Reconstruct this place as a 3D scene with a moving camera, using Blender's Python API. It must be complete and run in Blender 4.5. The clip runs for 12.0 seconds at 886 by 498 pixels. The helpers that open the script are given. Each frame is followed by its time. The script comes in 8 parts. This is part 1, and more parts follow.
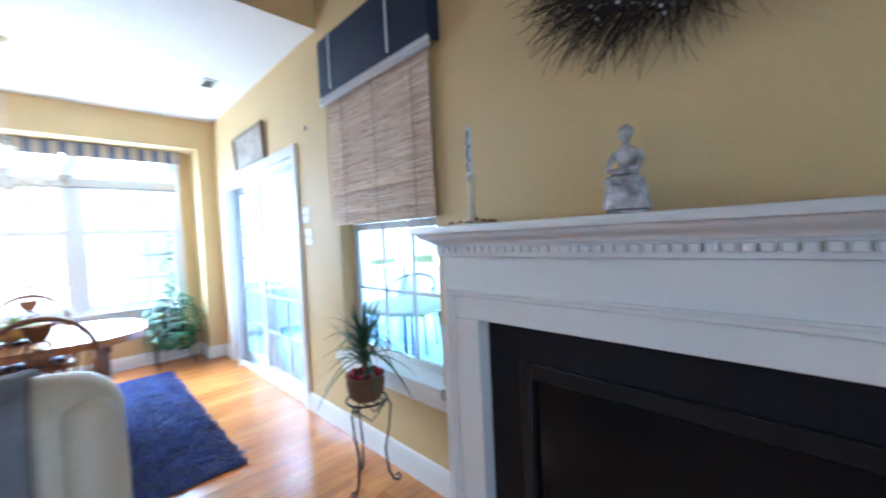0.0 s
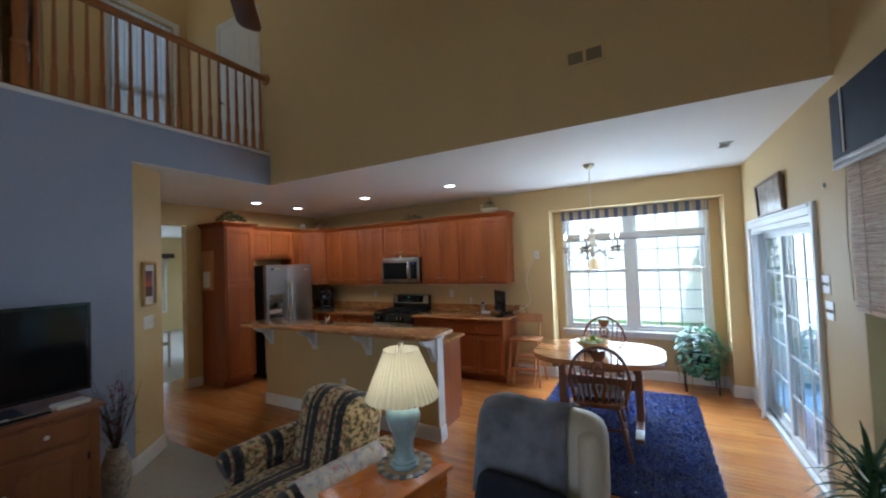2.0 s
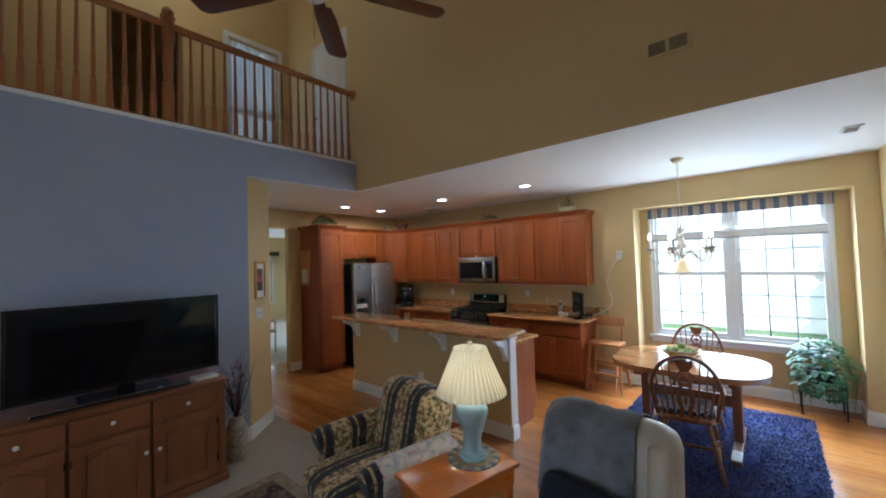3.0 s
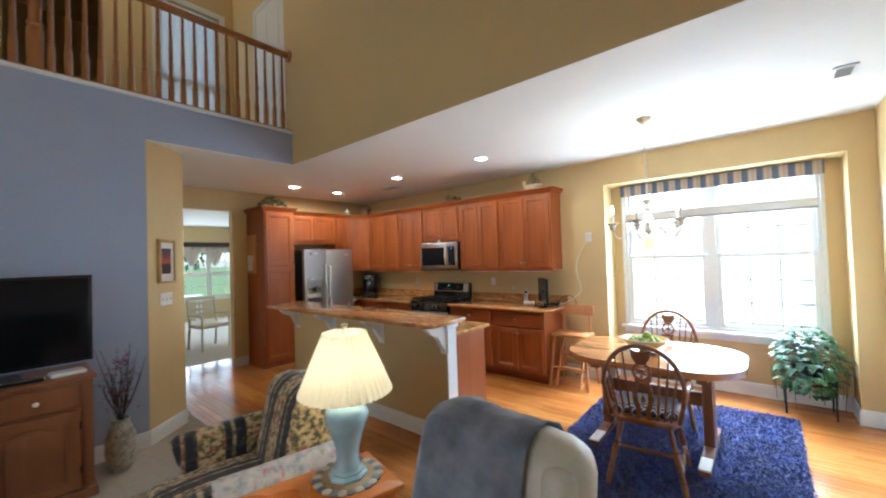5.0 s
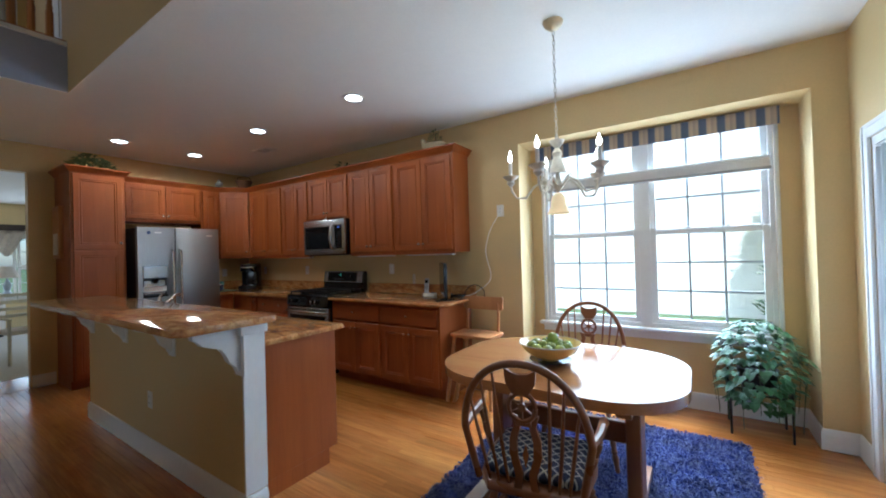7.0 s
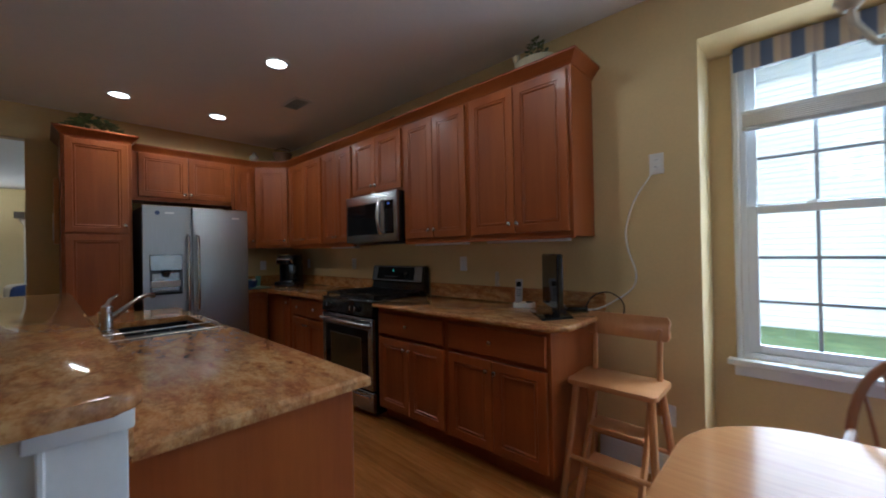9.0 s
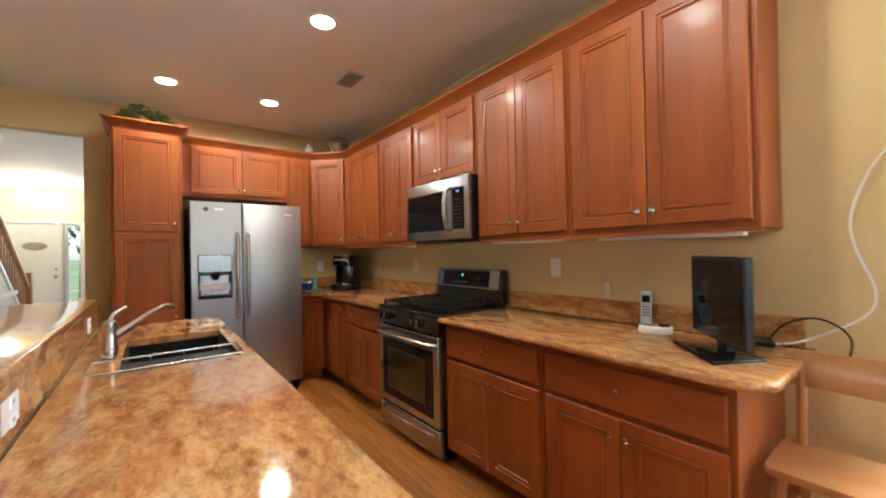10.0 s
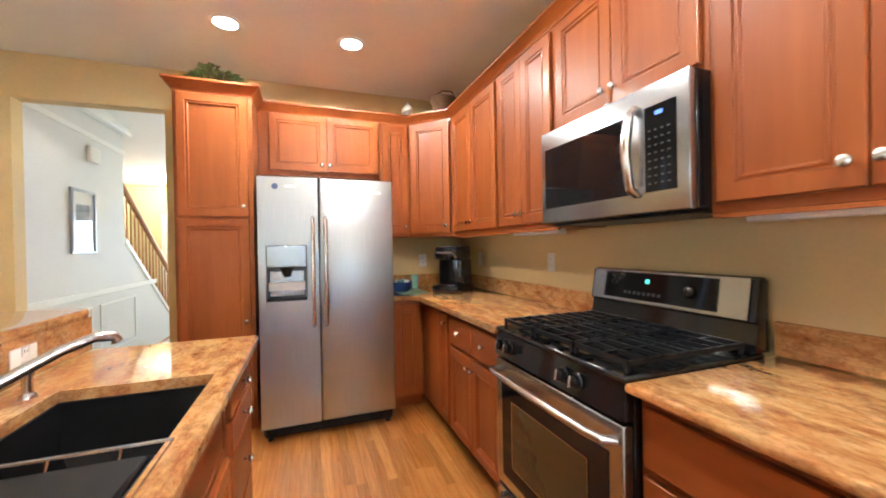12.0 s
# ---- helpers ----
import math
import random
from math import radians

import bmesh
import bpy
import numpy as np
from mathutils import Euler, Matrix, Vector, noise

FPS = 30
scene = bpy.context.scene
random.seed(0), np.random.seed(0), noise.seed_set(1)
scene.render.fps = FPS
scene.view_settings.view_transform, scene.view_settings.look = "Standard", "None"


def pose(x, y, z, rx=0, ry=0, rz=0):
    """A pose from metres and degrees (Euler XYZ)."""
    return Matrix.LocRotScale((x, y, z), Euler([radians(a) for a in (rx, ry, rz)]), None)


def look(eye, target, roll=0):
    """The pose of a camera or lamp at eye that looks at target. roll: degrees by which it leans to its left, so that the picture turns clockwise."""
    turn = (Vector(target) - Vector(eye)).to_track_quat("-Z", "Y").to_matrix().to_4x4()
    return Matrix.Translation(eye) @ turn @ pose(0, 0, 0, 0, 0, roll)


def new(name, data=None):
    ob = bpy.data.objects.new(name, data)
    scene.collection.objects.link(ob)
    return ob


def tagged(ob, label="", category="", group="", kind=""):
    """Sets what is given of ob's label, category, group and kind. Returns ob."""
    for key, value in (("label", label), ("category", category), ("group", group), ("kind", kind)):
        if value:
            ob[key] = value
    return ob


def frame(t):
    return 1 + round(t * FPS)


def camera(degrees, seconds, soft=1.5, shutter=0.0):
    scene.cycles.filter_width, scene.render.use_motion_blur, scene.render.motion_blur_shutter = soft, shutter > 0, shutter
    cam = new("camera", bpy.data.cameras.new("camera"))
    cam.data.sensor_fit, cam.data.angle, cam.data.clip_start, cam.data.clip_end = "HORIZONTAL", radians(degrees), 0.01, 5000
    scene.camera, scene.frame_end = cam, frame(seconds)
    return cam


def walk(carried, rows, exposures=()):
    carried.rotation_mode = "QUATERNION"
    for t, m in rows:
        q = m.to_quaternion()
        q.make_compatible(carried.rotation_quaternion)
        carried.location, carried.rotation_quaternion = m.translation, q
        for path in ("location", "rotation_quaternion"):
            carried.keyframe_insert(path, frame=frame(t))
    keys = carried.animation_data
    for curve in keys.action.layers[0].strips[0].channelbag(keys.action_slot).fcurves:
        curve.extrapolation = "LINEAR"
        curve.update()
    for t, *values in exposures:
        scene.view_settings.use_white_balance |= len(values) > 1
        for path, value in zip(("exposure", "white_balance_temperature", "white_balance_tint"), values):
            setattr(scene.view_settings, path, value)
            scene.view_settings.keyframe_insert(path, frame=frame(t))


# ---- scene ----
cam = camera(99.1, 12.0, soft=1.9, shutter=0.25)
PATH = [
    (0, (-0.069, 0.305, 1.304), (1.333, 1.729, 1.232), -2.7),
    (0.5, (-0.021, 0.142, 1.439), (0.463, 2.082, 1.421), -3.2),
    (1, (0.028, -0.044, 1.586), (-0.131, 1.95, 1.614), -2.8),
    (1.5, (0.125, -0.168, 1.703), (-0.476, 1.739, 1.743), -2.6),
    (2, (0.219, -0.276, 1.748), (-0.742, 1.477, 1.811), -2.2),
    (2.5, (0.286, -0.341, 1.786), (-0.899, 1.269, 1.856), -2.0),
    (4.5, (0.4, 0.121, 1.655), (-0.99, 1.559, 1.709), -1.8),
    (5, (0.424, 0.467, 1.585), (-0.869, 1.992, 1.631), -1.9),
    (5.5, (0.465, 0.824, 1.543), (-0.698, 2.451, 1.579), -1.9),
    (6, (0.449, 1.188, 1.485), (-0.658, 2.854, 1.505), -1.9),
    (6.5, (0.416, 1.536, 1.424), (-0.683, 3.208, 1.443), -1.7),
    (8.5, (-0.349, 2.692, 1.324), (-1.599, 4.253, 1.331), -1.2),
    (9, (-0.688, 2.932, 1.309), (-2.059, 4.388, 1.32), -1.1),
    (9.5, (-0.979, 3.133, 1.313), (-2.453, 4.484, 1.331), -1.0),
    (10, (-1.256, 3.31, 1.319), (-2.841, 4.529, 1.331), -1.1),
    (10.5, (-1.512, 3.512, 1.345), (-3.187, 4.603, 1.333), -1.1),
    (11, (-1.752, 3.697, 1.34), (-3.506, 4.657, 1.318), -1.1),
    (11.5, (-2.011, 3.801, 1.321), (-3.846, 4.598, 1.307), -1.0),
    (12, (-2.298, 3.864, 1.3), (-4.178, 4.546, 1.285), -1.0),
]
EXPOSURES = [(0.0, 1.3, 4500, 4), (0.5, 0.9, 4600, 4), (1.0, 0.4, 4700, 4), (1.5, 0.05, 4800, 4), (2.7, 0.15, 4950, 4), (4.3, 0.95, 5150, 4), (5.0, 1.05, 5200, 4), (6.5, 0.25, 4980, 4), (7.3, -0.1, 4950, 4), (8.3, -0.66, 4900, 4), (9.2, -0.6, 5000, 7), (9.8, 0.72, 5600, 7), (10.3, 1.58, 5700, 7), (12.0, 2.0, 5500, 7)]
# the south value is fill light from an added, unseen window
NORTH_SKY, NORTH_WINDOW, EAST_SKY, FRONT_WINDOW, SOUTH_FILL, GALLERY_WINDOW, CAN_WATTS, TABLE_LAMP = 2400.0, 28.0, 2800.0, 28.0, 17.0, 1.2, 29.0, 1.3
walk(cam, [(t, look(eye, target, roll)) for t, eye, target, roll in PATH], exposures=EXPOSURES)

# ---- daylight ----
SUN_ELEVATION, SUN_AZIMUTH = 52.0, 155.0   # degrees; azimuth clockwise from +y
world = bpy.data.worlds.new("sky")
scene.world = world
world.use_nodes = True
wt = world.node_tree
sky = wt.nodes.new("ShaderNodeTexSky")
sky.sky_type, sky.sun_disc = "NISHITA", False
sky.sun_elevation, sky.sun_rotation = radians(SUN_ELEVATION), radians(SUN_AZIMUTH)
wt.links.new(sky.outputs[0], wt.nodes["Background"].inputs[0])
wt.nodes["Background"].inputs[1].default_value = 0.15


def lamp(name, kind, energy, m, color=(1, 1, 1), **more):
    data = bpy.data.lights.new(name, kind)
    data.energy, data.color = energy, color
    for key, value in more.items():
        if key == "size":
            data.size = value
        elif key == "size_y":
            data.shape, data.size_y = "RECTANGLE", value
        elif key == "angle":
            data.angle = value
        elif key == "radius":
            data.shadow_soft_size = value
        elif key == "spot":
            data.spot_size, data.spot_blend = radians(value), 0.35
        elif key == "spread":
            data.spread = radians(value)
    ob = new(name, data)
    ob.matrix_basis = m
    return ob


sa, se = radians(SUN_AZIMUTH), radians(SUN_ELEVATION)
sun_from = Vector((math.sin(sa) * math.cos(se), math.cos(sa) * math.cos(se), math.sin(se))) * 30
lamp("sun", "SUN", 5.0, look(sun_from, (0, 0, 0)), (1, 0.95, 0.87), angle=radians(0.5))
# the open sky over the neighbour's roof, and east of the sunroom
lamp("north_sky_light", "AREA", NORTH_SKY, look((-0.03, 8.7, 5.1), (-0.03, 5.5, 1.7)), (0.88, 0.945, 1), size=6.0, size_y=3.0)
lamp("east_sky_light", "AREA", EAST_SKY, look((7.0, 3.15, 4.7), (4.7, 3.15, 1.6)), (0.87, 0.945, 1), size=6.0, size_y=2.4)

# ---- materials ----


def material(name):
    m = bpy.data.materials.new(name)
    m.use_nodes = True
    return m, m.node_tree, m.node_tree.nodes["Principled BSDF"]


def ramp(nt, source, stops):
    r = nt.nodes.new("ShaderNodeValToRGB")
    els = r.color_ramp.elements
    els[0].position, els[0].color = stops[0][0], (*stops[0][1], 1)
    els[1].position, els[1].color = stops[-1][0], (*stops[-1][1], 1)
    for p, c in stops[1:-1]:
        els.new(p).color = (*c, 1)
    nt.links.new(source, r.inputs[0])
    return r.outputs[0]


def noise_tex(nt, scale, detail=4.0, stretch=(1, 1, 1), rough=0.55, turn=(0, 0, 0)):
    co = nt.nodes.new("ShaderNodeTexCoord")
    mp = nt.nodes.new("ShaderNodeMapping")
    mp.inputs["Scale"].default_value = stretch
    mp.inputs["Rotation"].default_value = [radians(a) for a in turn]
    n = nt.nodes.new("ShaderNodeTexNoise")
    n.inputs["Scale"].default_value, n.inputs["Detail"].default_value, n.inputs["Roughness"].default_value = scale, detail, rough
    nt.links.new(co.outputs["Object"], mp.inputs[0])
    nt.links.new(mp.outputs[0], n.inputs["Vector"])
    return n.outputs["Fac"]


def bumped(nt, bsdf, height, strength, distance=0.002):
    b = nt.nodes.new("ShaderNodeBump")
    b.inputs["Strength"].default_value, b.inputs["Distance"].default_value = strength, distance
    nt.links.new(height, b.inputs["Height"])
    nt.links.new(b.outputs[0], bsdf.inputs["Normal"])


def mixed(nt, a, b, fac, blend="MIX"):
    n = nt.nodes.new("ShaderNodeMix")
    n.data_type, n.blend_type = "RGBA", blend
    for value, socket in ((fac, n.inputs[0]), (a, n.inputs[6]), (b, n.inputs[7])):
        if hasattr(value, "links"):
            nt.links.new(value, socket)
        else:
            socket.default_value = value if isinstance(value, float) else (*value, 1)
    return n.outputs[2]


def shade(c, k):
    return tuple(min(1.0, v * k) for v in c)


def plain(name, color, rough=0.5, metal=0.0, vary=0.08, scale=30.0, bump=0.05, coat=0.0, stretch=(1, 1, 1)):
    m, nt, b = material(name)
    f1, f2 = noise_tex(nt, scale, 5, stretch), noise_tex(nt, scale / 9, 3, stretch)
    c1 = ramp(nt, f1, [(0.3, shade(color, 1 - vary)), (0.7, shade(color, 1 + vary))])
    c2 = ramp(nt, f2, [(0.3, (1 - vary,) * 3), (0.7, (1.0,) * 3)])
    nt.links.new(mixed(nt, c1, c2, 1.0, "MULTIPLY"), b.inputs["Base Color"])
    r = ramp(nt, f2, [(0.2, (max(0.02, rough * 0.85),) * 3), (0.8, (min(1, rough * 1.15),) * 3)])
    nt.links.new(r, b.inputs["Roughness"])
    b.inputs["Metallic"].default_value = metal
    b.inputs["Coat Weight"].default_value = coat
    b.inputs["Coat Roughness"].default_value = 0.15
    if bump:
        bumped(nt, b, f1, bump)
    return m


def wood(name, dark, light, rough=0.35, along="z", scale=6.0, coat=0.25, grain=0.06, piece=0.0, streak=0.87):
    """Grain runs along the named local axis. piece: how far alike pieces differ."""
    m, nt, b = material(name)
    s = {"x": (0.06, 1, 1), "y": (1, 0.06, 1), "z": (1, 1, 0.06)}[along]
    fine = noise_tex(nt, scale * 14, 6, s, 0.65)
    broad = noise_tex(nt, scale, 3, tuple(v * 1.5 if v < 1 else v for v in s))
    blotch = noise_tex(nt, 2.5, 2)
    c = mixed(nt, dark, light, ramp(nt, broad, [(0.3, (0, 0, 0)), (0.72, (1, 1, 1))]))
    c = mixed(nt, c, ramp(nt, fine, [(0.3, (streak, streak - 0.03, streak - 0.06)), (0.6, (1, 1, 1))]), 0.8, "MULTIPLY")
    c = mixed(nt, c, ramp(nt, blotch, [(0.3, (0.85, 0.83, 0.8)), (0.7, (1, 1, 1))]), 0.7, "MULTIPLY")
    if piece:
        info = nt.nodes.new("ShaderNodeObjectInfo")
        c = mixed(nt, c, ramp(nt, info.outputs["Random"], [(0, (1 - piece,) * 3), (0.5, (1, 0.97, 0.93)), (1, (1 - piece * 0.4, 1 - piece * 0.6, 1 - piece * 0.9))]), 1.0, "MULTIPLY")
        geo = nt.nodes.new("ShaderNodeNewGeometry")
        c = mixed(nt, c, ramp(nt, geo.outputs["Random Per Island"], [(0, (1 - piece,) * 3), (0.5, (1, 0.97, 0.93)), (1, (1 - piece * 0.4, 1 - piece * 0.6, 1 - piece * 0.9))]), 1.0, "MULTIPLY")
    nt.links.new(c, b.inputs["Base Color"])
    nt.links.new(ramp(nt, blotch, [(0.25, (rough * 0.8,) * 3), (0.8, (rough * 1.25,) * 3)]), b.inputs["Roughness"])
    b.inputs["Coat Weight"].default_value, b.inputs["Coat Roughness"].default_value = coat, 0.12
    bumped(nt, b, fine, grain, 0.001)
    return m


def glow(name, color, strength):
    m, nt, b = material(name)
    b.inputs["Base Color"].default_value = (*color, 1)
    b.inputs["Emission Color"].default_value, b.inputs["Emission Strength"].default_value = (*color, 1), strength
    return m


def glass(name, tint=(1, 1, 1), rough=0.0):
    m, nt, b = material(name)
    b.inputs["Base Color"].default_value = (*tint, 1)
    b.inputs["Transmission Weight"].default_value, b.inputs["Roughness"].default_value, b.inputs["IOR"].default_value = 1, rough, 1.45
    return m


def granite_material(name):
    m, nt, b = material(name)
    big, mid, fine = noise_tex(nt, 4.5, 4, (0.5, 1, 1), 0.6, (0, 0, 14)), noise_tex(nt, 21, 7, (0.36, 1, 1), 0.74, (0, 0, 14)), noise_tex(nt, 80, 3, (1, 1, 1), 0.7)
    c = ramp(nt, mid, [(0.28, (0.18, 0.06, 0.02)), (0.39, (0.39, 0.165, 0.05)), (0.48, (0.52, 0.265, 0.09)), (0.58, (0.62, 0.37, 0.15)), (0.7, (0.52, 0.265, 0.09)), (0.82, (0.3, 0.13, 0.05))])
    c = mixed(nt, c, (0.44, 0.17, 0.06), ramp(nt, big, [(0.46, (0, 0, 0)), (0.66, (0.65,) * 3)]))
    vein = noise_tex(nt, 5, 8, (0.6, 1, 1), 0.72, (0, 0, 25))
    c = mixed(nt, c, (0.15, 0.05, 0.032), ramp(nt, vein, [(0.45, (0, 0, 0)), (0.5, (0.42,) * 3), (0.55, (0, 0, 0))]))
    c = mixed(nt, c, ramp(nt, fine, [(0.3, (0.62, 0.56, 0.5)), (0.5, (1, 1, 1)), (0.75, (1, 1, 1))]), 0.75, "MULTIPLY")
    nt.links.new(c, b.inputs["Base Color"])
    nt.links.new(ramp(nt, fine, [(0.2, (0.06,) * 3), (0.8, (0.12,) * 3)]), b.inputs["Roughness"])
    return m


def steel_material(name, axis="x", base=(0.42, 0.43, 0.445), rough=0.25):
    m, nt, b = material(name)
    s = {"x": (0.02, 1, 1), "z": (1, 1, 0.02)}[axis]
    f, g = noise_tex(nt, 260, 3, s), noise_tex(nt, 1.4, 2)
    nt.links.new(ramp(nt, f, [(0.3, shade(base, 0.92)), (0.7, shade(base, 1.05))]), b.inputs["Base Color"])
    nt.links.new(ramp(nt, g, [(0.2, (rough * 0.85,) * 3), (0.8, (rough * 1.2,) * 3)]), b.inputs["Roughness"])
    b.inputs["Metallic"].default_value = 1
    b.inputs["Anisotropic"].default_value = 0.5
    bumped(nt, b, f, 0.02, 0.0005)
    return m


def shag_material(name):
    m, nt, b = material(name)
    big, fine = noise_tex(nt, 9, 3), noise_tex(nt, 120, 4)
    c = mixed(nt, (0.008, 0.016, 0.15), (0.03, 0.06, 0.38), ramp(nt, big, [(0.35, (0, 0, 0)), (0.65, (1, 1, 1))]))
    nt.links.new(mixed(nt, c, ramp(nt, fine, [(0.3, (0.4,) * 3), (0.65, (1,) * 3)]), 1.0, "MULTIPLY"), b.inputs["Base Color"])
    b.inputs["Roughness"].default_value = 0.95
    b.inputs["Sheen Weight"].default_value = 0.3
    bumped(nt, b, fine, 1.0, 0.02)
    return m


def stripes_floral_material(name, axis="X"):
    """Dark striped bands between cream bands with blossoms."""
    m, nt, b = material(name)
    co = nt.nodes.new("ShaderNodeTexCoord")
    sep = nt.nodes.new("ShaderNodeSeparateXYZ")
    nt.links.new(co.outputs["Object"], sep.inputs[0])
    k = nt.nodes.new("ShaderNodeMath")
    k.operation = "MULTIPLY"
    k.inputs[1].default_value = 4.0
    nt.links.new(sep.outputs[axis], k.inputs[0])
    fr = nt.nodes.new("ShaderNodeMath")
    fr.operation = "FRACT"
    nt.links.new(k.outputs[0], fr.inputs[0])
    band = ramp(nt, fr.outputs[0], [(0.0, (0, 0, 0)), (0.52, (0, 0, 0)), (0.53, (1,) * 3), (0.66, (1,) * 3), (0.67, (0.25,) * 3), (0.74, (0.25,) * 3), (0.75, (1,) * 3), (0.97, (1,) * 3), (0.98, (0, 0, 0))])
    leaf, rose, gold = noise_tex(nt, 34, 4), noise_tex(nt, 19, 3, (1, 1, 1), 0.5), noise_tex(nt, 31, 3)
    cream = ramp(nt, leaf, [(0.36, (0.6, 0.47, 0.26)), (0.46, (0.54, 0.4, 0.19)), (0.53, (0.34, 0.2, 0.075)), (0.57, (0.13, 0.12, 0.045)), (0.64, (0.08, 0.09, 0.05))])
    cream = mixed(nt, cream, (0.36, 0.075, 0.06), ramp(nt, rose, [(0.58, (0, 0, 0)), (0.66, (0.85,) * 3)]))
    dark = ramp(nt, gold, [(0.5, (0.016, 0.017, 0.024)), (0.62, (0.04, 0.04, 0.035)), (0.72, (0.22, 0.17, 0.09))])
    nt.links.new(mixed(nt, cream, dark, band), b.inputs["Base Color"])
    b.inputs["Roughness"].default_value = 0.85
    b.inputs["Sheen Weight"].default_value = 0.2
    bumped(nt, b, noise_tex(nt, 300, 2), 0.2, 0.001)
    return m


def pale_floral_material(name):
    m, nt, b = material(name)
    a, r, g = noise_tex(nt, 19, 4), noise_tex(nt, 14, 3, (1, 1.3, 1), 0.5), noise_tex(nt, 24, 4)
    c = ramp(nt, a, [(0.3, (0.25, 0.29, 0.4)), (0.47, (0.57, 0.54, 0.52)), (0.62, (0.7, 0.62, 0.54))])
    c = mixed(nt, c, (0.5, 0.15, 0.16), ramp(nt, r, [(0.58, (0, 0, 0)), (0.7, (0.75,) * 3)]))
    c = mixed(nt, c, (0.42, 0.34, 0.17), ramp(nt, g, [(0.58, (0, 0, 0)), (0.7, (0.8,) * 3)]))
    nt.links.new(c, b.inputs["Base Color"])
    b.inputs["Roughness"].default_value = 0.85
    bumped(nt, b, noise_tex(nt, 300, 2), 0.2, 0.001)
    return m


WALL = plain("tan_wall_paint", (0.64, 0.475, 0.222), 0.6, 0, 0.03, 60, 0.04)
BLUE = plain("blue_wall_paint", (0.36, 0.395, 0.51), 0.6, 0, 0.03, 60, 0.04)
CEILING = plain("ceiling_paint", (0.86, 0.85, 0.83), 0.8, 0, 0.02, 80, 0.06)
WHITE = plain("white_trim_paint", (0.80, 0.80, 0.78), 0.35, 0, 0.02, 40, 0.02)
MANTEL = plain("mantel_paint", (0.72, 0.71, 0.70), 0.35, 0, 0.02, 40, 0.02)
SUNWHITE = plain("sunroom_white_paint", (0.78, 0.82, 0.82), 0.5, 0, 0.03, 40, 0.02)
CHERRY = wood("cherry_cabinet_wood", (0.23, 0.052, 0.0095), (0.37, 0.103, 0.0175), 0.44, "z", 4, 0.06)
CHERRY_X = wood("cherry_cabinet_wood_across", (0.23, 0.052, 0.0095), (0.37, 0.103, 0.0175), 0.44, "x", 4, 0.06)
OAK = wood("oak_wood", (0.30, 0.125, 0.04), (0.46, 0.22, 0.08), 0.35, "z", 5)
OAK_X = wood("oak_wood_across", (0.30, 0.125, 0.04), (0.46, 0.22, 0.08), 0.35, "x", 5)
FLOOR = wood("oak_floor_strips", (0.52, 0.19, 0.043), (0.79, 0.385, 0.11), 0.18, "x", 4, 0.12, 0.05, 0.30, 0.56)
TABLEWOOD = wood("table_top_wood", (0.45, 0.18, 0.06), (0.62, 0.31, 0.115), 0.14, "x", 4, 0.6, 0.03, 0.0, 0.8)
CHAIRWOOD = wood("windsor_chair_wood", (0.20, 0.068, 0.022), (0.31, 0.12, 0.04), 0.3, "z", 6)
PALEWOOD = wood("pale_beech_wood", (0.46, 0.19, 0.06), (0.60, 0.29, 0.105), 0.35, "z", 6)
ENDTABLE = wood("end_table_wood", (0.56, 0.145, 0.014), (0.74, 0.24, 0.026), 0.3, "y", 5, 0.05)
TVWOOD = wood("media_cabinet_wood", (0.2, 0.07, 0.026), (0.3, 0.115, 0.042), 0.35, "z", 5)
for m in (CHERRY, CHERRY_X):   # satin lacquer
    m.node_tree.nodes["Principled BSDF"].inputs["Specular IOR Level"].default_value = 0.32
GRANITE = granite_material("brown_gold_granite")
STEEL = steel_material("brushed_steel", "x")
STEEL_V = steel_material("brushed_steel_upright", "z", rough=0.34)
NICKEL = plain("satin_nickel", (0.62, 0.60, 0.57), 0.25, 1, 0.03, 60, 0)
BLACK = plain("black_enamel", (0.010, 0.010, 0.011), 0.12, 0, 0.1, 30, 0)
BLACKMATT = plain("black_matt", (0.012, 0.012, 0.013), 0.38, 0, 0.1, 60, 0.05)
BLACKGLASS = plain("black_glass", (0.008, 0.008, 0.009), 0.06, 0, 0.05, 10, 0)
SLATE = plain("black_slate_surround", (0.008, 0.009, 0.012), 0.5, 0, 0.15, 12, 0.05)
IRON = plain("wrought_iron", (0.03, 0.028, 0.027), 0.5, 0.6, 0.1, 60, 0.05)
CARPET = plain("beige_carpet", (0.42, 0.36, 0.29), 0.95, 0, 0.12, 180, 0.6)
PALECARPET = plain("pale_carpet", (0.55, 0.52, 0.47), 0.95, 0, 0.1, 180, 0.5)
SHAG = shag_material("blue_shag")
PLASTIC = plain("white_plastic", (0.78, 0.76, 0.72), 0.4, 0, 0.02, 50, 0)
# window grid coloured grey so that its bars look backlit
GRID = plain("grey_backlit_window_grid", (0.42, 0.44, 0.48), 0.5)
PANE = glass("window_glass")
for m in (SLATE, BLACKMATT, BLACKGLASS):   # dull blacks reflect little
    m.node_tree.nodes["Principled BSDF"].inputs["Specular IOR Level"].default_value = 0.2

# ---- mesh helpers ----


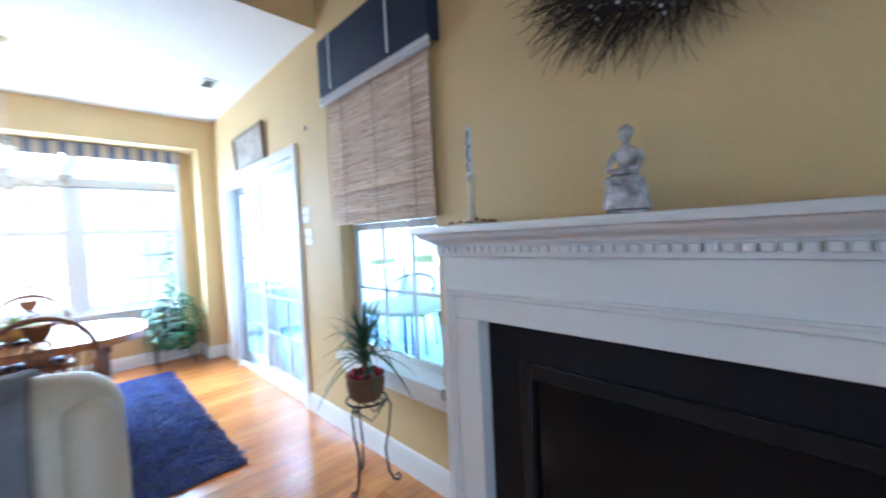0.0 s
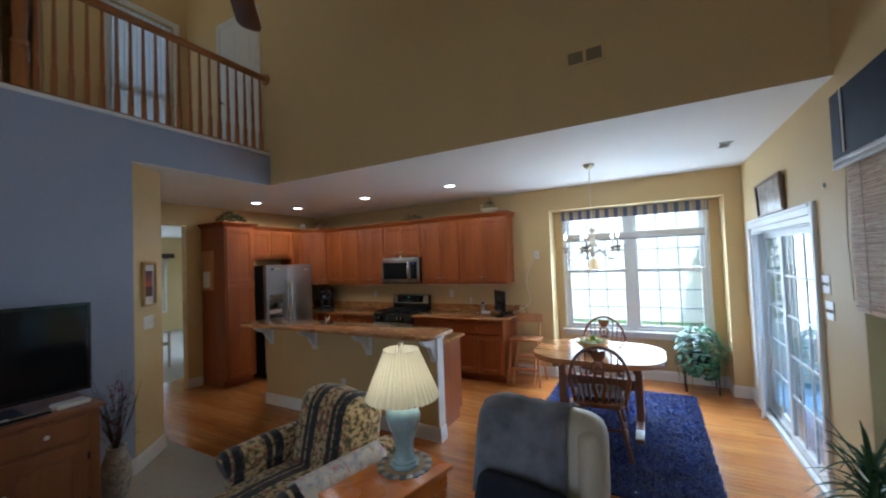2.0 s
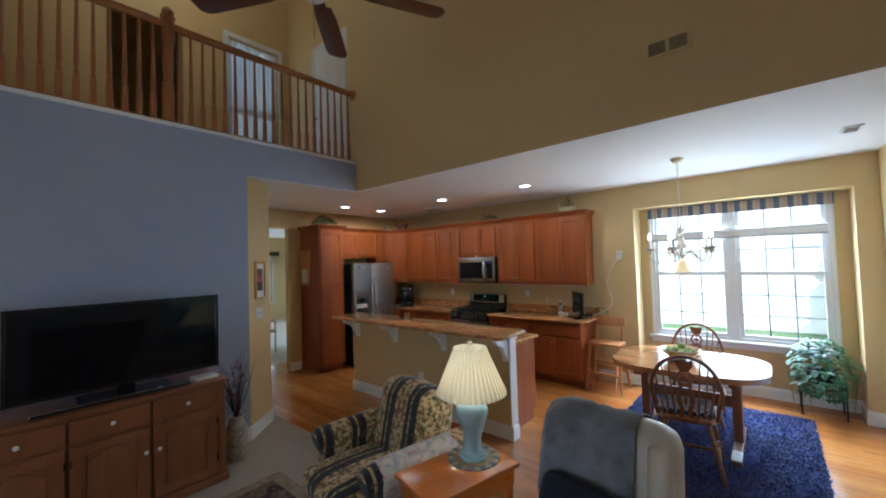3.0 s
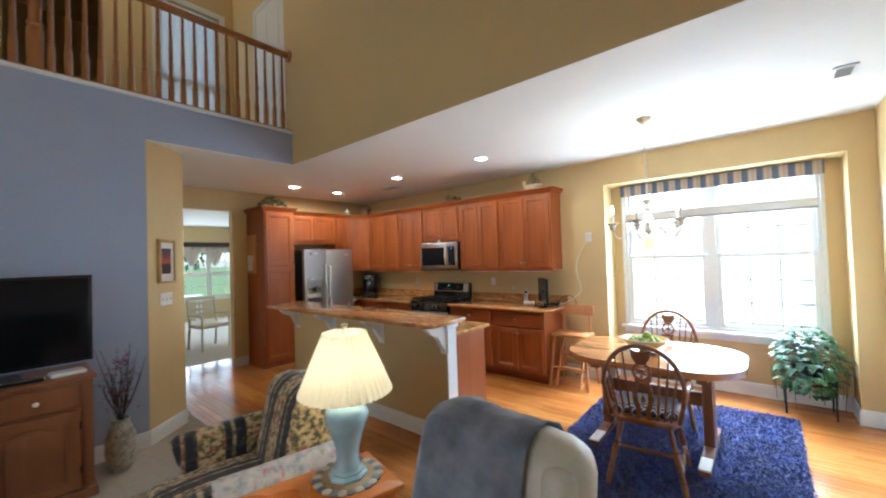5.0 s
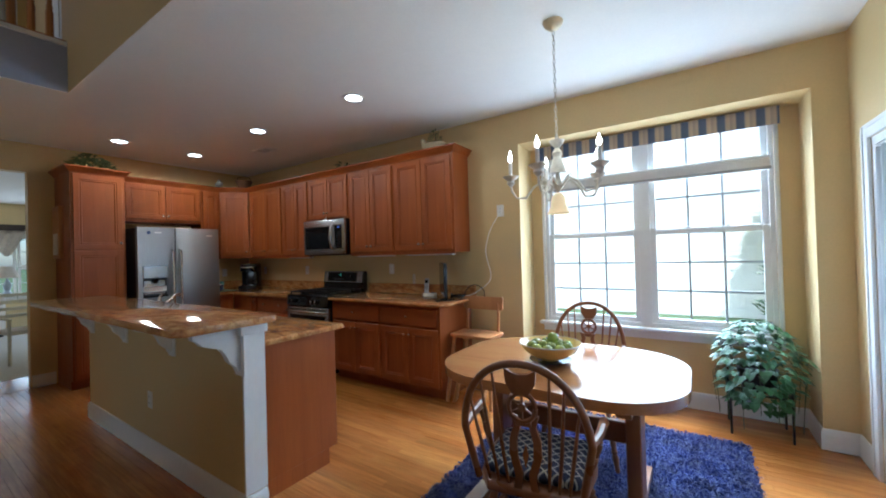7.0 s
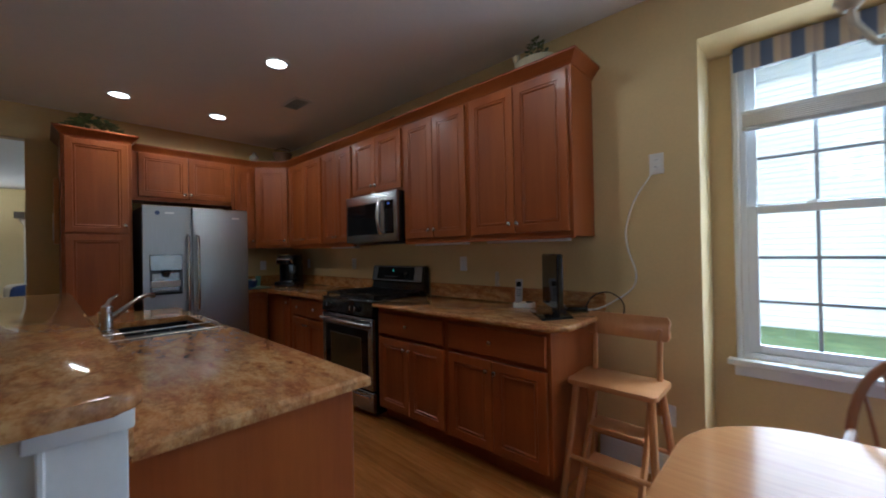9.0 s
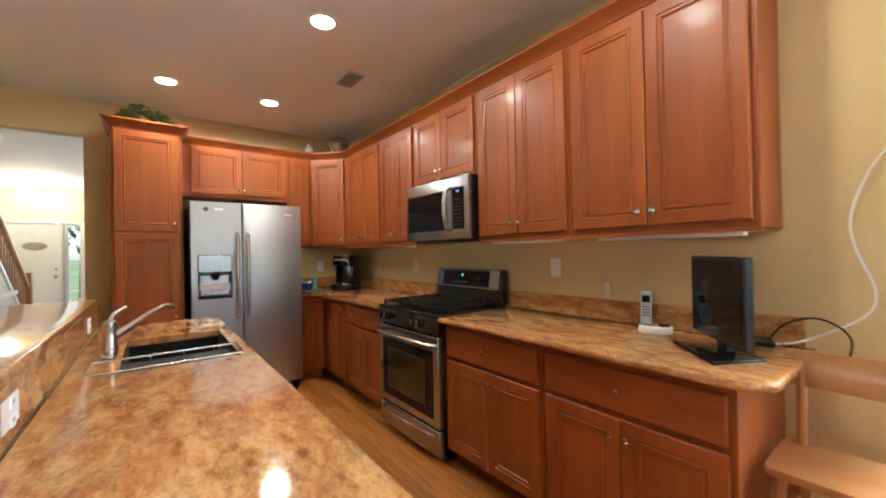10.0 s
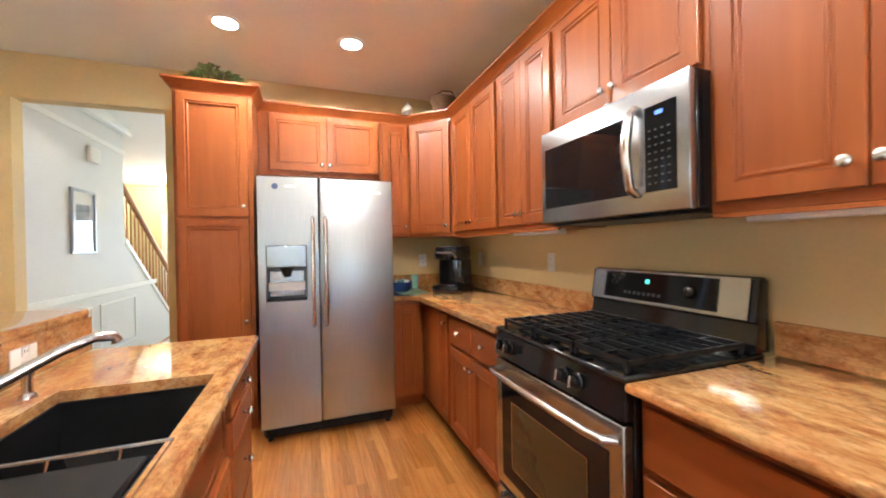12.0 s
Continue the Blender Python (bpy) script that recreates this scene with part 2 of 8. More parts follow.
def box(bm, x0, x1, y0, y1, z0, z1, bevel=0.0, m=None, seg=1):
    vs = [bm.verts.new((x, y, z)) for z in (z0, z1) for y in (y0, y1) for x in (x0, x1)]
    fs = [bm.faces.new([vs[i] for i in q]) for q in ((0, 2, 3, 1), (4, 5, 7, 6), (0, 1, 5, 4), (1, 3, 7, 5), (3, 2, 6, 7), (2, 0, 4, 6))]
    if bevel:
        es = list({e for f in fs for e in f.edges})
        r = bmesh.ops.bevel(bm, geom=es, offset=bevel, segments=seg, affect="EDGES", profile=0.5)
        vs = list({v for f in r["faces"] for v in f.verts} | {v for v in vs if v.is_valid})
    if m is not None:
        bmesh.ops.transform(bm, matrix=m, verts=vs)
    return bm


def boxm(*a, **k):
    return box(bmesh.new(), *a, **k)


def lathe(bm, profile, n=20, m=None, flute=None, closed=False):
    """profile: (radius, z) from below to above, round the z axis. closed: the profile closes on itself."""
    rings = []
    for r, z in profile:
        ring = []
        for i in range(n):
            a = 2 * math.pi * i / n
            k = r * (flute(i, z) if flute else 1)
            ring.append(bm.verts.new((k * math.cos(a), k * math.sin(a), z)))
        rings.append(ring)
    for a, b in zip(rings, rings[1:] + rings[:1] if closed else rings[1:]):
        for i in range(n):
            bm.faces.new((a[i], a[(i + 1) % n], b[(i + 1) % n], b[i]))
    if not closed:
        bm.faces.new(rings[0][::-1])
        bm.faces.new(rings[-1])
    if m is not None:
        bmesh.ops.transform(bm, matrix=m, verts=[v for r in rings for v in r])
    return bm


def tube(bm, pts, radius, n=8, cap=True):
    """A round bar along points; radius a number or one for each point."""
    pts = [Vector(p) for p in pts]
    rad = radius if isinstance(radius, (list, tuple)) else [radius] * len(pts)
    rings, side = [], None
    for i, p in enumerate(pts):
        d = (pts[min(i + 1, len(pts) - 1)] - pts[max(i - 1, 0)]).normalized()
        if side is None:
            side = d.orthogonal().normalized()
        side = (side - d * side.dot(d)).normalized()
        up = d.cross(side)
        rings.append([bm.verts.new(p + rad[i] * (math.cos(2 * math.pi * k / n) * side + math.sin(2 * math.pi * k / n) * up)) for k in range(n)])
    for a, b in zip(rings, rings[1:]):
        for i in range(n):
            bm.faces.new((a[i], a[(i + 1) % n], b[(i + 1) % n], b[i]))
    if cap:
        bm.faces.new(rings[0][::-1])
        bm.faces.new(rings[-1])
    return bm


def prism(bm, poly, z0, z1, m=None, bevel=0.0, seg=2):
    """A flat outline (x, y), anticlockwise, drawn up from z0 to z1."""
    lo, hi = [bm.verts.new((x, y, z0)) for x, y in poly], [bm.verts.new((x, y, z1)) for x, y in poly]
    n = len(poly)
    caps = [bm.faces.new(lo[::-1]), bm.faces.new(hi)]
    for i in range(n):
        bm.faces.new((lo[i], lo[(i + 1) % n], hi[(i + 1) % n], hi[i]))
    vs = lo + hi
    if bevel:
        r = bmesh.ops.bevel(bm, geom=list({e for f in caps for e in f.edges}), offset=bevel, segments=seg, affect="EDGES", profile=0.5)
        vs = list({v for f in r["faces"] for v in f.verts} | {v for v in vs if v.is_valid})
    if m is not None:
        bmesh.ops.transform(bm, matrix=m, verts=vs)
    return bm


def sweep(bm, path, profile, closed=False):
    """Draws a profile of (out, z) along a flat path of (x, y), mitred; out is to the right of the way."""
    n, rows = len(path), []
    pts = [Vector(p) for p in path]
    for i, p in enumerate(pts):
        a = (p - pts[i - 1]).normalized() if i or closed else None
        b = (pts[(i + 1) % n] - p).normalized() if i < n - 1 or closed else None
        a, b = a or b, b or a
        na, nb = Vector((a.y, -a.x)), Vector((b.y, -b.x))
        mid = (na + nb).normalized()
        mid /= max(0.3, mid.dot(na))
        rows.append([bm.verts.new((p.x + mid.x * o, p.y + mid.y * o, z)) for o, z in profile])
    k = len(profile)
    for i in range(n if closed else n - 1):
        a, b = rows[i], rows[(i + 1) % n]
        for j in range(k):
            bm.faces.new((a[j], b[j], b[(j + 1) % k], a[(j + 1) % k]))
    if not closed:
        bm.faces.new(rows[0])
        bm.faces.new(rows[-1][::-1])
    return bm


def cushion(bm, x0, x1, y0, y1, z0, z1, r=0.05, m=None, puff=0.0):
    """A soft box with round edges, bulging a little."""
    before = set(bm.verts)
    box(bm, x0, x1, y0, y1, z0, z1)
    vs = [v for v in bm.verts if v not in before]
    es = list({e for v in vs for e in v.link_edges})
    bmesh.ops.bevel(bm, geom=es, offset=r, segments=4, affect="EDGES", profile=0.5)
    vs = [v for v in bm.verts if v not in before]
    if puff:
        es = list({e for v in vs for e in v.link_edges if e.calc_length() > 0.12})
        bmesh.ops.subdivide_edges(bm, edges=es, cuts=4, use_grid_fill=True)
        vs = [v for v in bm.verts if v not in before]
        c = Vector(((x0 + x1) / 2, (y0 + y1) / 2, (z0 + z1) / 2))
        for v in vs:
            u, w, h = (v.co.x - c.x) / (x1 - x0) * 2, (v.co.y - c.y) / (y1 - y0) * 2, (v.co.z - c.z) / (z1 - z0) * 2
            k = (1 - min(1, u * u)) * (1 - min(1, w * w)), (1 - min(1, h * h))
            v.co.z += puff * h * k[0]
            v.co.y += puff * 0.5 * w * (1 - min(1, u * u)) * k[1]
            v.co.x += puff * 0.5 * u * (1 - min(1, w * w)) * k[1]
            v.co += 0.004 * noise.noise_vector(v.co * 7)
    if m is not None:
        bmesh.ops.transform(bm, matrix=m, verts=vs)
    return bm


def mesh_of(name, bm, mat, smooth=False):
    bmesh.ops.recalc_face_normals(bm, faces=bm.faces)
    me = bpy.data.meshes.new(name)
    bm.to_mesh(me)
    bm.free()
    if smooth:
        me.polygons.foreach_set("use_smooth", [True] * len(me.polygons))
        me.set_sharp_from_angle(angle=radians(38))
    for one in mat if isinstance(mat, (list, tuple)) else (mat,):
        me.materials.append(one)
    return me


def thing(name, m, label, category, group=""):
    ob = new(name)
    ob.empty_display_size = 0.1
    ob.matrix_basis = m
    return tagged(ob, label, category, group)


def part(name, bm, mat, parent, label="", m=None, smooth=True):
    """One mesh under a thing or a part, in its parent's own frame."""
    ob = new(name, bm if isinstance(bm, bpy.types.Mesh) else mesh_of(name, bm, mat, smooth))
    ob.parent = parent
    if m is not None:
        ob.matrix_basis = m
    return tagged(ob, label)


def solo(name, bm, mat, m, label, category, group="", smooth=True, kind=""):
    ob = new(name, mesh_of(name, bm, mat, smooth))
    ob.matrix_basis = m
    return tagged(ob, label, category, group, kind)


def setting(name, bm, mat, label="", category="", smooth=False):
    ob = new(name, mesh_of(name, bm, mat, smooth))
    return tagged(ob, label, category, "", "structure")


ID = Matrix.Identity(4)
E, N, CEIL, W = 1.20, 5.35, 2.743, -5.87      # east and north walls, kitchen ceiling, west wall
EDGE, BLUEX, LOFT, TOP = 2.735, -3.79, 3.112, 6.4   # high room: north side, blue wall, gallery floor, ceiling
SOUTH = -3.4


def wall_with_holes(name, axis, at, thick, lo, hi, z0, z1, holes, mat, label):
    """A wall slab along x (axis 'y': at is its y) or along y; thick is signed, away from the room. holes: (from, to, below, above)."""
    bm = bmesh.new()

    def slab(a, b, c, d):
        if b - a > 1e-4 and d - c > 1e-4:
            t0, t1 = sorted((at, at + thick))
            box(bm, a, b, t0, t1, c, d) if axis == "y" else box(bm, t0, t1, a, b, c, d)
    cuts = sorted({lo, hi, *[v for h in holes for v in h[:2]]})
    for a, b in zip(cuts, cuts[1:]):
        mids = sorted([h for h in holes if h[0] <= a + 1e-6 and h[1] >= b - 1e-6], key=lambda h: h[2])
        z = z0
        for h in mids:
            slab(a, b, z, h[2])
            z = h[3]
        slab(a, b, z, z1)
    bmesh.ops.remove_doubles(bm, verts=bm.verts, dist=1e-5)
    return setting(name, bm, mat, label, "wall")


# ---- structure ----
NX0, NX1, NTOP, NBACK = -1.066, 1.022, 2.42, 5.70       # window bay in the north wall
WIN_N = (-0.93, 0.87, 0.66, 2.40)                      # window opening in the bay
DOOR_E = (3.21, 5.02, 0.0, 1.97)                       # sliding door
WIN_E = (1.63, 2.56, 0.56, 2.20)                       # small east window
DOOR_W = (1.91, 2.83, 0.0, 2.42)                       # cased opening to the hall

wall_with_holes("wall_north", "y", N, 0.12, W - 0.12, E, 0, CEIL, [(NX0, NX1, 0, NTOP)], WALL, "tan painted kitchen and dining wall")
wall_with_holes("wall_bay", "y", NBACK, 0.14, NX0 - 0.12, NX1 + 0.12, 0, NTOP + 0.2, [WIN_N], WALL, "tan painted wall of the window bay")
b = bmesh.new()
box(b, NX0 - 0.12, NX0, N + 0.12, NBACK, 0, NTOP + 0.2)
box(b, NX1, NX1 + 0.12, N + 0.12, NBACK, 0, NTOP + 0.2)
box(b, NX0, NX1, N + 0.12, NBACK, NTOP, NTOP + 0.2)
setting("wall_bay_sides", b, WALL, "tan painted returns of the window bay", "wall")
wall_with_holes("wall_east", "x", E, 0.16, SOUTH, N + 0.12, 0, TOP, [DOOR_E, WIN_E], WALL, "tan painted wall with fireplace and sliding door")
wall_with_holes("wall_west", "x", W, -0.12, EDGE - 1.0, N, 0, CEIL, [DOOR_W], WALL, "tan painted kitchen end wall with an opening")
b = bmesh.new()
prism(b, [(BLUEX, 1.335), (-4.105, 1.70), (W, 1.70), (W, 1.58), (-4.16, 1.58), (-3.93, 1.335)][::-1], 0, CEIL)
setting("wall_angled", b, WALL, "tan painted angled wall beside the hall", "wall")
b = bmesh.new()
box(b, BLUEX - 0.14, BLUEX, SOUTH, 1.333, 0, LOFT)
box(b, BLUEX - 0.14, BLUEX, 1.333, EDGE, CEIL, LOFT)
setting("wall_blue", b, BLUE, "slate blue painted wall behind the television", "wall")
b = bmesh.new()
box(b, BLUEX - 0.14, E, EDGE, EDGE + 0.15, CEIL, TOP)
setting("wall_high", b, WALL, "tall tan painted wall above the kitchen edge", "wall")
ADDED_WIN = (-2.4, 0.6, 0.55, 2.35)                         # unseen south opening, added for fill light
wall_with_holes("wall_south", "y", SOUTH, -0.12, -6.2, E + 0.16, 0, TOP, [ADDED_WIN], WALL, "tan painted wall behind the sitting room")
# ceilings
b = bmesh.new()
box(b, W - 0.12, E, EDGE + 0.15, N, CEIL, CEIL + 0.2)
box(b, W - 0.12, BLUEX - 0.14, EDGE, EDGE + 0.15, CEIL, CEIL + 0.2)
box(b, BLUEX - 0.14, E, EDGE + 0.0, EDGE + 0.15, CEIL - 0.003, CEIL)
box(b, W - 0.12, BLUEX - 0.14, 1.2, EDGE, CEIL, CEIL + 0.2)
box(b, BLUEX - 0.14, BLUEX, 1.333, EDGE, CEIL - 0.003, CEIL)
setting("ceiling", b, CEILING, "flat white kitchen ceiling", "ceiling")
b = bmesh.new()
box(b, -6.2, E + 0.16, SOUTH - 0.12, 3.05, TOP, TOP + 0.1)
setting("ceiling_high", b, CEILING, "white ceiling of the tall room", "ceiling")
# ground floor slabs
b = bmesh.new()
box(b, W, E, 1.8, NBACK, -0.12, -0.012)
box(b, -1.9, E, SOUTH, 1.8, -0.12, -0.012)
setting("floor", b, FLOOR, "glossy oak strip floor", "floor")
b = bmesh.new()
box(b, -6.2, -1.9, SOUTH, 1.8, -0.12, 0.004)
setting("floor_carpet", b, CARPET, "beige carpet of the sitting room", "carpet")

# baseboards
BASE = [(0, 0), (0.016, 0), (0.016, 0.10), (0.012, 0.125), (0.006, 0.138), (0, 0.138)]


def base(name, path):
    return setting(name, sweep(bmesh.new(), path, BASE), WHITE, "white moulded baseboard", "baseboard")


base("baseboard", [(NX0, N), (-1.62, N)][::-1])
base("baseboard_bay", [(NX0, N), (NX0, NBACK), (NX1, NBACK), (NX1, N), (E, N), (E, 5.10)])
base("baseboard_east", [(E, 3.12), (E, 1.58)])
base("baseboard_angled", [(BLUEX, SOUTH), (BLUEX, 1.335), (-4.105, 1.70), (W, 1.70)])
base("baseboard_west", [(W, 2.84), (W, 3.03)])
base("baseboard_fireplace", [(E, -0.55), (E, SOUTH)])

# ---- kitchen ----
FLOORZ = 0.0
KNOB = [(0.004, 0.0), (0.006, 0.004), (0.005, 0.014), (0.012, 0.02), (0.0155, 0.026), (0.014, 0.031), (0.006, 0.034)]


def knob_mesh():
    return mesh_of("knob", lathe(bmesh.new(), KNOB, 12, pose(0, 0, 0, 90, 0, 0)), NICKEL, True)


KNOB_MESH = knob_mesh()


def panel(w, h, rim=0.052, flat=False):
    """A framed cabinet front: 0..w, 0..h, its face at y = 0 looking to -y."""
    bm = bmesh.new()
    steps = [(0, 0.02), (0, 0.004), (0.004, 0)]
    if not flat:
        steps += [(rim, 0), (rim + 0.004, 0.005), (rim + 0.009, 0.005), (rim + 0.013, 0.0015), (rim + 0.017, 0.0015), (rim + 0.024, 0.009)]
    rings = []
    for i, d in steps:
        rings.append([bm.verts.new((x, d, z)) for x, z in ((i, i), (w - i, i), (w - i, h - i), (i, h - i))])
    for a, c in zip(rings, rings[1:]):
        for k in range(4):
            bm.faces.new((a[k], a[(k + 1) % 4], c[(k + 1) % 4], c[k]))
    bm.faces.new(rings[0][::-1])
    bm.faces.new(rings[-1])
    return bm


def cabinet(name, m, w, h, d, fronts, label, group, toe=0.0, category="cabinet"):
    """A cabinet unit, its face frame at y = 0 and its back at y = d. fronts: (kind, x0, x1, z0, z1, knob place)."""
    t = thing(name, m, label, category, group)
    bm = bmesh.new()
    if toe:
        box(bm, 0.0, w, 0.07, d, 0, toe)
    box(bm, 0.0, w, 0, d, toe, h, 0.0015)
    part("body", bm, CHERRY, t)
    for kind, x0, x1, z0, z1, knobs in fronts:
        front = part(kind, panel(x1 - x0, z1 - z0, flat=kind == "drawer"), CHERRY_X if kind == "drawer" else CHERRY, t, "", pose(x0, -0.021, z0))
        for kx, kz in knobs:
            part("knob", KNOB_MESH, None, front, "satin nickel knob", pose(kx - x0, 0, kz - z0))
    return t


def two_doors(w, z0, z1, top=False, gap=0.022):
    """Two doors with knobs at their meeting edge, low on wall units, high on base units."""
    mid = w / 2
    kz = z1 - 0.06 if top else z0 + 0.06
    return [("door", gap, mid - 0.002, z0, z1, [(mid - 0.03, kz)]), ("door", mid + 0.002, w - gap, z0, z1, [(mid + 0.03, kz)])]


UB, UT = 1.385, 2.40          # wall units: below and above
UY = 5.04                     # face of the wall units
xs = [-5.26, -4.455, -3.866, -3.108, -2.40, -1.63]
for i, (x0, x1) in enumerate(zip(xs, xs[1:])):
    w = x1 - x0 - 0.001
    if i == 2:
        cabinet("wall_cabinet", pose(x0, UY, 1.83), w, UT - 1.83, N - UY - 0.003, two_doors(w, 0.025, UT - 1.83 - 0.04), "short cherry wall cabinet above the microwave", "kitchen wall cabinets")
    else:
        cabinet("wall_cabinet", pose(x0, UY, UB), w, UT - UB, N - UY - 0.003, two_doors(w, 0.03, UT - UB - 0.04), "reddish cherry wall cabinet with two framed doors", "kitchen wall cabinets")
# corner unit, set at an angle
t = thing("corner_cabinet", pose(-5.56, 4.745, UB), "cherry corner wall cabinet with an angled door", "cabinet", "kitchen wall cabinets")
part("body", prism(bmesh.new(), [(0, 0), (0.298, 0.295), (0.298, 0.6), (-0.307, 0.6), (-0.307, 0)], 0, UT - UB), CHERRY, t)
dg = math.hypot(0.298, 0.295)
front = part("door", panel(dg - 0.05, UT - UB - 0.07), CHERRY, t, "", pose(0.0 + 0.025 * 0.71 + 0.0148, 0.025 * 0.7 - 0.0148, 0.03, 0, 0, 44.7))
part("knob", KNOB_MESH, None, front, "satin nickel knob", pose(dg - 0.08, 0, 0.06))
# narrow unit and the unit over the refrigerator, on the west wall
UX = -5.56
cabinet("wall_cabinet", pose(UX, 4.478, UB, 0, 0, 90), 0.265, UT - UB, 0.307, [("door", 0.02, 0.245, 0.03, UT - UB - 0.04, [(0.22, 0.09)])], "narrow cherry wall cabinet beside the refrigerator", "kitchen wall cabinets")
cabinet("fridge_cabinet", pose(UX, 3.525, 1.885, 0, 0, 90), 0.95, UT - 1.885, 0.307, [("door", 0.08, 0.513, 0.04, 0.49, [(0.475, 0.085)]), ("door", 0.517, 0.94, 0.04, 0.49, [(0.535, 0.085)])], "cherry cabinet with two doors above the refrigerator", "kitchen wall cabinets")
# pantry
cabinet("pantry_cabinet", pose(-5.27, 3.045, 0, 0, 0, 90), 0.478, UT, 0.597,
        [("door", 0.02, 0.45, 0.12, 1.515, [(0.42, 0.80)]), ("door", 0.02, 0.45, 1.53, UT - 0.04, [(0.42, 1.60)])], "tall cherry pantry cabinet with two doors", "", 0.1)
# crown moulding along the tops
CROWN = [(0, 0), (0.006, 0), (0.01, 0.014), (0.02, 0.022), (0.04, 0.048), (0.052, 0.056), (0.052, 0.07), (0, 0.07)]
t = thing("crown_moulding", pose(0, 0, UT - 0.02), "stepped cherry crown moulding along the cabinet tops", "moulding")
part("run", sweep(bmesh.new(), [(-1.63, N - 0.002), (-1.63, UY), (-5.262, UY), (UX, 4.745), (UX, 3.525)][::-1], CROWN), CHERRY_X, t)
part("pantry_run", sweep(bmesh.new(), [(W + 0.002, 3.045), (-5.27, 3.045), (-5.27, 3.523), (W + 0.002, 3.523)], CROWN), CHERRY_X, t)
t.matrix_basis = pose(0, 0, UT - 0.02)
# light rail under the wall units
t = thing("light_rail", pose(0, 0, UB - 0.014), "narrow cherry rail below the wall cabinets", "moulding")
part("rail", boxm(-3.107, -1.631, UY + 0.002, UY + 0.02, 0, 0.0135), CHERRY_X, t)
part("rail", boxm(-5.2, -3.867, UY + 0.002, UY + 0.02, 0, 0.0135), CHERRY_X, t)

# base units on the north wall
BY, CZ = 4.745, 0.914
CB = CZ - 0.032
labels = "cherry base cabinet with a drawer over two doors"


def base_unit(name, m, w, label, drawers=1, doors=2):
    if doors == 2:
        fr = two_doors(w, 0.125, 0.66, True)
    else:
        fr = [("door", 0.02, w - 0.02, 0.125, 0.66, [(w - 0.05, 0.60)])]
    n = drawers
    for i in range(n):
        a, c = 0.022 + i * (w - 0.044) / n, 0.022 + (i + 1) * (w - 0.044) / n
        fr.append(("drawer", a + 0.002 * i, c - 0.002, 0.685, 0.85, [((a + c) / 2, 0.77)]))
    return cabinet(name, m, w, CB, 0.597, fr, label, "kitchen base cabinets", 0.1)


base_unit("base_cabinet", pose(-3.107, BY, 0), 0.735, labels)
base_unit("base_cabinet", pose(-2.371, BY, 0), 0.735, labels)
base_unit("base_cabinet", pose(-4.60, BY, 0), 0.722, "cherry base cabinet with two drawers over two doors", 2)
cabinet("corner_base_cabinet", pose(-5.235, BY, 0), 0.632, CB, 0.597, [("door", 0.44, 0.615, 0.125, 0.85, [(0.585, 0.79)])], "cherry corner base cabinet with a narrow door", "kitchen base cabinets", 0.1)
cabinet("end_base_cabinet", pose(-5.235, 4.478, 0, 0, 0, 90), 0.265, CB, 0.63, [("door", 0.02, 0.25, 0.125, 0.85, [])], "narrow cherry base cabinet beside the refrigerator", "kitchen base cabinets", 0.1)

# worktops
EDGE_R = 0.012
t = thing("countertop", pose(0, 0, CB + 0.001), "polished brown and gold granite worktop along the wall", "countertop")
part("slab", prism(bmesh.new(), [(-3.107, N - 0.003), (-3.107, 4.685), (-1.61, 4.685), (-1.54, 4.755), (-1.54, N - 0.003)], 0, CZ - CB, None, EDGE_R, 3), GRANITE, t)
part("slab", prism(bmesh.new(), [(W + 0.003, N - 0.003), (W + 0.003, 4.478), (-5.185, 4.478), (-5.185, 4.61), (-5.11, 4.685), (-3.877, 4.685), (-3.877, N - 0.003)], 0, CZ - CB, None, EDGE_R, 3), GRANITE, t)
part("backsplash", boxm(-3.107, -1.57, N - 0.023, N - 0.003, CZ - CB + 0.0005, CZ - CB + 0.115, 0.003), GRANITE, t)
part("backsplash", boxm(W + 0.024, -3.877, N - 0.023, N - 0.003, CZ - CB + 0.0005, CZ - CB + 0.115, 0.003), GRANITE, t)
part("backsplash", boxm(W + 0.003, W + 0.023, 4.478, N - 0.003, CZ - CB + 0.0005, CZ - CB + 0.115, 0.003), GRANITE, t)

# ---- island ----
t = thing("island_wall", pose(-1.655, 2.933, 0), "half-height tan wall of the island with white trim", "half wall")
part("wall_body", boxm(-2.56, -0.0, 0, 0.104, 0, 1.03), WALL, t)
part("end_post", boxm(-0.0, 0.012, -0.012, 0.111, 0.14, 0.98, 0.002), WHITE, t, "white painted end board")
part("post_cap", boxm(-0.02, 0.03, -0.03, 0.12, 0.98, 1.032, 0.006, seg=2), WHITE, t, "white moulded cap")
part("baseboard", sweep(bmesh.new(), [(-2.56, 0.104), (-2.56, 0), (0.012, 0), (0.012, 0.104)], BASE), WHITE, t, "white baseboard")
CORBEL = [(0, 0.0), (0.03, 0.0), (0.03, 0.02), (0.045, 0.03), (0.075, 0.06), (0.085, 0.1), (0.11, 0.135), (0.16, 0.15), (0.2, 0.165), (0.215, 0.19), (0.24, 0.2), (0.24, 0.235), (0, 0.235)]
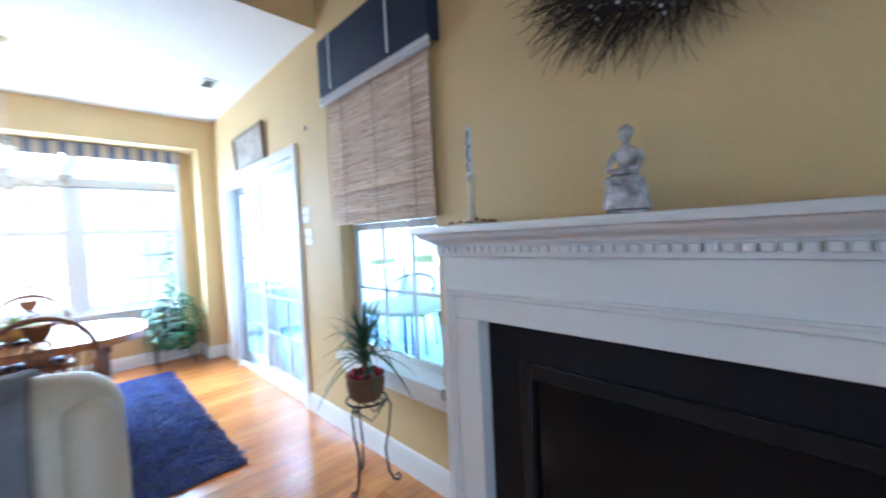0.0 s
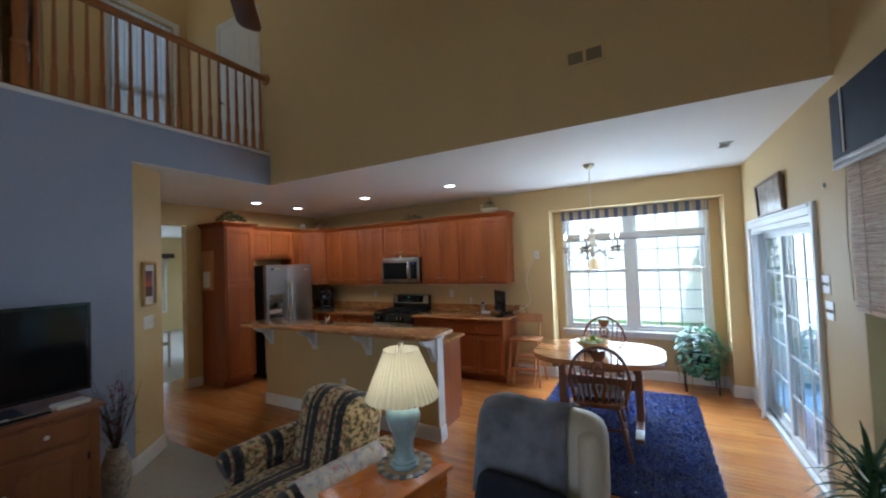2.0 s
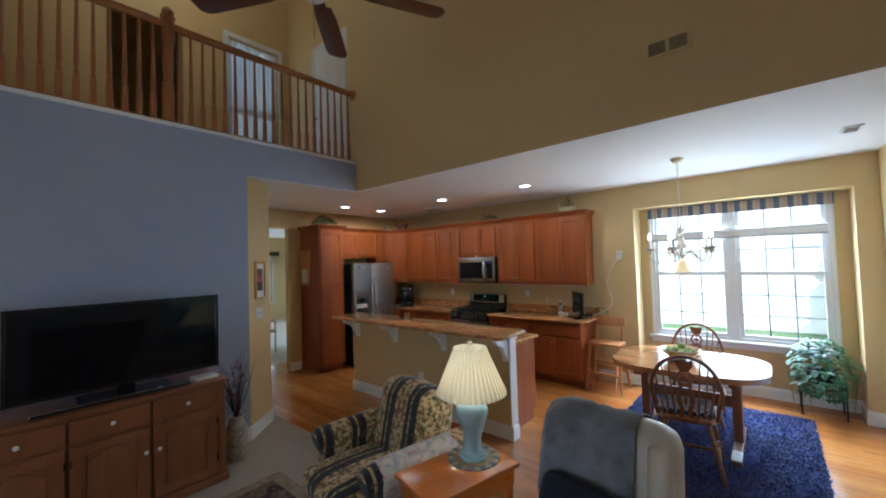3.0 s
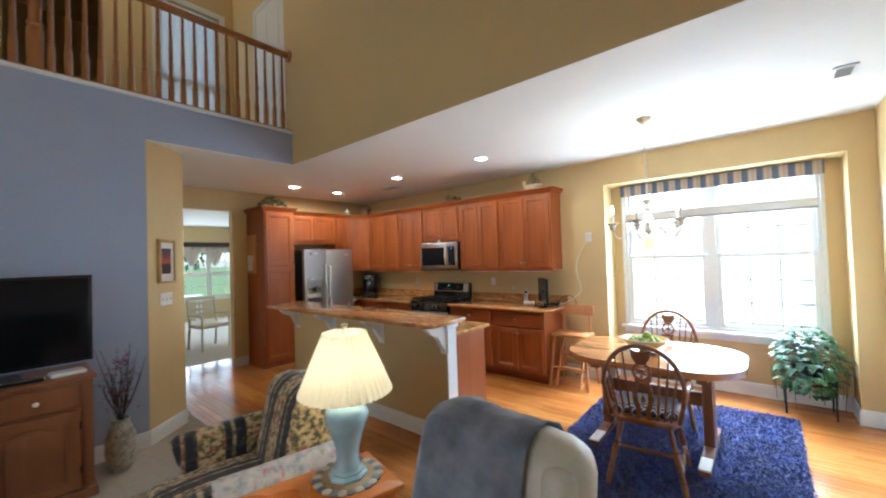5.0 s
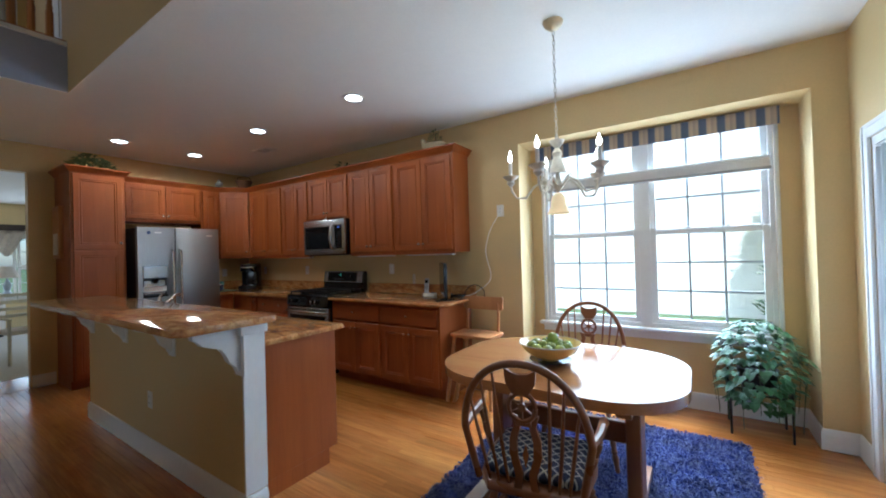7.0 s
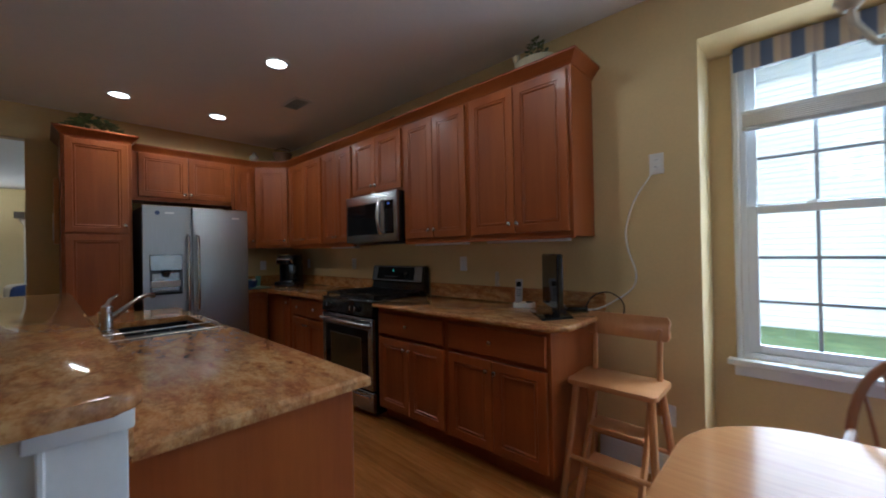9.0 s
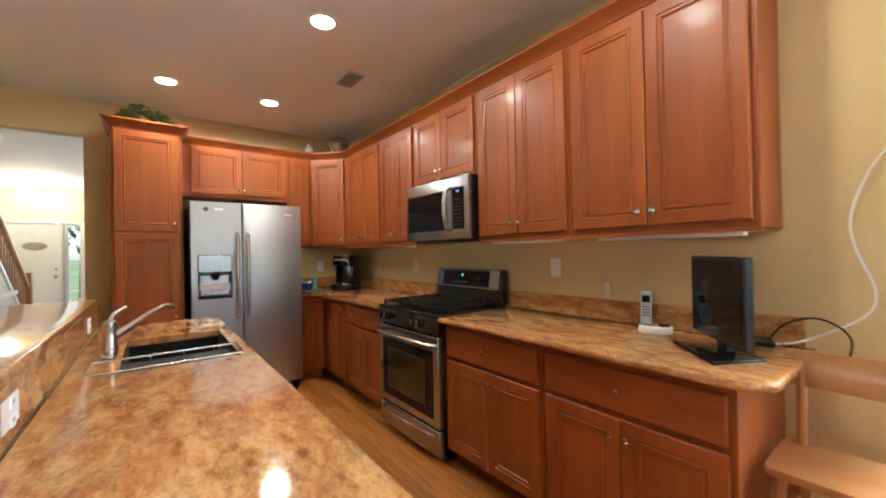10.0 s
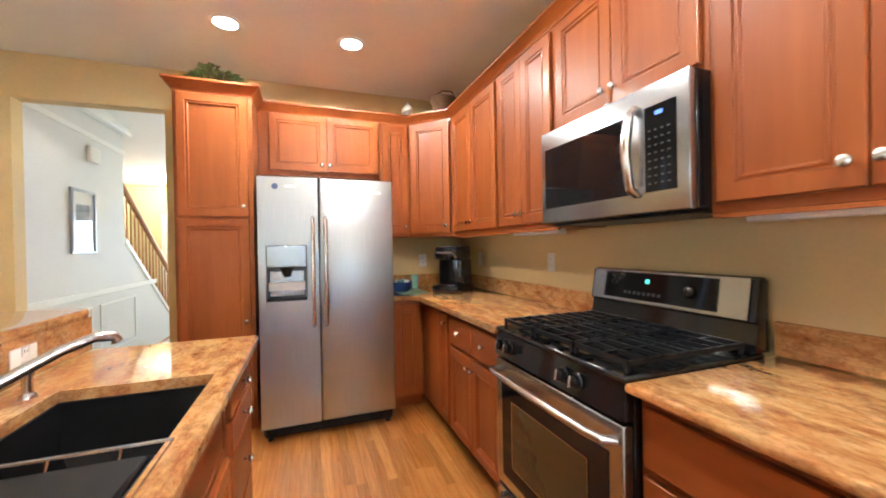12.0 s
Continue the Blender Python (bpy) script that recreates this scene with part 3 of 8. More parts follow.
for cx in (-4.10, -3.32, -2.50, -1.68):
    c = thing("corbel", pose(cx, 2.932, 0.795), "white painted scrolled bracket under the bar top", "bracket", "island brackets")
    part("scroll", prism(bmesh.new(), CORBEL, -0.022, 0.022, Matrix.Rotation(radians(-90), 4, "Z") @ Matrix.Rotation(radians(90), 4, "X"), 0.003), WHITE, c)
    part("back_plate", boxm(-0.045, 0.045, -0.012, 0, -0.03, 0.236, 0.003), WHITE, c)
    part("top_plate", boxm(-0.045, 0.045, -0.25, -0.013, 0.2355, 0.249, 0.003), WHITE, c)


def rounded(x0, x1, y0, y1, r, n=5):
    pts = []
    for cx, cy, a0 in ((x1 - r, y0 + r, -90), (x1 - r, y1 - r, 0), (x0 + r, y1 - r, 90), (x0 + r, y0 + r, 180)):
        pts += [(cx + r * math.cos(radians(a0 + 90 * i / n)), cy + r * math.sin(radians(a0 + 90 * i / n))) for i in range(n + 1)]
    return pts


t = thing("bar_top", pose(0, 0, 1.045), "raised granite bar top of the island", "countertop")
part("slab", prism(bmesh.new(), rounded(-4.21, -1.515, 2.565, 3.055, 0.045), 0, 0.034, None, 0.012, 3), GRANITE, t)
part("riser", boxm(-4.195, -1.66, 3.038, 3.054, -0.131, -0.001), GRANITE, t, "granite strip behind the sink")
# island worktop with the sink cut-out
SX0, SX1, SY0, SY1 = -3.65, -2.98, 3.21, 3.59
t = thing("island_countertop", pose(0, 0, CB + 0.001), "brown and gold granite island worktop with a sink", "countertop")


def slab_with_hole(outer, inner, z0, z1, round_off=0.01):
    """Both outlines have four corners, in the same order."""
    bm = bmesh.new()
    rows = []
    for pts, z in ((outer, z0), (outer, z1 - round_off), ([(x + (round_off if x == min(q[0] for q in outer) else -round_off), y + (round_off if y == min(q[1] for q in outer) else -round_off)) for x, y in outer], z1), (inner, z1), (inner, z0)):
        rows.append([bm.verts.new((x, y, z)) for x, y in pts])
    rows.append(rows[0])
    for a, c in zip(rows, rows[1:]):
        for k in range(4):
            bm.faces.new((a[k], a[(k + 1) % 4], c[(k + 1) % 4], c[k]))
    return bm


part("slab", slab_with_hole([(-4.19, 3.055), (-1.70, 3.055), (-1.70, 3.655), (-4.19, 3.655)], [(SX0, SY0), (SX1, SY0), (SX1, SY1), (SX0, SY1)], 0, CZ - CB), GRANITE, t)
# island cabinets, doors to the north
IY = 3.605
ix = [-4.15, -3.68, -2.78, -1.735]
t = cabinet("island_drawer_cabinet", pose(ix[1], IY, 0, 0, 0, 180), ix[1] - ix[0], CB, IY - 3.039, [("drawer", 0.02, 0.45, 0.125, 0.36, [(0.235, 0.25)]), ("drawer", 0.02, 0.45, 0.375, 0.61, [(0.235, 0.5)]), ("drawer", 0.02, 0.45, 0.625, 0.73, [(0.235, 0.68)]), ("drawer", 0.02, 0.45, 0.745, 0.86, [(0.235, 0.8)])], "cherry island cabinet with a stack of drawers", "island cabinets", 0.1)
cabinet("island_cabinet", pose(ix[2], IY, 0, 0, 0, 180), ix[2] - ix[1] - 0.001, 0.66, IY - 3.039, two_doors(0.9, 0.125, 0.64, True), "cherry island sink cabinet with two doors", "island cabinets", 0.1)
cabinet("island_cabinet", pose(ix[3], IY, 0, 0, 0, 180), ix[3] - ix[2] - 0.001, CB, IY - 3.039, two_doors(1.044, 0.125, 0.86, True), "cherry island cabinet with a plain end panel", "island cabinets", 0.1)
solo("sink_front_panel", panel(0.86, 0.2, flat=True), CHERRY_X, pose(ix[2] - 0.02, IY, 0.665, 0, 0, 180), "plain cherry panel in front of the sink", "cabinet panel")

# ---- refrigerator ----
t = thing("refrigerator", pose(-5.05, 3.565, 0, 0, 0, 90), "side-by-side stainless steel refrigerator with ice dispenser", "refrigerator")
FW = 0.905
part("body", boxm(0.004, FW - 0.004, 0.075, 0.78, 0.02, 1.78, 0.006), BLACKMATT, t, "dark grey case")
part("kick_grille", boxm(0.02, FW - 0.02, 0.05, 0.074, 0.02, 0.095, 0.004), BLACK, t)
for i in range(7):
    part("grille_slat", boxm(0.05, FW - 0.09, 0.043, 0.05, 0.03 + 0.008 * i, 0.034 + 0.008 * i), BLACKMATT, t)
part("foot", lathe(bmesh.new(), [(0.018, 0), (0.02, 0.02)], 12, pose(0.05, 0.06, 0)), BLACKMATT, t)
part("foot", lathe(bmesh.new(), [(0.018, 0), (0.02, 0.02)], 12, pose(FW - 0.05, 0.06, 0)), BLACKMATT, t)
split = 0.385


def rim_door(w, h, hole=None):
    bm = bmesh.new()
    if hole is None:
        return box(bm, 0, w, 0, 0.068, 0, h, 0.01, None, 3)
    x0, x1, z0, z1 = hole
    for a in ((0, x0, 0, h), (x1, w, 0, h), (x0, x1, 0, z0), (x0, x1, z1, h)):
        box(bm, a[0], a[1], 0, 0.068, a[2], a[3])
    bmesh.ops.remove_doubles(bm, verts=bm.verts, dist=1e-5)
    return bm


left = part("freezer_door", rim_door(split - 0.004, 1.685, (0.045, 0.305, 0.845, 1.225)), STEEL_V, t, "brushed steel door with dispenser", pose(0, 0, 0.10))
right = part("fridge_door", rim_door(FW - split - 0.003, 1.685), STEEL_V, t, "brushed steel door", pose(split + 0.003, 0, 0.10))
part("dispenser_recess", boxm(0.047, 0.303, 0.055, 0.067, 0.847, 1.223), plain("grey_dispenser_plastic", (0.16, 0.165, 0.17), 0.35), left)
part("dispenser_panel", boxm(0.047, 0.303, -0.004, 0.05, 1.075, 1.223, 0.006), STEEL, left, "pale grey control panel")
part("dispenser_spout", lathe(bmesh.new(), [(0.022, 0), (0.04, 0.05), (0.05, 0.06)], 14, pose(0.175, 0.02, 1.01)), BLACK, left)
part("dispenser_back", boxm(0.065, 0.285, 0.04, 0.054, 0.875, 1.05, 0.004), STEEL, left)
part("drip_tray", boxm(0.05, 0.30, -0.004, 0.05, 0.847, 0.867, 0.003), BLACKMATT, left)
part("dispenser_shelf", boxm(0.06, 0.29, 0.01, 0.05, 0.915, 0.975, 0.004), PLASTIC, left)
for door, hx in ((left, split - 0.04), (right, 0.04)):
    bm = tube(bmesh.new(), [(hx, 0.0, 0.665), (hx, -0.045, 0.685), (hx, -0.055, 0.765), (hx, -0.055, 1.315), (hx, -0.045, 1.395), (hx, 0.0, 1.415)], 0.013, 10)
    part("handle", bm, NICKEL, door, "long bar handle")
part("badge", boxm(0.36, 0.43, -0.002, 0, 1.585, 1.605), PLASTIC, right)
part("sticker", lathe(bmesh.new(), [(0.02, 0), (0.02, 0.002)], 16, pose(0.11, 0.0, 1.62, 90, 0, 0)), plain("blue_sticker", (0.05, 0.08, 0.2), 0.4), left, "round blue sticker")
part("sticker", boxm(0.17, 0.24, -0.002, 0, 1.615, 1.63), PLASTIC, left, "white paper sticker")

# ---- range ----
t = thing("gas_range", pose(-3.871, 4.695, 0), "stainless steel and black gas range with grates", "range")
RW = 0.758
part("body", boxm(0, RW, 0.03, 0.62, 0.03, 0.905, 0.003), BLACK, t)
part("cooktop", boxm(0, RW, -0.005, 0.6, 0.905, 0.925, 0.006), BLACK, t, "glossy black cooktop")
part("control_panel", prism(bmesh.new(), [(-0.012, 0.80), (0.03, 0.795), (0.03, 0.905), (0.004, 0.905)], 0.0, RW, Matrix(((0, 0, 1, 0), (1, 0, 0, 0), (0, 1, 0, 0), (0, 0, 0, 1))), 0.003), BLACK, t)
for kx in (0.07, 0.14, 0.50, 0.57):
    k = part("burner_knob", lathe(bmesh.new(), [(0.028, 0), (0.028, 0.008), (0.022, 0.012), (0.02, 0.03), (0.012, 0.034)], 16), BLACK, t, "black burner knob", pose(kx, -0.006, 0.852, 82, 0, 0))
    part("pointer", boxm(-0.004, 0.004, -0.018, 0.018, 0.03, 0.04, 0.001), NICKEL, k)
od = part("oven_door", boxm(0.004, RW - 0.004, -0.008, 0.028, 0.22, 0.785, 0.004), STEEL, t, "stainless oven door")
part("oven_window_frame", boxm(0.06, RW - 0.06, -0.011, -0.0085, 0.27, 0.69, 0.001), BLACKGLASS, od)
part("oven_window", boxm(0.15, RW - 0.15, -0.0135, -0.0115, 0.34, 0.62), plain("smoked_oven_glass", (0.05, 0.04, 0.02), 0.05, 0, 0.05, 20, 0), od, "smoked oven window")
part("window_trim", sweep(bmesh.new(), [(0.145, 0.335), (0.145, 0.625), (RW - 0.145, 0.625), (RW - 0.145, 0.335)], [(0, 0), (0.004, 0), (0.004, 0.002), (0, 0.002)], True), STEEL, od, "", Matrix(((1, 0, 0, 0), (0, 0, -1, -0.0115), (0, 1, 0, 0), (0, 0, 0, 1))))
part("oven_handle", tube(bmesh.new(), [(0.03, -0.008, 0.735), (0.045, -0.05, 0.74), (0.09, -0.062, 0.742), (RW / 2, -0.068, 0.742), (RW - 0.09, -0.062, 0.742), (RW - 0.045, -0.05, 0.74), (RW - 0.03, -0.008, 0.735)], 0.014, 10), NICKEL, od, "curved steel handle")
dr = part("warming_drawer", boxm(0.004, RW - 0.004, -0.008, 0.028, 0.05, 0.205, 0.004), STEEL, t)
part("drawer_handle", tube(bmesh.new(), [(0.05, -0.008, 0.17), (0.08, -0.035, 0.175), (RW / 2, -0.045, 0.178), (RW - 0.08, -0.035, 0.175), (RW - 0.05, -0.008, 0.17)], 0.011, 8), NICKEL, dr)
# backguard
bgm = Matrix(((0, 0, 1, 0), (1, 0, 0, 0), (0, 1, 0, 0), (0, 0, 0, 1)))
part("backguard", prism(bmesh.new(), [(0.545, 0.926), (0.62, 0.926), (0.62, 1.165), (0.60, 1.178), (0.575, 1.17), (0.55, 1.03), (0.57, 1.02)], 0.0, RW, bgm, 0.003), BLACK, t)
part("backguard_face", prism(bmesh.new(), [(0.541, 1.035), (0.549, 1.033), (0.573, 1.172), (0.565, 1.174)], 0.02, RW - 0.02, bgm), STEEL, t)
part("display_panel", prism(bmesh.new(), [(0.5385, 1.048), (0.541, 1.047), (0.564, 1.165), (0.5615, 1.166)], 0.10, RW - 0.12, bgm), BLACKGLASS, t)
part("clock", prism(bmesh.new(), [(0.551, 1.122), (0.5525, 1.122), (0.5565, 1.140), (0.555, 1.140)], 0.33, 0.35, bgm), glow("green_digits", (0.15, 0.8, 0.6), 0.4), t, "green clock digits")
for i in range(8):
    part("button", prism(bmesh.new(), [(0.5415, 1.07), (0.543, 1.07), (0.5455, 1.083), (0.544, 1.083)], 0.22 + 0.025 * i, 0.235 + 0.025 * i, bgm), plain("grey_print", (0.035, 0.035, 0.04), 0.5) if i == 0 else bpy.data.materials["grey_print"], t)
part("timer_dial", lathe(bmesh.new(), [(0.024, 0), (0.022, 0.014), (0.01, 0.018)], 16), BLACK, t, "", pose(0.535, 0.551, 1.105, 80, 0, 0))
# grates and burners
for gx in (0.02, 0.265, 0.505):
    bm = bmesh.new()
    gw = 0.23
    for x in (gx, gx + gw - 0.012):
        box(bm, x, x + 0.012, 0.03, 0.532, 0.945, 0.96)
    for y in (0.03, 0.10, 0.165, 0.23, 0.275, 0.32, 0.385, 0.45, 0.52):
        box(bm, gx, gx + gw, y, y + 0.009, 0.947, 0.962)
    box(bm, gx + gw / 2 - 0.005, gx + gw / 2 + 0.005, 0.03, 0.53, 0.946, 0.957)
    for x in (gx, gx + gw - 0.012):
        for y in (0.03, 0.52):
            box(bm, x, x + 0.011, y, y + 0.011, 0.9255, 0.945)
    part("grate", bm, BLACKMATT, t, "cast iron grate", None, False)
for bx, by in ((0.135, 0.15), (0.135, 0.40), (0.38, 0.275), (0.62, 0.15), (0.62, 0.40)):
    part("burner", lathe(bmesh.new(), [(0.05, 0), (0.05, 0.006), (0.035, 0.008), (0.035, 0.014), (0.01, 0.016)], 18), BLACKMATT, t, "", pose(bx, by, 0.9255))

# ---- microwave ----
t = thing("microwave_oven", pose(-3.866, 4.95, 1.40), "stainless over-the-range microwave with black window", "microwave oven")
part("body", boxm(0, RW, 0.03, 0.395, 0, 0.428, 0.004), BLACK, t)
part("vent_bottom", boxm(0.02, RW - 0.02, 0.05, 0.36, -0.012, -0.001, 0.004), BLACKMATT, t)
part("front_frame", boxm(0, RW, 0.0, 0.029, 0.0, 0.428, 0.006, None, 2), STEEL, t, "brushed steel front")
part("door_window", boxm(0.035, 0.53, -0.004, -0.0005, 0.068, 0.345, 0.001), BLACKGLASS, t, "black door glass")
part("keypad", boxm(0.60, 0.715, -0.004, -0.0005, 0.068, 0.352, 0.001), BLACKGLASS, t, "black keypad")
part("display", boxm(0.642, 0.670, -0.0055, -0.0045, 0.318, 0.330), glow("blue_digits", (0.1, 0.25, 1.0), 0.25), t, "blue display")
for r in range(8):
    for c in range(4):
        part("key", boxm(0.614 + 0.024 * c, 0.624 + 0.024 * c, -0.0052, -0.0043, 0.093 + 0.025 * r, 0.098 + 0.025 * r), bpy.data.materials["grey_print"], t)
part("handle", tube(bmesh.new(), [(0.567, -0.004, 0.065), (0.567, -0.035, 0.085), (0.565, -0.052, 0.19), (0.565, -0.052, 0.24), (0.567, -0.035, 0.34), (0.567, -0.004, 0.36)], [0.016, 0.017, 0.018, 0.018, 0.017, 0.016], 10), NICKEL, t, "bowed steel handle")

# ---- windows and doors ----


def casing(bm, x0, x1, z0, z1, wide, deep, bottom=False):
    """A flat moulded frame round an opening in the xz plane, its face to -y at y = -deep."""
    for a in ((x0 - wide, x0, z0, z1 + wide), (x1, x1 + wide, z0, z1 + wide), (x0, x1, z1, z1 + wide)):
        box(bm, a[0], a[1], -deep, 0, a[2], a[3], 0.003)
        s = 0.012
        if a[1] - a[0] > wide + 0.001:
            box(bm, x0, x1, -deep - 0.006, -deep, z1 + wide - 0.03, z1 + wide - 0.008, 0.002)
        elif a[0] < x0 - 0.001:
            box(bm, a[0] + 0.008, a[0] + 0.03, -deep - 0.006, -deep, z0, z1 + wide - 0.008, 0.002)
        else:
            box(bm, a[1] - 0.03, a[1] - 0.008, -deep - 0.006, -deep, z0, z1 + wide - 0.008, 0.002)
    if bottom:
        box(bm, x0 - wide, x1 + wide, -deep, 0, z0 - wide, z0, 0.003)
    return bm


def sash(parent, x0, x1, z0, z1, y, cols, rows, mat, rail=0.045, muntin=0.016, grid=None):
    """One glazed sash in the parent's xz plane, with its muntins and panes."""
    bm = bmesh.new()
    for a in ((x0, x0 + rail, z0, z1), (x1 - rail, x1, z0, z1), (x0 + rail, x1 - rail, z0, z0 + rail), (x0 + rail, x1 - rail, z1 - rail, z1)):
        box(bm, a[0], a[1], y, y + 0.035, a[2], a[3], 0.003)
    s = part("sash", bm, mat, parent)
    ix0, ix1, iz0, iz1 = x0 + rail, x1 - rail, z0 + rail, z1 - rail
    for i in range(1, cols):
        x = ix0 + (ix1 - ix0) * i / cols
        part("muntin", boxm(x - muntin / 2, x + muntin / 2, y + 0.008, y + 0.026, iz0, iz1), grid or mat, s)
    for j in range(1, rows):
        z = iz0 + (iz1 - iz0) * j / rows
        part("muntin", boxm(ix0, ix1, y + 0.009, y + 0.025, z - muntin / 2, z + muntin / 2), grid or mat, s)
    p = part("pane", boxm(ix0, ix1, y + 0.015, y + 0.019, iz0, iz1), PANE, s, "clear glass pane")
    p.visible_shadow = False
    return s


x0, x1, z0, z1 = WIN_N
t = thing("window_1", pose(x0, NBACK, z0), "white twin sash window with thin grids", "window")
t["kind"] = "structure"
w, h = x1 - x0, z1 - z0
part("window_frame", casing(bmesh.new(), 0.0, w, 0.0, h - 0.002, 0.03, 0.012), WHITE, t)
bm = bmesh.new()
for a in ((0, 0.03, 0, h), (w - 0.03, w, 0, h), (w / 2 - 0.045, w / 2 + 0.045, 0.035, h - 0.03), (0.03, w - 0.03, h - 0.03, h), (0.03, w - 0.03, 0, 0.035)):
    box(bm, a[0], a[1], 0.01, 0.10, a[2], a[3])
part("jamb", bm, WHITE, t)
part("window_sill", boxm(-0.07, w + 0.05, -0.06, 0.02, -0.035, -0.001, 0.006), WHITE, t, "white window stool")
part("apron", boxm(-0.04, w + 0.03, -0.018, -0.001, -0.10, -0.036, 0.003), WHITE, t)
for a, c in ((0.03, w / 2 - 0.045), (w / 2 + 0.045, w - 0.03)):
    sash(t, a, c, 0.036, 0.87, 0.02, 3, 3, WHITE, grid=GRID)
    sash(t, a, c, 0.84, h - 0.03, 0.06, 3, 3, WHITE, grid=GRID)
    for k in range(2):
        part("lock", boxm(a + 0.25 + 0.3 * k, a + 0.29 + 0.3 * k, 0.03, 0.055, 0.871, 0.885), WHITE, t)
# cellular shade, drawn together at mid height
t = thing("cellular_shade", pose(x0 + 0.02, NBACK - 0.045, 1.955), "white pleated cellular shade drawn together", "window shade")
part("top_rail", boxm(0, w - 0.04, 0, 0.035, 0.085, 0.11, 0.003), WHITE, t)
part("bottom_rail", boxm(0, w - 0.04, 0, 0.035, 0.0, 0.022, 0.003), plain("grey_shade_rail", (0.45, 0.43, 0.42), 0.5), t)
bm = bmesh.new()
for i in range(6):
    box(bm, 0.002, w - 0.042, 0.003, 0.032, 0.0235 + 0.0102 * i, 0.0325 + 0.0102 * i, 0.003)
part("pleats", bm, PLASTIC, t)
for cx in (0.3, 0.6, 1.2, 1.5):
    part("cord", tube(bmesh.new(), [(cx, 0.017, 0.11), (cx, 0.017, 0.42)], 0.0012, 5), PLASTIC, t)


def valance_material():
    m, nt, b = material("striped_valance_cloth")
    co, sep = nt.nodes.new("ShaderNodeTexCoord"), nt.nodes.new("ShaderNodeSeparateXYZ")
    nt.links.new(co.outputs["Object"], sep.inputs[0])
    k, fr = nt.nodes.new("ShaderNodeMath"), nt.nodes.new("ShaderNodeMath")
    k.operation, fr.operation = "MULTIPLY", "FRACT"
    k.inputs[1].default_value = 8.2
    nt.links.new(sep.outputs["X"], k.inputs[0])
    nt.links.new(k.outputs[0], fr.inputs[0])
    c = ramp(nt, fr.outputs[0], [(0, (0.11, 0.15, 0.27)), (0.38, (0.13, 0.17, 0.29)), (0.4, (0.28, 0.3, 0.37)), (0.46, (0.5, 0.42, 0.34)), (0.62, (0.52, 0.45, 0.38)), (0.7, (0.38, 0.33, 0.32)), (0.93, (0.5, 0.42, 0.35)), (0.96, (0.25, 0.25, 0.3))])
    nt.links.new(c, b.inputs["Base Color"])
    b.inputs["Roughness"].default_value = 0.9
    bumped(nt, b, noise_tex(nt, 250, 2), 0.2, 0.001)
    return m


bm = bmesh.new()
n = 90
for i in range(n):
    a, c = 1.84 * i / n, 1.84 * (i + 1) / n
    ya, yc = -0.006 * math.sin(i * 0.9), -0.006 * math.sin((i + 1) * 0.9)
    v = [bm.verts.new(p) for p in ((a, ya, 0), (c, yc, 0), (c, yc * 0.4, 0.135), (a, ya * 0.4, 0.135), (a, ya + 0.005, 0), (c, yc + 0.005, 0), (c, yc * 0.4 + 0.005, 0.135), (a, ya * 0.4 + 0.005, 0.135))]
    for q in ((0, 1, 2, 3), (5, 4, 7, 6), (4, 5, 1, 0), (3, 2, 6, 7)):
        bm.faces.new([v[k] for k in q])
bmesh.ops.remove_doubles(bm, verts=bm.verts, dist=1e-5)
t = thing("window_valance", pose(-0.94, NBACK - 0.10, 2.275), "short blue and beige striped cloth valance", "valance")
part("cloth", bm, valance_material(), t)
part("mounting_board", boxm(0.0, 1.84, 0.008, 0.095, 0.12, 0.137), WHITE, t)

# sliding door
y0, y1, _, zt = DOOR_E
t = thing("door_1", pose(E, y1, 0, 0, 0, -90), "white sliding glass patio door with inner grids", "sliding door")
t["kind"] = "structure"
w = y1 - y0
part("door_frame", casing(bmesh.new(), 0.0, w, 0.0, zt, 0.085, 0.018), WHITE, t)
bm = bmesh.new()
for a in ((0.0005, 0.05, 0, zt), (w - 0.05, w - 0.0005, 0, zt), (0.05, w - 0.05, zt - 0.05, zt - 0.0005), (0.05, w - 0.05, 0, 0.03)):
    box(bm, a[0], a[1], 0.002, 0.14, a[2], a[3])
part("jamb", bm, WHITE, t)
part("track", boxm(0.05, w - 0.05, 0.03, 0.06, 0.0305, 0.045), NICKEL, t)
sash(t, 0.05, w / 2 + 0.04, 0.046, zt - 0.05, 0.09, 3, 5, WHITE, 0.07)
s = sash(t, w / 2 - 0.04, w - 0.05, 0.046, zt - 0.05, 0.035, 3, 5, WHITE, 0.07)
part("pull_handle", tube(bmesh.new(), [(w - 0.085, 0.034, 0.93), (w - 0.085, 0.0, 0.95), (w - 0.085, 0.0, 1.1), (w - 0.085, 0.034, 1.12)], 0.009, 8), WHITE, s)
lamp("north_window_light", "AREA", NORTH_WINDOW, pose((WIN_N[0] + WIN_N[1]) / 2, NBACK - 0.13, 1.47, 90, 0, 180), (0.91, 0.97, 1), size=1.7, size_y=1.55)
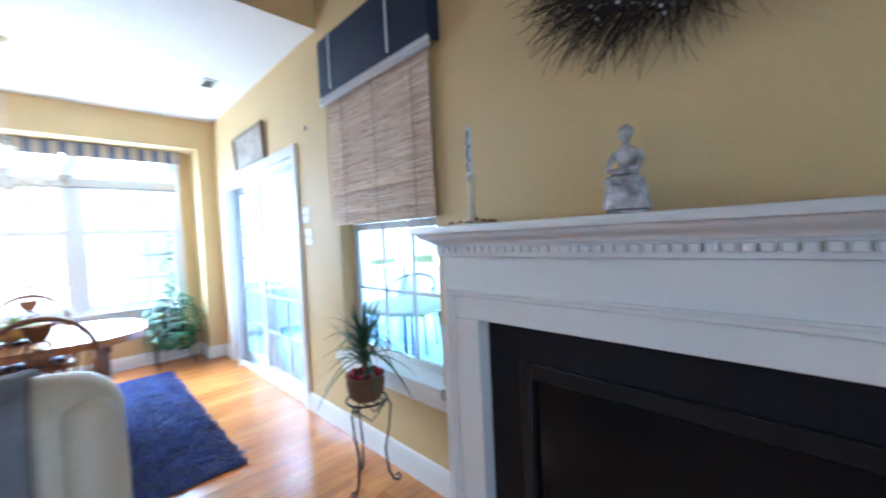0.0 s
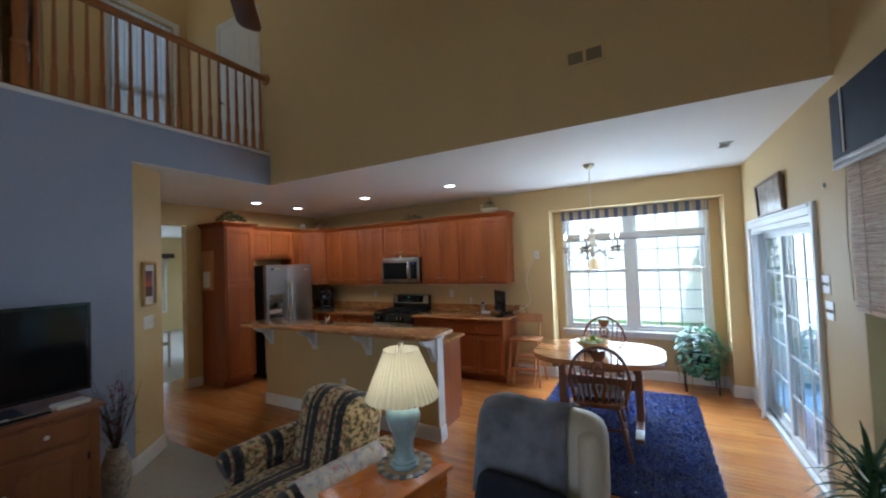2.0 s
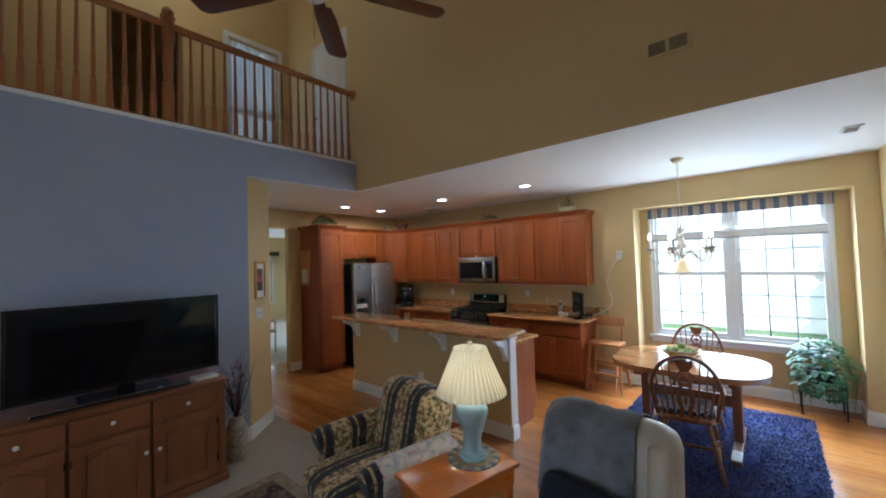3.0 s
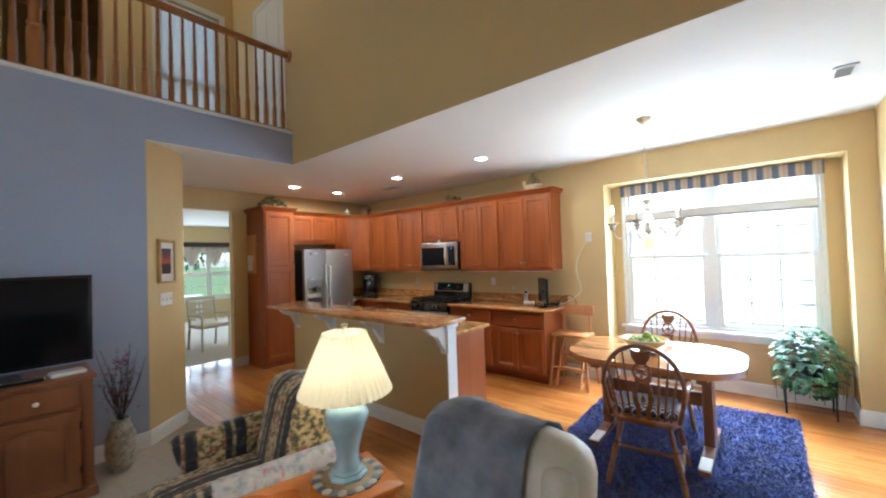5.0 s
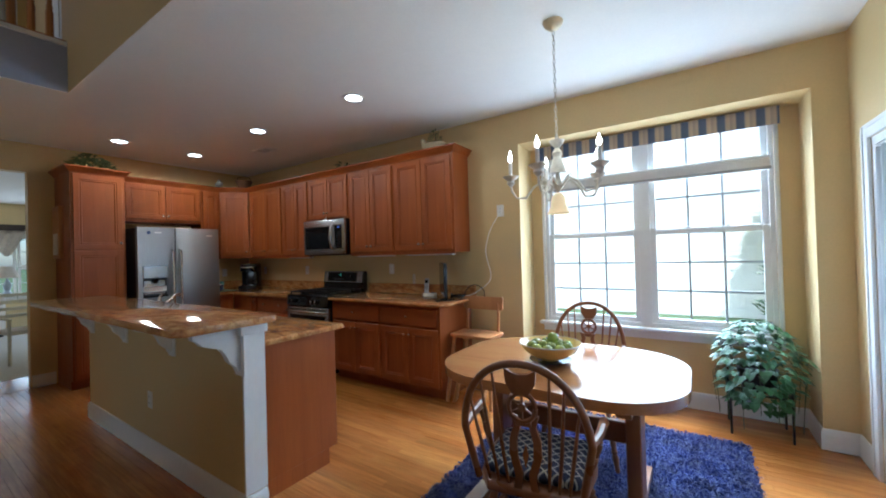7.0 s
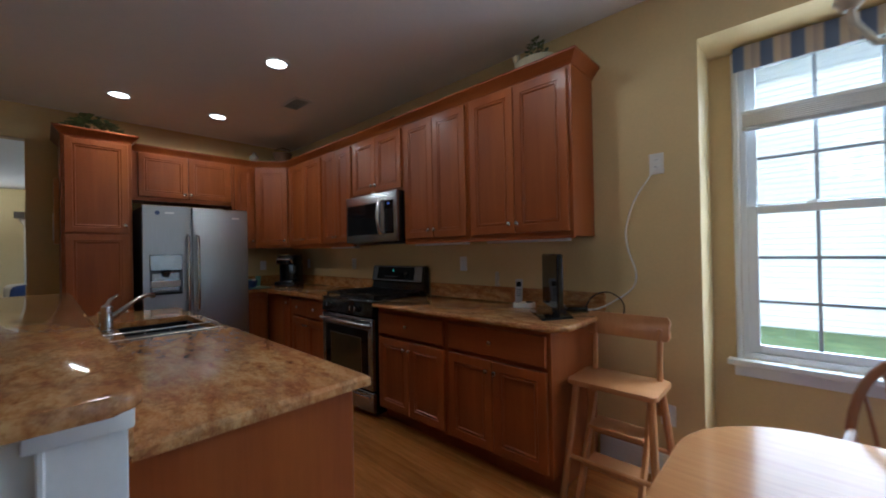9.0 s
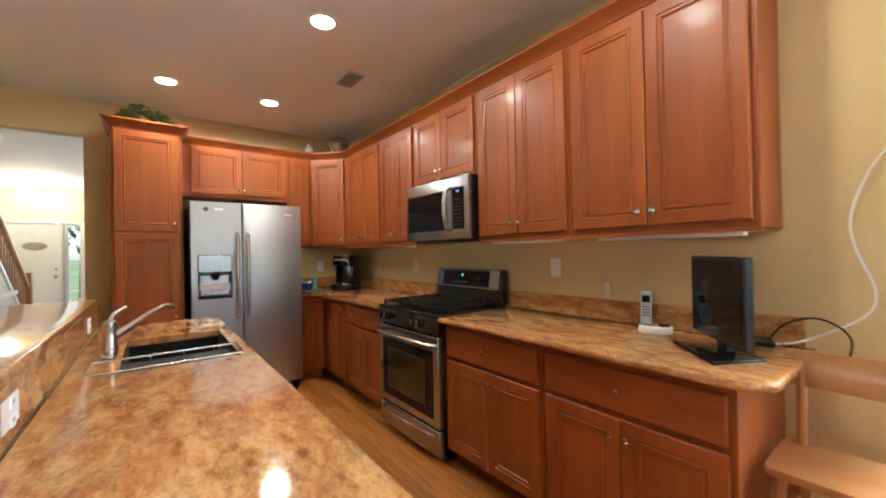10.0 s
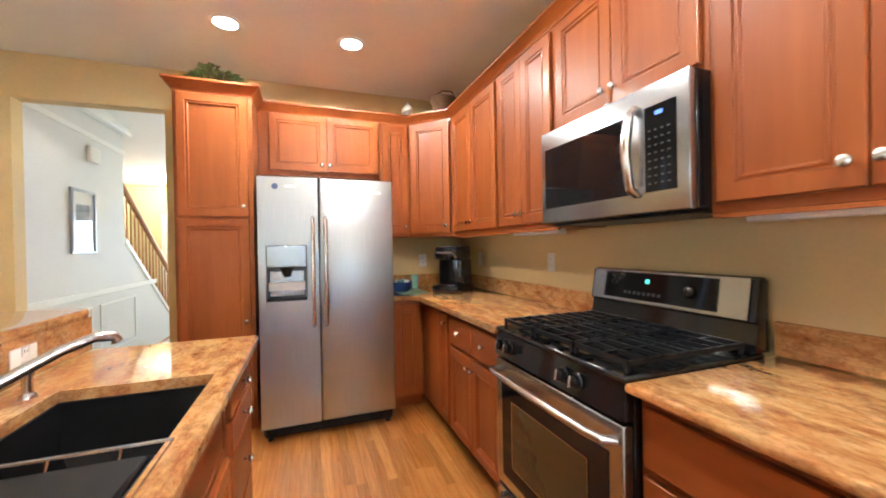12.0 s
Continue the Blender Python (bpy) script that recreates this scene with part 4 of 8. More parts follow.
# gathered sheer beside it
def sheer_material():
    m, nt, b = material("white_sheer_cloth")
    c = ramp(nt, noise_tex(nt, 70, 3, (1, 1, 0.1)), [(0.3, (0.78, 0.79, 0.8)), (0.7, (0.86, 0.86, 0.86))])
    nt.links.new(c, b.inputs["Base Color"])
    b.inputs["Roughness"].default_value = 0.9
    tr = nt.nodes.new("ShaderNodeBsdfTranslucent")
    tr.inputs["Color"].default_value = (0.86, 0.88, 0.9, 1)
    mx = nt.nodes.new("ShaderNodeMixShader")
    mx.inputs[0].default_value = 0.6
    nt.links.new(b.outputs[0], mx.inputs[1])
    nt.links.new(tr.outputs[0], mx.inputs[2])
    nt.links.new(mx.outputs[0], nt.nodes["Material Output"].inputs["Surface"])
    return m


SHEER = sheer_material()
bm = bmesh.new()
n = 60
for j, z in enumerate((0.05, 0.7, 1.4, 1.90)):
    for i in range(n + 1):
        u = i / n
        bm.verts.new((1.203 - 0.012 * math.sin(u * 40) * (1 - 0.15 * j) - 0.006 * math.sin(u * 13 + j), 4.80 + 0.155 * u + 0.006 * math.sin(j * 2 + u * 9), z))
bm.verts.ensure_lookup_table()
for j in range(3):
    for i in range(n):
        a = j * (n + 1) + i
        bm.faces.new([bm.verts[k] for k in (a, a + 1, a + n + 2, a + n + 1)])
ob = solo("sheer_curtain", bm, SHEER, ID, "gathered white sheer curtain beside the sliding door", "curtain")
md = ob.modifiers.new("thick", "SOLIDIFY")
md.thickness = 0.003
solo("curtain_rod", tube(bmesh.new(), [(1.203, 3.27, 1.907), (1.203, 4.96, 1.907)], 0.007, 10), WHITE, ID, "slim white traverse rod over the sliding door", "curtain rod")
solo("security_bar", tube(bmesh.new(), [(1.15, 4.70, 0.016), (1.175, 4.70, 0.83)], 0.016, 10), WHITE, ID, "white door bar leaning beside the sliding door", "bar")

# small east window
y0, y1, z0, zt = WIN_E
t = thing("window_2", pose(E + 0.10, y1, z0, 0, 0, -90), "white sash window looking into the sunroom", "window")
t["kind"] = "structure"
w, h = y1 - y0, zt - z0
sash(t, 0.004, w - 0.004, 0.004, h / 2 + 0.02, 0.0, 3, 2, WHITE, 0.04)
sash(t, 0.004, w - 0.004, h / 2 + 0.025, h - 0.004, 0.0, 3, 2, WHITE, 0.04)
part("window_sill", boxm(-0.05, w + 0.03, -0.15, -0.002, -0.045, 0.005, 0.002), WHITE, t, "white window stool")
part("sill_board", boxm(0.002, w - 0.002, -0.0015, 0.10, -0.03, 0.0035), WHITE, t)
part("apron", boxm(-0.03, w + 0.02, -0.118, -0.102, -0.12, -0.046, 0.003), WHITE, t)

# wide unseen window, added with an area lamp to brighten the sitting room
x0, x1, z0, zt = ADDED_WIN
t = thing("window_6", pose(x1, SOUTH, z0, 0, 0, 180), "unseen wide white sash window, added for fill light", "window")
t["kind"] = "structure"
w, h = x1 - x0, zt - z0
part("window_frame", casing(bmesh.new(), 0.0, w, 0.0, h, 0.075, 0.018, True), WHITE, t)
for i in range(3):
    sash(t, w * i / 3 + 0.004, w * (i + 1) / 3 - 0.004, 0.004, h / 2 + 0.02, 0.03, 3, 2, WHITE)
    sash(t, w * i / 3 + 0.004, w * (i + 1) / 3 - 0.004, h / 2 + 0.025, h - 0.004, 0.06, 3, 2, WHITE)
# fill lamp set in the added opening
lamp("south_window_light", "AREA", SOUTH_FILL, pose((x0 + x1) / 2, SOUTH + 0.03, (z0 + zt) / 2, 90, 0, 0), (0.95, 0.98, 1), size=w - 0.1, size_y=h - 0.1)

# ---- outside ----
GRASS = plain("sunlit_lawn", (0.12, 0.17, 0.06), 0.9, 0, 0.25, 3, 0.3)
SIDING = plain("cream_vinyl_siding", (0.82, 0.80, 0.76), 0.6, 0, 0.02, 20, 0.03)
# house panes are one opaque, slightly glossy pale grey
HOUSEPANE = plain("pale_grey_house_pane", (0.55, 0.57, 0.6), 0.12, 0, 0.05, 10, 0)
ROOF = plain("grey_roof_shingles", (0.12, 0.11, 0.10), 0.9, 0, 0.2, 30, 0.3)
b = bmesh.new()
for k in range(1):
    q = [b.verts.new(p) for p in ((-400, -400, -0.35), (400, -400, -0.35), (400, 400, -0.35), (-400, 400, -0.35))]
    b.faces.new(q)
setting("ground", b, GRASS, "mown lawn round the house", "lawn")


def house(m, w, d, h, label, wins):
    t = thing("house", m, label, "house", "neighbouring houses")
    part("wall", boxm(0, w, 0, d, 0, h), SIDING, t)
    bm = bmesh.new()
    for i in range(int(h / 0.11)):
        z = 0.11 * i + 0.02
        v = [bm.verts.new(p) for p in ((0, -0.004, z + 0.105), (w, -0.004, z + 0.105), (w, -0.013, z), (0, -0.013, z), (0, -0.001, z), (w, -0.001, z))]
        bm.faces.new((v[0], v[3], v[2], v[1]))
        bm.faces.new((v[3], v[4], v[5], v[2]))
    sd = part("siding", bm, SIDING, t, "lapped siding boards", None, False)
    sd["kind"] = "stuff"
    part("roof", prism(bmesh.new(), [(-0.5, h), (d + 0.5, h), (d / 2, h + d * 0.3)], -0.5, w + 0.5, Matrix(((0, 0, 1, 0), (1, 0, 0, 0), (0, 1, 0, 0), (0, 0, 0, 1)))), ROOF, t)
    for cx in (0, w):
        part("corner_board", boxm(cx - 0.08, cx + 0.08, -0.05, 0.02, 0, h), WHITE, t)
    for x, z, ww, hh in wins:
        wn = part("window", casing(bmesh.new(), x, x + ww, z, z + hh, 0.1, 0.06, True), WHITE, t)
        part("pane", boxm(x, x + ww, -0.02, -0.005, z, z + hh), HOUSEPANE, wn)
        part("meeting_rail", boxm(x, x + ww, -0.04, -0.021, z + hh / 2 - 0.03, z + hh / 2 + 0.03), WHITE, wn)
    return t


house(pose(-13.5, 13.0, -0.35), 20.5, 9, 5.6, "cream sided two-storey house next door", [(4, 1.2, 1.0, 1.5), (4, 3.7, 1.0, 1.3), (8, 3.7, 1.0, 1.3)])
house(pose(11.0, 26.0, -0.35, 0, 0, -6), 16, 9, 5.6, "cream sided house behind the garden", [(3, 1.2, 1.0, 1.5), (8, 1.2, 1.0, 1.5)])

LEAF = plain("garden_leaves", (0.06, 0.13, 0.035), 0.6, 0, 0.35, 6, 0)
BARK = plain("tree_bark", (0.10, 0.075, 0.05), 0.9, 0, 0.2, 20, 0.5)


def leaves(bm, rng, n, spot, size, stretch=2.0, droop=0.3):
    """Small folded leaves at places given by spot(), each with a midrib fold."""
    for _ in range(n):
        p, out = spot()
        d = (Vector(out) + Vector((rng.uniform(-0.6, 0.6), rng.uniform(-0.6, 0.6), rng.uniform(-droop - 0.3, 0.5 - droop)))).normalized()
        s = d.cross(Vector((0, 0, 1)))
        s = s.normalized() if s.length > 1e-3 else Vector((1, 0, 0))
        up = s.cross(d)
        k = size * rng.uniform(0.7, 1.25)
        p = Vector(p)
        a, tip = p, p + d * k * stretch - up * k * 0.25
        mid = p + d * k * stretch * 0.45
        l, r, c = mid + s * k * 0.5 + up * k * 0.12, mid - s * k * 0.5 + up * k * 0.12, mid
        v = [bm.verts.new(q) for q in (a, l, tip, c, r)]
        bm.faces.new((v[0], v[1], v[3]))
        bm.faces.new((v[1], v[2], v[3]))
        bm.faces.new((v[0], v[3], v[4]))
        bm.faces.new((v[3], v[2], v[4]))
    return bm


def conifer(x, y, h, r, seed, label):
    rng = random.Random(seed)
    t = thing("tree", pose(x, y, -0.35), label, "tree", "garden trees")
    part("trunk", tube(bmesh.new(), [(0, 0, 0), (0.02, 0, h * 0.5), (0, 0, h * 0.95)], [0.12, 0.07, 0.015], 8), BARK, t)

    def spot():
        z = rng.random() ** 1.3
        a = rng.uniform(0, 2 * math.pi)
        rr = r * (1 - z) ** 0.8 * (0.75 + 0.25 * math.sin(a * 5 + z * 22)) * rng.uniform(0.55, 1.0) + 0.03
        return (rr * math.cos(a), rr * math.sin(a), 0.25 + z * (h - 0.25)), (math.cos(a), math.sin(a), 0.6)
    part("crown", leaves(bmesh.new(), rng, 2600, spot, 0.12, 1.6, -0.1), LEAF, t, "dense green foliage", None, False)
    return t


conifer(2.3, 11.5, 4.2, 1.0, 3, "narrow green conifer on the lawn")
conifer(5.2, 14.0, 5.0, 1.3, 4, "tall green conifer beyond the sunroom")


def broad_tree(x, y, h, r, seed):
    rng = random.Random(seed)
    t = thing("tree", pose(x, y, -0.35), "broad leafy garden tree in summer leaf", "tree", "garden trees")
    bm = tube(bmesh.new(), [(0, 0, 0), (0.1, 0.05, h * 0.35), (0, 0, h * 0.75)], [0.22, 0.16, 0.05], 8)
    knots = []
    for i in range(9):
        a, z = i * 2.4, h * (0.3 + 0.05 * i)
        e = (r * 0.75 * math.cos(a), r * 0.75 * math.sin(a), z + h * 0.16)
        tube(bm, [(0, 0, z), (e[0] * 0.5, e[1] * 0.5, z + h * 0.1), e], [0.08, 0.05, 0.02], 6)
        knots.append(Vector(e))
    knots.append(Vector((0, 0, h * 0.85)))
    part("trunk", bm, BARK, t)

    def spot():
        k = rng.choice(knots)
        d = Vector((rng.gauss(0, 1), rng.gauss(0, 1), rng.gauss(0, 0.8))).normalized()
        return k + d * r * 0.5 * rng.uniform(0.4, 1.0), d
    part("crown", leaves(bmesh.new(), rng, 3000, spot, 0.17, 1.5, 0.2), LEAF, t, "leafy green crown", None, False)


broad_tree(9.5, 6.5, 7, 2.6, 11)
broad_tree(11, 1.0, 7.5, 2.8, 12)
broad_tree(8.5, 11.0, 6.5, 2.4, 13)
broad_tree(-19, 1.5, 7, 2.8, 14)
broad_tree(-21, 6.0, 7, 2.8, 15)

# ---- sunroom ----
SR = (E + 0.16, 4.7, 0.0, 6.3)
SUNFLOOR = plain("blue_grey_indoor_carpet", (0.17, 0.28, 0.42), 0.9, 0, 0.1, 150, 0.4)
b = bmesh.new()
box(b, SR[0], SR[1], SR[2], SR[3], -0.14, -0.02)
setting("sunroom_floor", b, SUNFLOOR, "blue grey carpet of the sunroom", "floor")
b = bmesh.new()
box(b, SR[0], SR[1] + 0.15, SR[2] - 0.15, SR[3] + 0.15, 2.45, 2.6)
setting("sunroom_ceiling", b, SUNWHITE, "white sunroom ceiling", "ceiling")


def window_wall(name, m, length):
    """Knee wall, posts and header with open sashes between."""
    t = thing(name, m, "white sunroom wall of sash windows on a knee wall", "window wall")
    t["kind"] = "structure"
    part("knee_wall", boxm(0, length, 0, 0.12, -0.02, 0.72), SUNWHITE, t)
    part("ledge", boxm(-0.0, length, -0.03, 0.13, 0.721, 0.75, 0.004), SUNWHITE, t)
    part("header", boxm(0, length, 0, 0.12, 2.12, 2.449), SUNWHITE, t)
    n = max(2, round(length / 0.95))
    for i in range(n + 1):
        x = (length - 0.1) * i / n
        part("post", boxm(x, x + 0.1, 0.0, 0.12, 0.751, 2.119), SUNWHITE, t)
    for i in range(n):
        a, c = (length - 0.1) * i / n + 0.1, (length - 0.1) * (i + 1) / n
        bm = bmesh.new()
        for z in (0.755, 1.42, 2.075):
            box(bm, a, c, 0.04, 0.08, z, z + 0.04)
        part("sash", bm, SUNWHITE, t)
    return t


window_wall("sunroom_wall_east", pose(SR[1], SR[3], 0, 0, 0, -90), SR[3] - SR[2])
window_wall("sunroom_wall_north", pose(SR[0], SR[3], 0), SR[1] - SR[0])
window_wall("sunroom_wall_south", pose(SR[1], SR[2], 0, 0, 0, 180), SR[1] - SR[0])
RATTAN = plain("grey_rattan", (0.22, 0.22, 0.24), 0.7, 0, 0.2, 90, 0.5)
YELLOW = plain("yellow_green_cushion_cloth", (0.55, 0.52, 0.12), 0.9, 0, 0.1, 60, 0.1)


def patio_chair(m):
    t = thing("patio_chair", m, "grey wire patio chair with yellow seat cushion", "chair", "sunroom chairs")
    for sx in (-0.24, 0.24):
        for sy in (-0.2, 0.22):
            part("leg", tube(bmesh.new(), [(sx, sy, 0), (sx * 0.9, sy * 0.9, 0.42)], 0.014, 8), RATTAN, t)
    part("seat", cushion(bmesh.new(), -0.25, 0.25, -0.23, 0.24, 0.421, 0.49, 0.03), YELLOW, t)
    arc = [(0.29 * math.cos(a), 0.02 + 0.27 * math.sin(a), 0.72 + 0.14 * max(0, math.sin(a))) for a in [radians(-15 + 210 * i / 16) for i in range(17)]]
    part("back_rail", tube(bmesh.new(), arc, 0.016, 8), RATTAN, t)
    for i in range(1, 16):
        a = radians(-15 + 210 * i / 16)
        part("spindle", tube(bmesh.new(), [(0.26 * math.cos(a), 0.02 + 0.24 * math.sin(a), 0.43), arc[i]], 0.006, 6), RATTAN, t)
    return t


patio_chair(pose(2.75, 3.75, -0.02, 0, 0, -60))
patio_chair(pose(3.6, 2.6, -0.02, 0, 0, 140))
t = thing("patio_table", pose(2.1, 3.0, -0.02), "round white-topped patio table in the sunroom", "table")
part("tabletop", lathe(bmesh.new(), [(0.42, 0.69), (0.44, 0.70), (0.44, 0.715), (0.43, 0.72)], 32), SUNWHITE, t, "white round top")
for i in range(4):
    a = radians(45 + 90 * i)
    part("leg", tube(bmesh.new(), [(0.34 * math.cos(a), 0.34 * math.sin(a), 0), (0.28 * math.cos(a), 0.28 * math.sin(a), 0.69)], 0.015, 8), IRON, t)

# ---- hall and front room, through the west opening ----
HW, HN = -12.3, 6.2
PALEWALL = plain("pale_grey_hall_paint", (0.70, 0.70, 0.70), 0.6, 0, 0.03, 50, 0.03)
CREAM = plain("cream_hall_paint", (0.66, 0.54, 0.30), 0.6, 0, 0.03, 50, 0.03)
b = bmesh.new()
box(b, HW, W, 1.92, HN, -0.12, -0.004)
setting("hall_floor_carpet", b, PALECARPET, "pale carpet of the front room", "carpet")
b = bmesh.new()
box(b, -6.55, W, 1.71, 3.4, -0.0035, 0.002)
box(b, HW, W, 0.3, 1.919, -0.12, 0.002)
setting("hall_floor", b, FLOOR, "oak floor of the entrance hall", "floor")
b = bmesh.new()
box(b, HW - 0.1, W - 0.12, 0.2, HN + 0.1, CEIL, CEIL + 0.12)
setting("hall_ceiling", b, CEILING, "white ceiling of hall and front room", "ceiling")
FW_ = [(0.93, 1.80, 0.0, 2.04), (1.88, 2.12, 0.15, 2.04), (2.75, 5.5, 0.62, 2.02)]
wall_with_holes("wall_front", "x", HW, -0.12, 0.2, HN, 0, CEIL, FW_, CREAM, "cream painted front wall with door and windows")
b = bmesh.new()
box(b, HW, W - 0.12, HN, HN + 0.1, 0, CEIL)
box(b, HW, -7.70, 0.2, 0.3, 0, CEIL)
setting("wall_front_room", b, CREAM, "cream painted walls of the front room", "wall")
b = bmesh.new()
prism(b, [(-5.992, 0), (-5.992, CEIL - 0.001), (-7.70, CEIL - 0.001), (-7.70, 1.40), (-9.45, 0.12), (-9.45, 0)], -1.88, -1.80, Matrix(((1, 0, 0, 0), (0, 0, -1, 0), (0, 1, 0, 0), (0, 0, 0, 1))))
setting("wall_stair", b, PALEWALL, "pale grey wall below and beside the stairs", "wall")
b = bmesh.new()
box(b, -7.70, -5.992, 1.881, 1.90, 2.42, 2.47, 0.004)
box(b, -7.72, -5.992, 1.881, 1.97, CEIL - 0.10, CEIL - 0.002, 0.01)
box(b, -8.6, -5.992, 1.881, 1.905, 0.86, 0.92, 0.006)
setting("trim_hall", b, WHITE, "white crown and chair rail in the hall", "trim")
b = bmesh.new()
for a, c, zt in ((-6.95, -6.1, 0.74), (-7.95, -7.1, 0.74)):
    for q in ((a, c, 0.24, 0.265), (a, c, zt, zt + 0.025), (a, a + 0.025, 0.265, zt), (c - 0.025, c, 0.265, zt)):
        box(b, q[0], q[1], 1.881, 1.892, q[2], q[3], 0.003)
setting("trim_hall_panels", b, WHITE, "white picture-frame mouldings below the chair rail", "trim")
t = thing("stair_stringer", pose(0, 0, 0), "white sloping stair stringer", "stairs")
part("board", prism(bmesh.new(), [(-7.70, 1.401), (-7.70, 1.46), (-9.45, 0.18), (-9.45, 0.121)], -1.90, -1.78, Matrix(((1, 0, 0, 0), (0, 0, -1, 0), (0, 1, 0, 0), (0, 0, 0, 1)))), WHITE, t)
for i in range(8):
    part("tread", boxm(-9.45 + 0.22 * i, -9.45 + 0.22 * (i + 1) + 0.02, 0.95, 1.78, 0.16 * i + 0.14, 0.16 * i + 0.18), OAK_X, t)
    part("riser", boxm(-9.45 + 0.22 * i, -9.435 + 0.22 * i, 0.95, 1.78, 0.16 * i, 0.16 * i + 0.139), WHITE, t)
t = thing("stair_railing", pose(0, 0, 0), "oak stair railing with turned balusters", "railing")
part("handrail", tube(bmesh.new(), [(-7.72, 1.84, 2.11), (-9.42, 1.84, 0.92)], 0.032, 10), OAK_X, t)
for i in range(15):
    x = -7.76 - 0.115 * i
    z = 1.43 + (x + 7.70) * 0.7314
    part("baluster", tube(bmesh.new(), [(x, 1.84, z), (x, 1.84, z + 0.15), (x, 1.84, z + 0.3), (x, 1.84, z + 0.655)], [0.016, 0.016, 0.011, 0.009], 8), OAK, t)
part("newel", boxm(-9.5, -9.41, 1.795, 1.885, 0.121, 1.12, 0.01), OAK, t)
t = thing("door_2", pose(HW, 0.93, 0, 0, 0, 90), "white panelled front door with a small sign", "door")
t["kind"] = "structure"
part("leaf", boxm(0.003, 0.867, 0.02, 0.06, 0.005, 2.035), WHITE, t)
for px, pz, ph in ((0.12, 1.3, 0.6), (0.5, 1.3, 0.6), (0.12, 0.25, 0.85), (0.5, 0.25, 0.85)):
    part("raised_panel", boxm(px, px + 0.25, 0.012, 0.0195, pz, pz + ph, 0.004), WHITE, t)
part("door_frame", casing(bmesh.new(), 0.0, 0.87, 0.0, 2.04, 0.07, 0.02), WHITE, t)
part("door_knob", lathe(bmesh.new(), [(0.012, 0), (0.012, 0.03), (0.03, 0.04), (0.03, 0.06), (0.012, 0.07)], 14, pose(0.80, 0.02, 0.95, 90, 0, 0)), NICKEL, t)
part("deadbolt", lathe(bmesh.new(), [(0.02, 0), (0.02, 0.02)], 14, pose(0.80, 0.02, 1.1, 90, 0, 0)), NICKEL, t)
part("sign", lathe(bmesh.new(), [(0.17, 0), (0.18, 0.006), (0.15, 0.012)], 20, pose(0.50, 0.012, 1.58, 90, 0, 0) @ Matrix.Diagonal((1, 0.42, 1, 1))), plain("brown_sign", (0.3, 0.26, 0.2), 0.6), t, "small oval sign")
t = thing("window_3", pose(HW, 2.75, 0.62, 0, 0, 90), "wide white front room window with grids", "window")
t["kind"] = "structure"
part("window_frame", casing(bmesh.new(), 0.0, 2.75, 0.0, 1.40, 0.07, 0.02, True), WHITE, t)
for i in range(3):
    sash(t, 0.92 * i + 0.002, 0.92 * i + 0.905, 0.003, 0.70, 0.03, 2, 2, WHITE, 0.05)
    sash(t, 0.92 * i + 0.002, 0.92 * i + 0.905, 0.705, 1.395, 0.05, 2, 2, WHITE, 0.05)
t = thing("window_4", pose(HW, 1.88, 0.15, 0, 0, 90), "narrow sidelight beside the front door", "window")
t["kind"] = "structure"
sash(t, 0.002, 0.238, 0.003, 1.887, 0.03, 1, 4, WHITE, 0.03)
part("window_frame", casing(bmesh.new(), 0.0, 0.24, 0.0, 1.885, 0.05, 0.02, True), WHITE, t)
# swagged curtain
SWAG = plain("cream_swag_cloth", (0.62, 0.56, 0.50), 0.85, 0, 0.1, 40, 0.1)
t = thing("swag_curtain", pose(HW + 0.07, 2.6, 2.0), "cream gathered swags below a dark cornice", "curtain")
part("cornice", boxm(0.0, 0.10, -0.05, 3.1, 0.14, 0.27, 0.004), plain("dark_brown_cloth", (0.06, 0.045, 0.04), 0.8, 0, 0.1, 60, 0.1), t, "dark brown cornice")
for i in range(5):
    bm = bmesh.new()
    rows = []
    for j in range(7):
        v = j / 6
        rows.append([bm.verts.new((0.04 + 0.03 * math.sin(v * 9 + u * 1.3) * math.sin(math.pi * u / 16), 0.6 * i + 0.6 * (u / 16) + (0.08 * v * math.cos(math.pi * u / 16)), 0.14 - v * 0.45 * math.sin(math.pi * (u / 16)) ** 0.7 - v * 0.12)) for u in range(17)])
    for a, c in zip(rows, rows[1:]):
        for u in range(16):
            bm.faces.new((a[u], a[u + 1], c[u + 1], c[u]))
    sw = part("swag", bm, SWAG, t)
    sw.modifiers.new("thick", "SOLIDIFY").thickness = 0.004
# furniture there
UPH = plain("off_white_upholstery", (0.62, 0.57, 0.50), 0.9, 0, 0.06, 60, 0.1)
t = thing("club_chair", pose(-10.6, 2.75, 0, 0, 0, 70), "off-white upholstered club chair with blue cushion", "armchair")
part("seat", cushion(bmesh.new(), -0.32, 0.32, -0.38, 0.3, 0.1, 0.45, 0.05, None, 0.02), UPH, t)
part("backrest", cushion(bmesh.new(), -0.42, 0.42, 0.24, 0.48, 0.1, 0.85, 0.07, None, 0.02), UPH, t)
for sx in (-1, 1):
    part("arm", cushion(bmesh.new(), 0.31 * sx - 0.08 + 0.05 * sx, 0.31 * sx + 0.08 + 0.05 * sx, -0.40, 0.3, 0.08, 0.62, 0.05), UPH, t)
    for sy in (-0.34, 0.4):
        part("foot", boxm(0.36 * sx - 0.03, 0.36 * sx + 0.03, sy - 0.03, sy + 0.03, 0, 0.1), BLACKMATT, t)
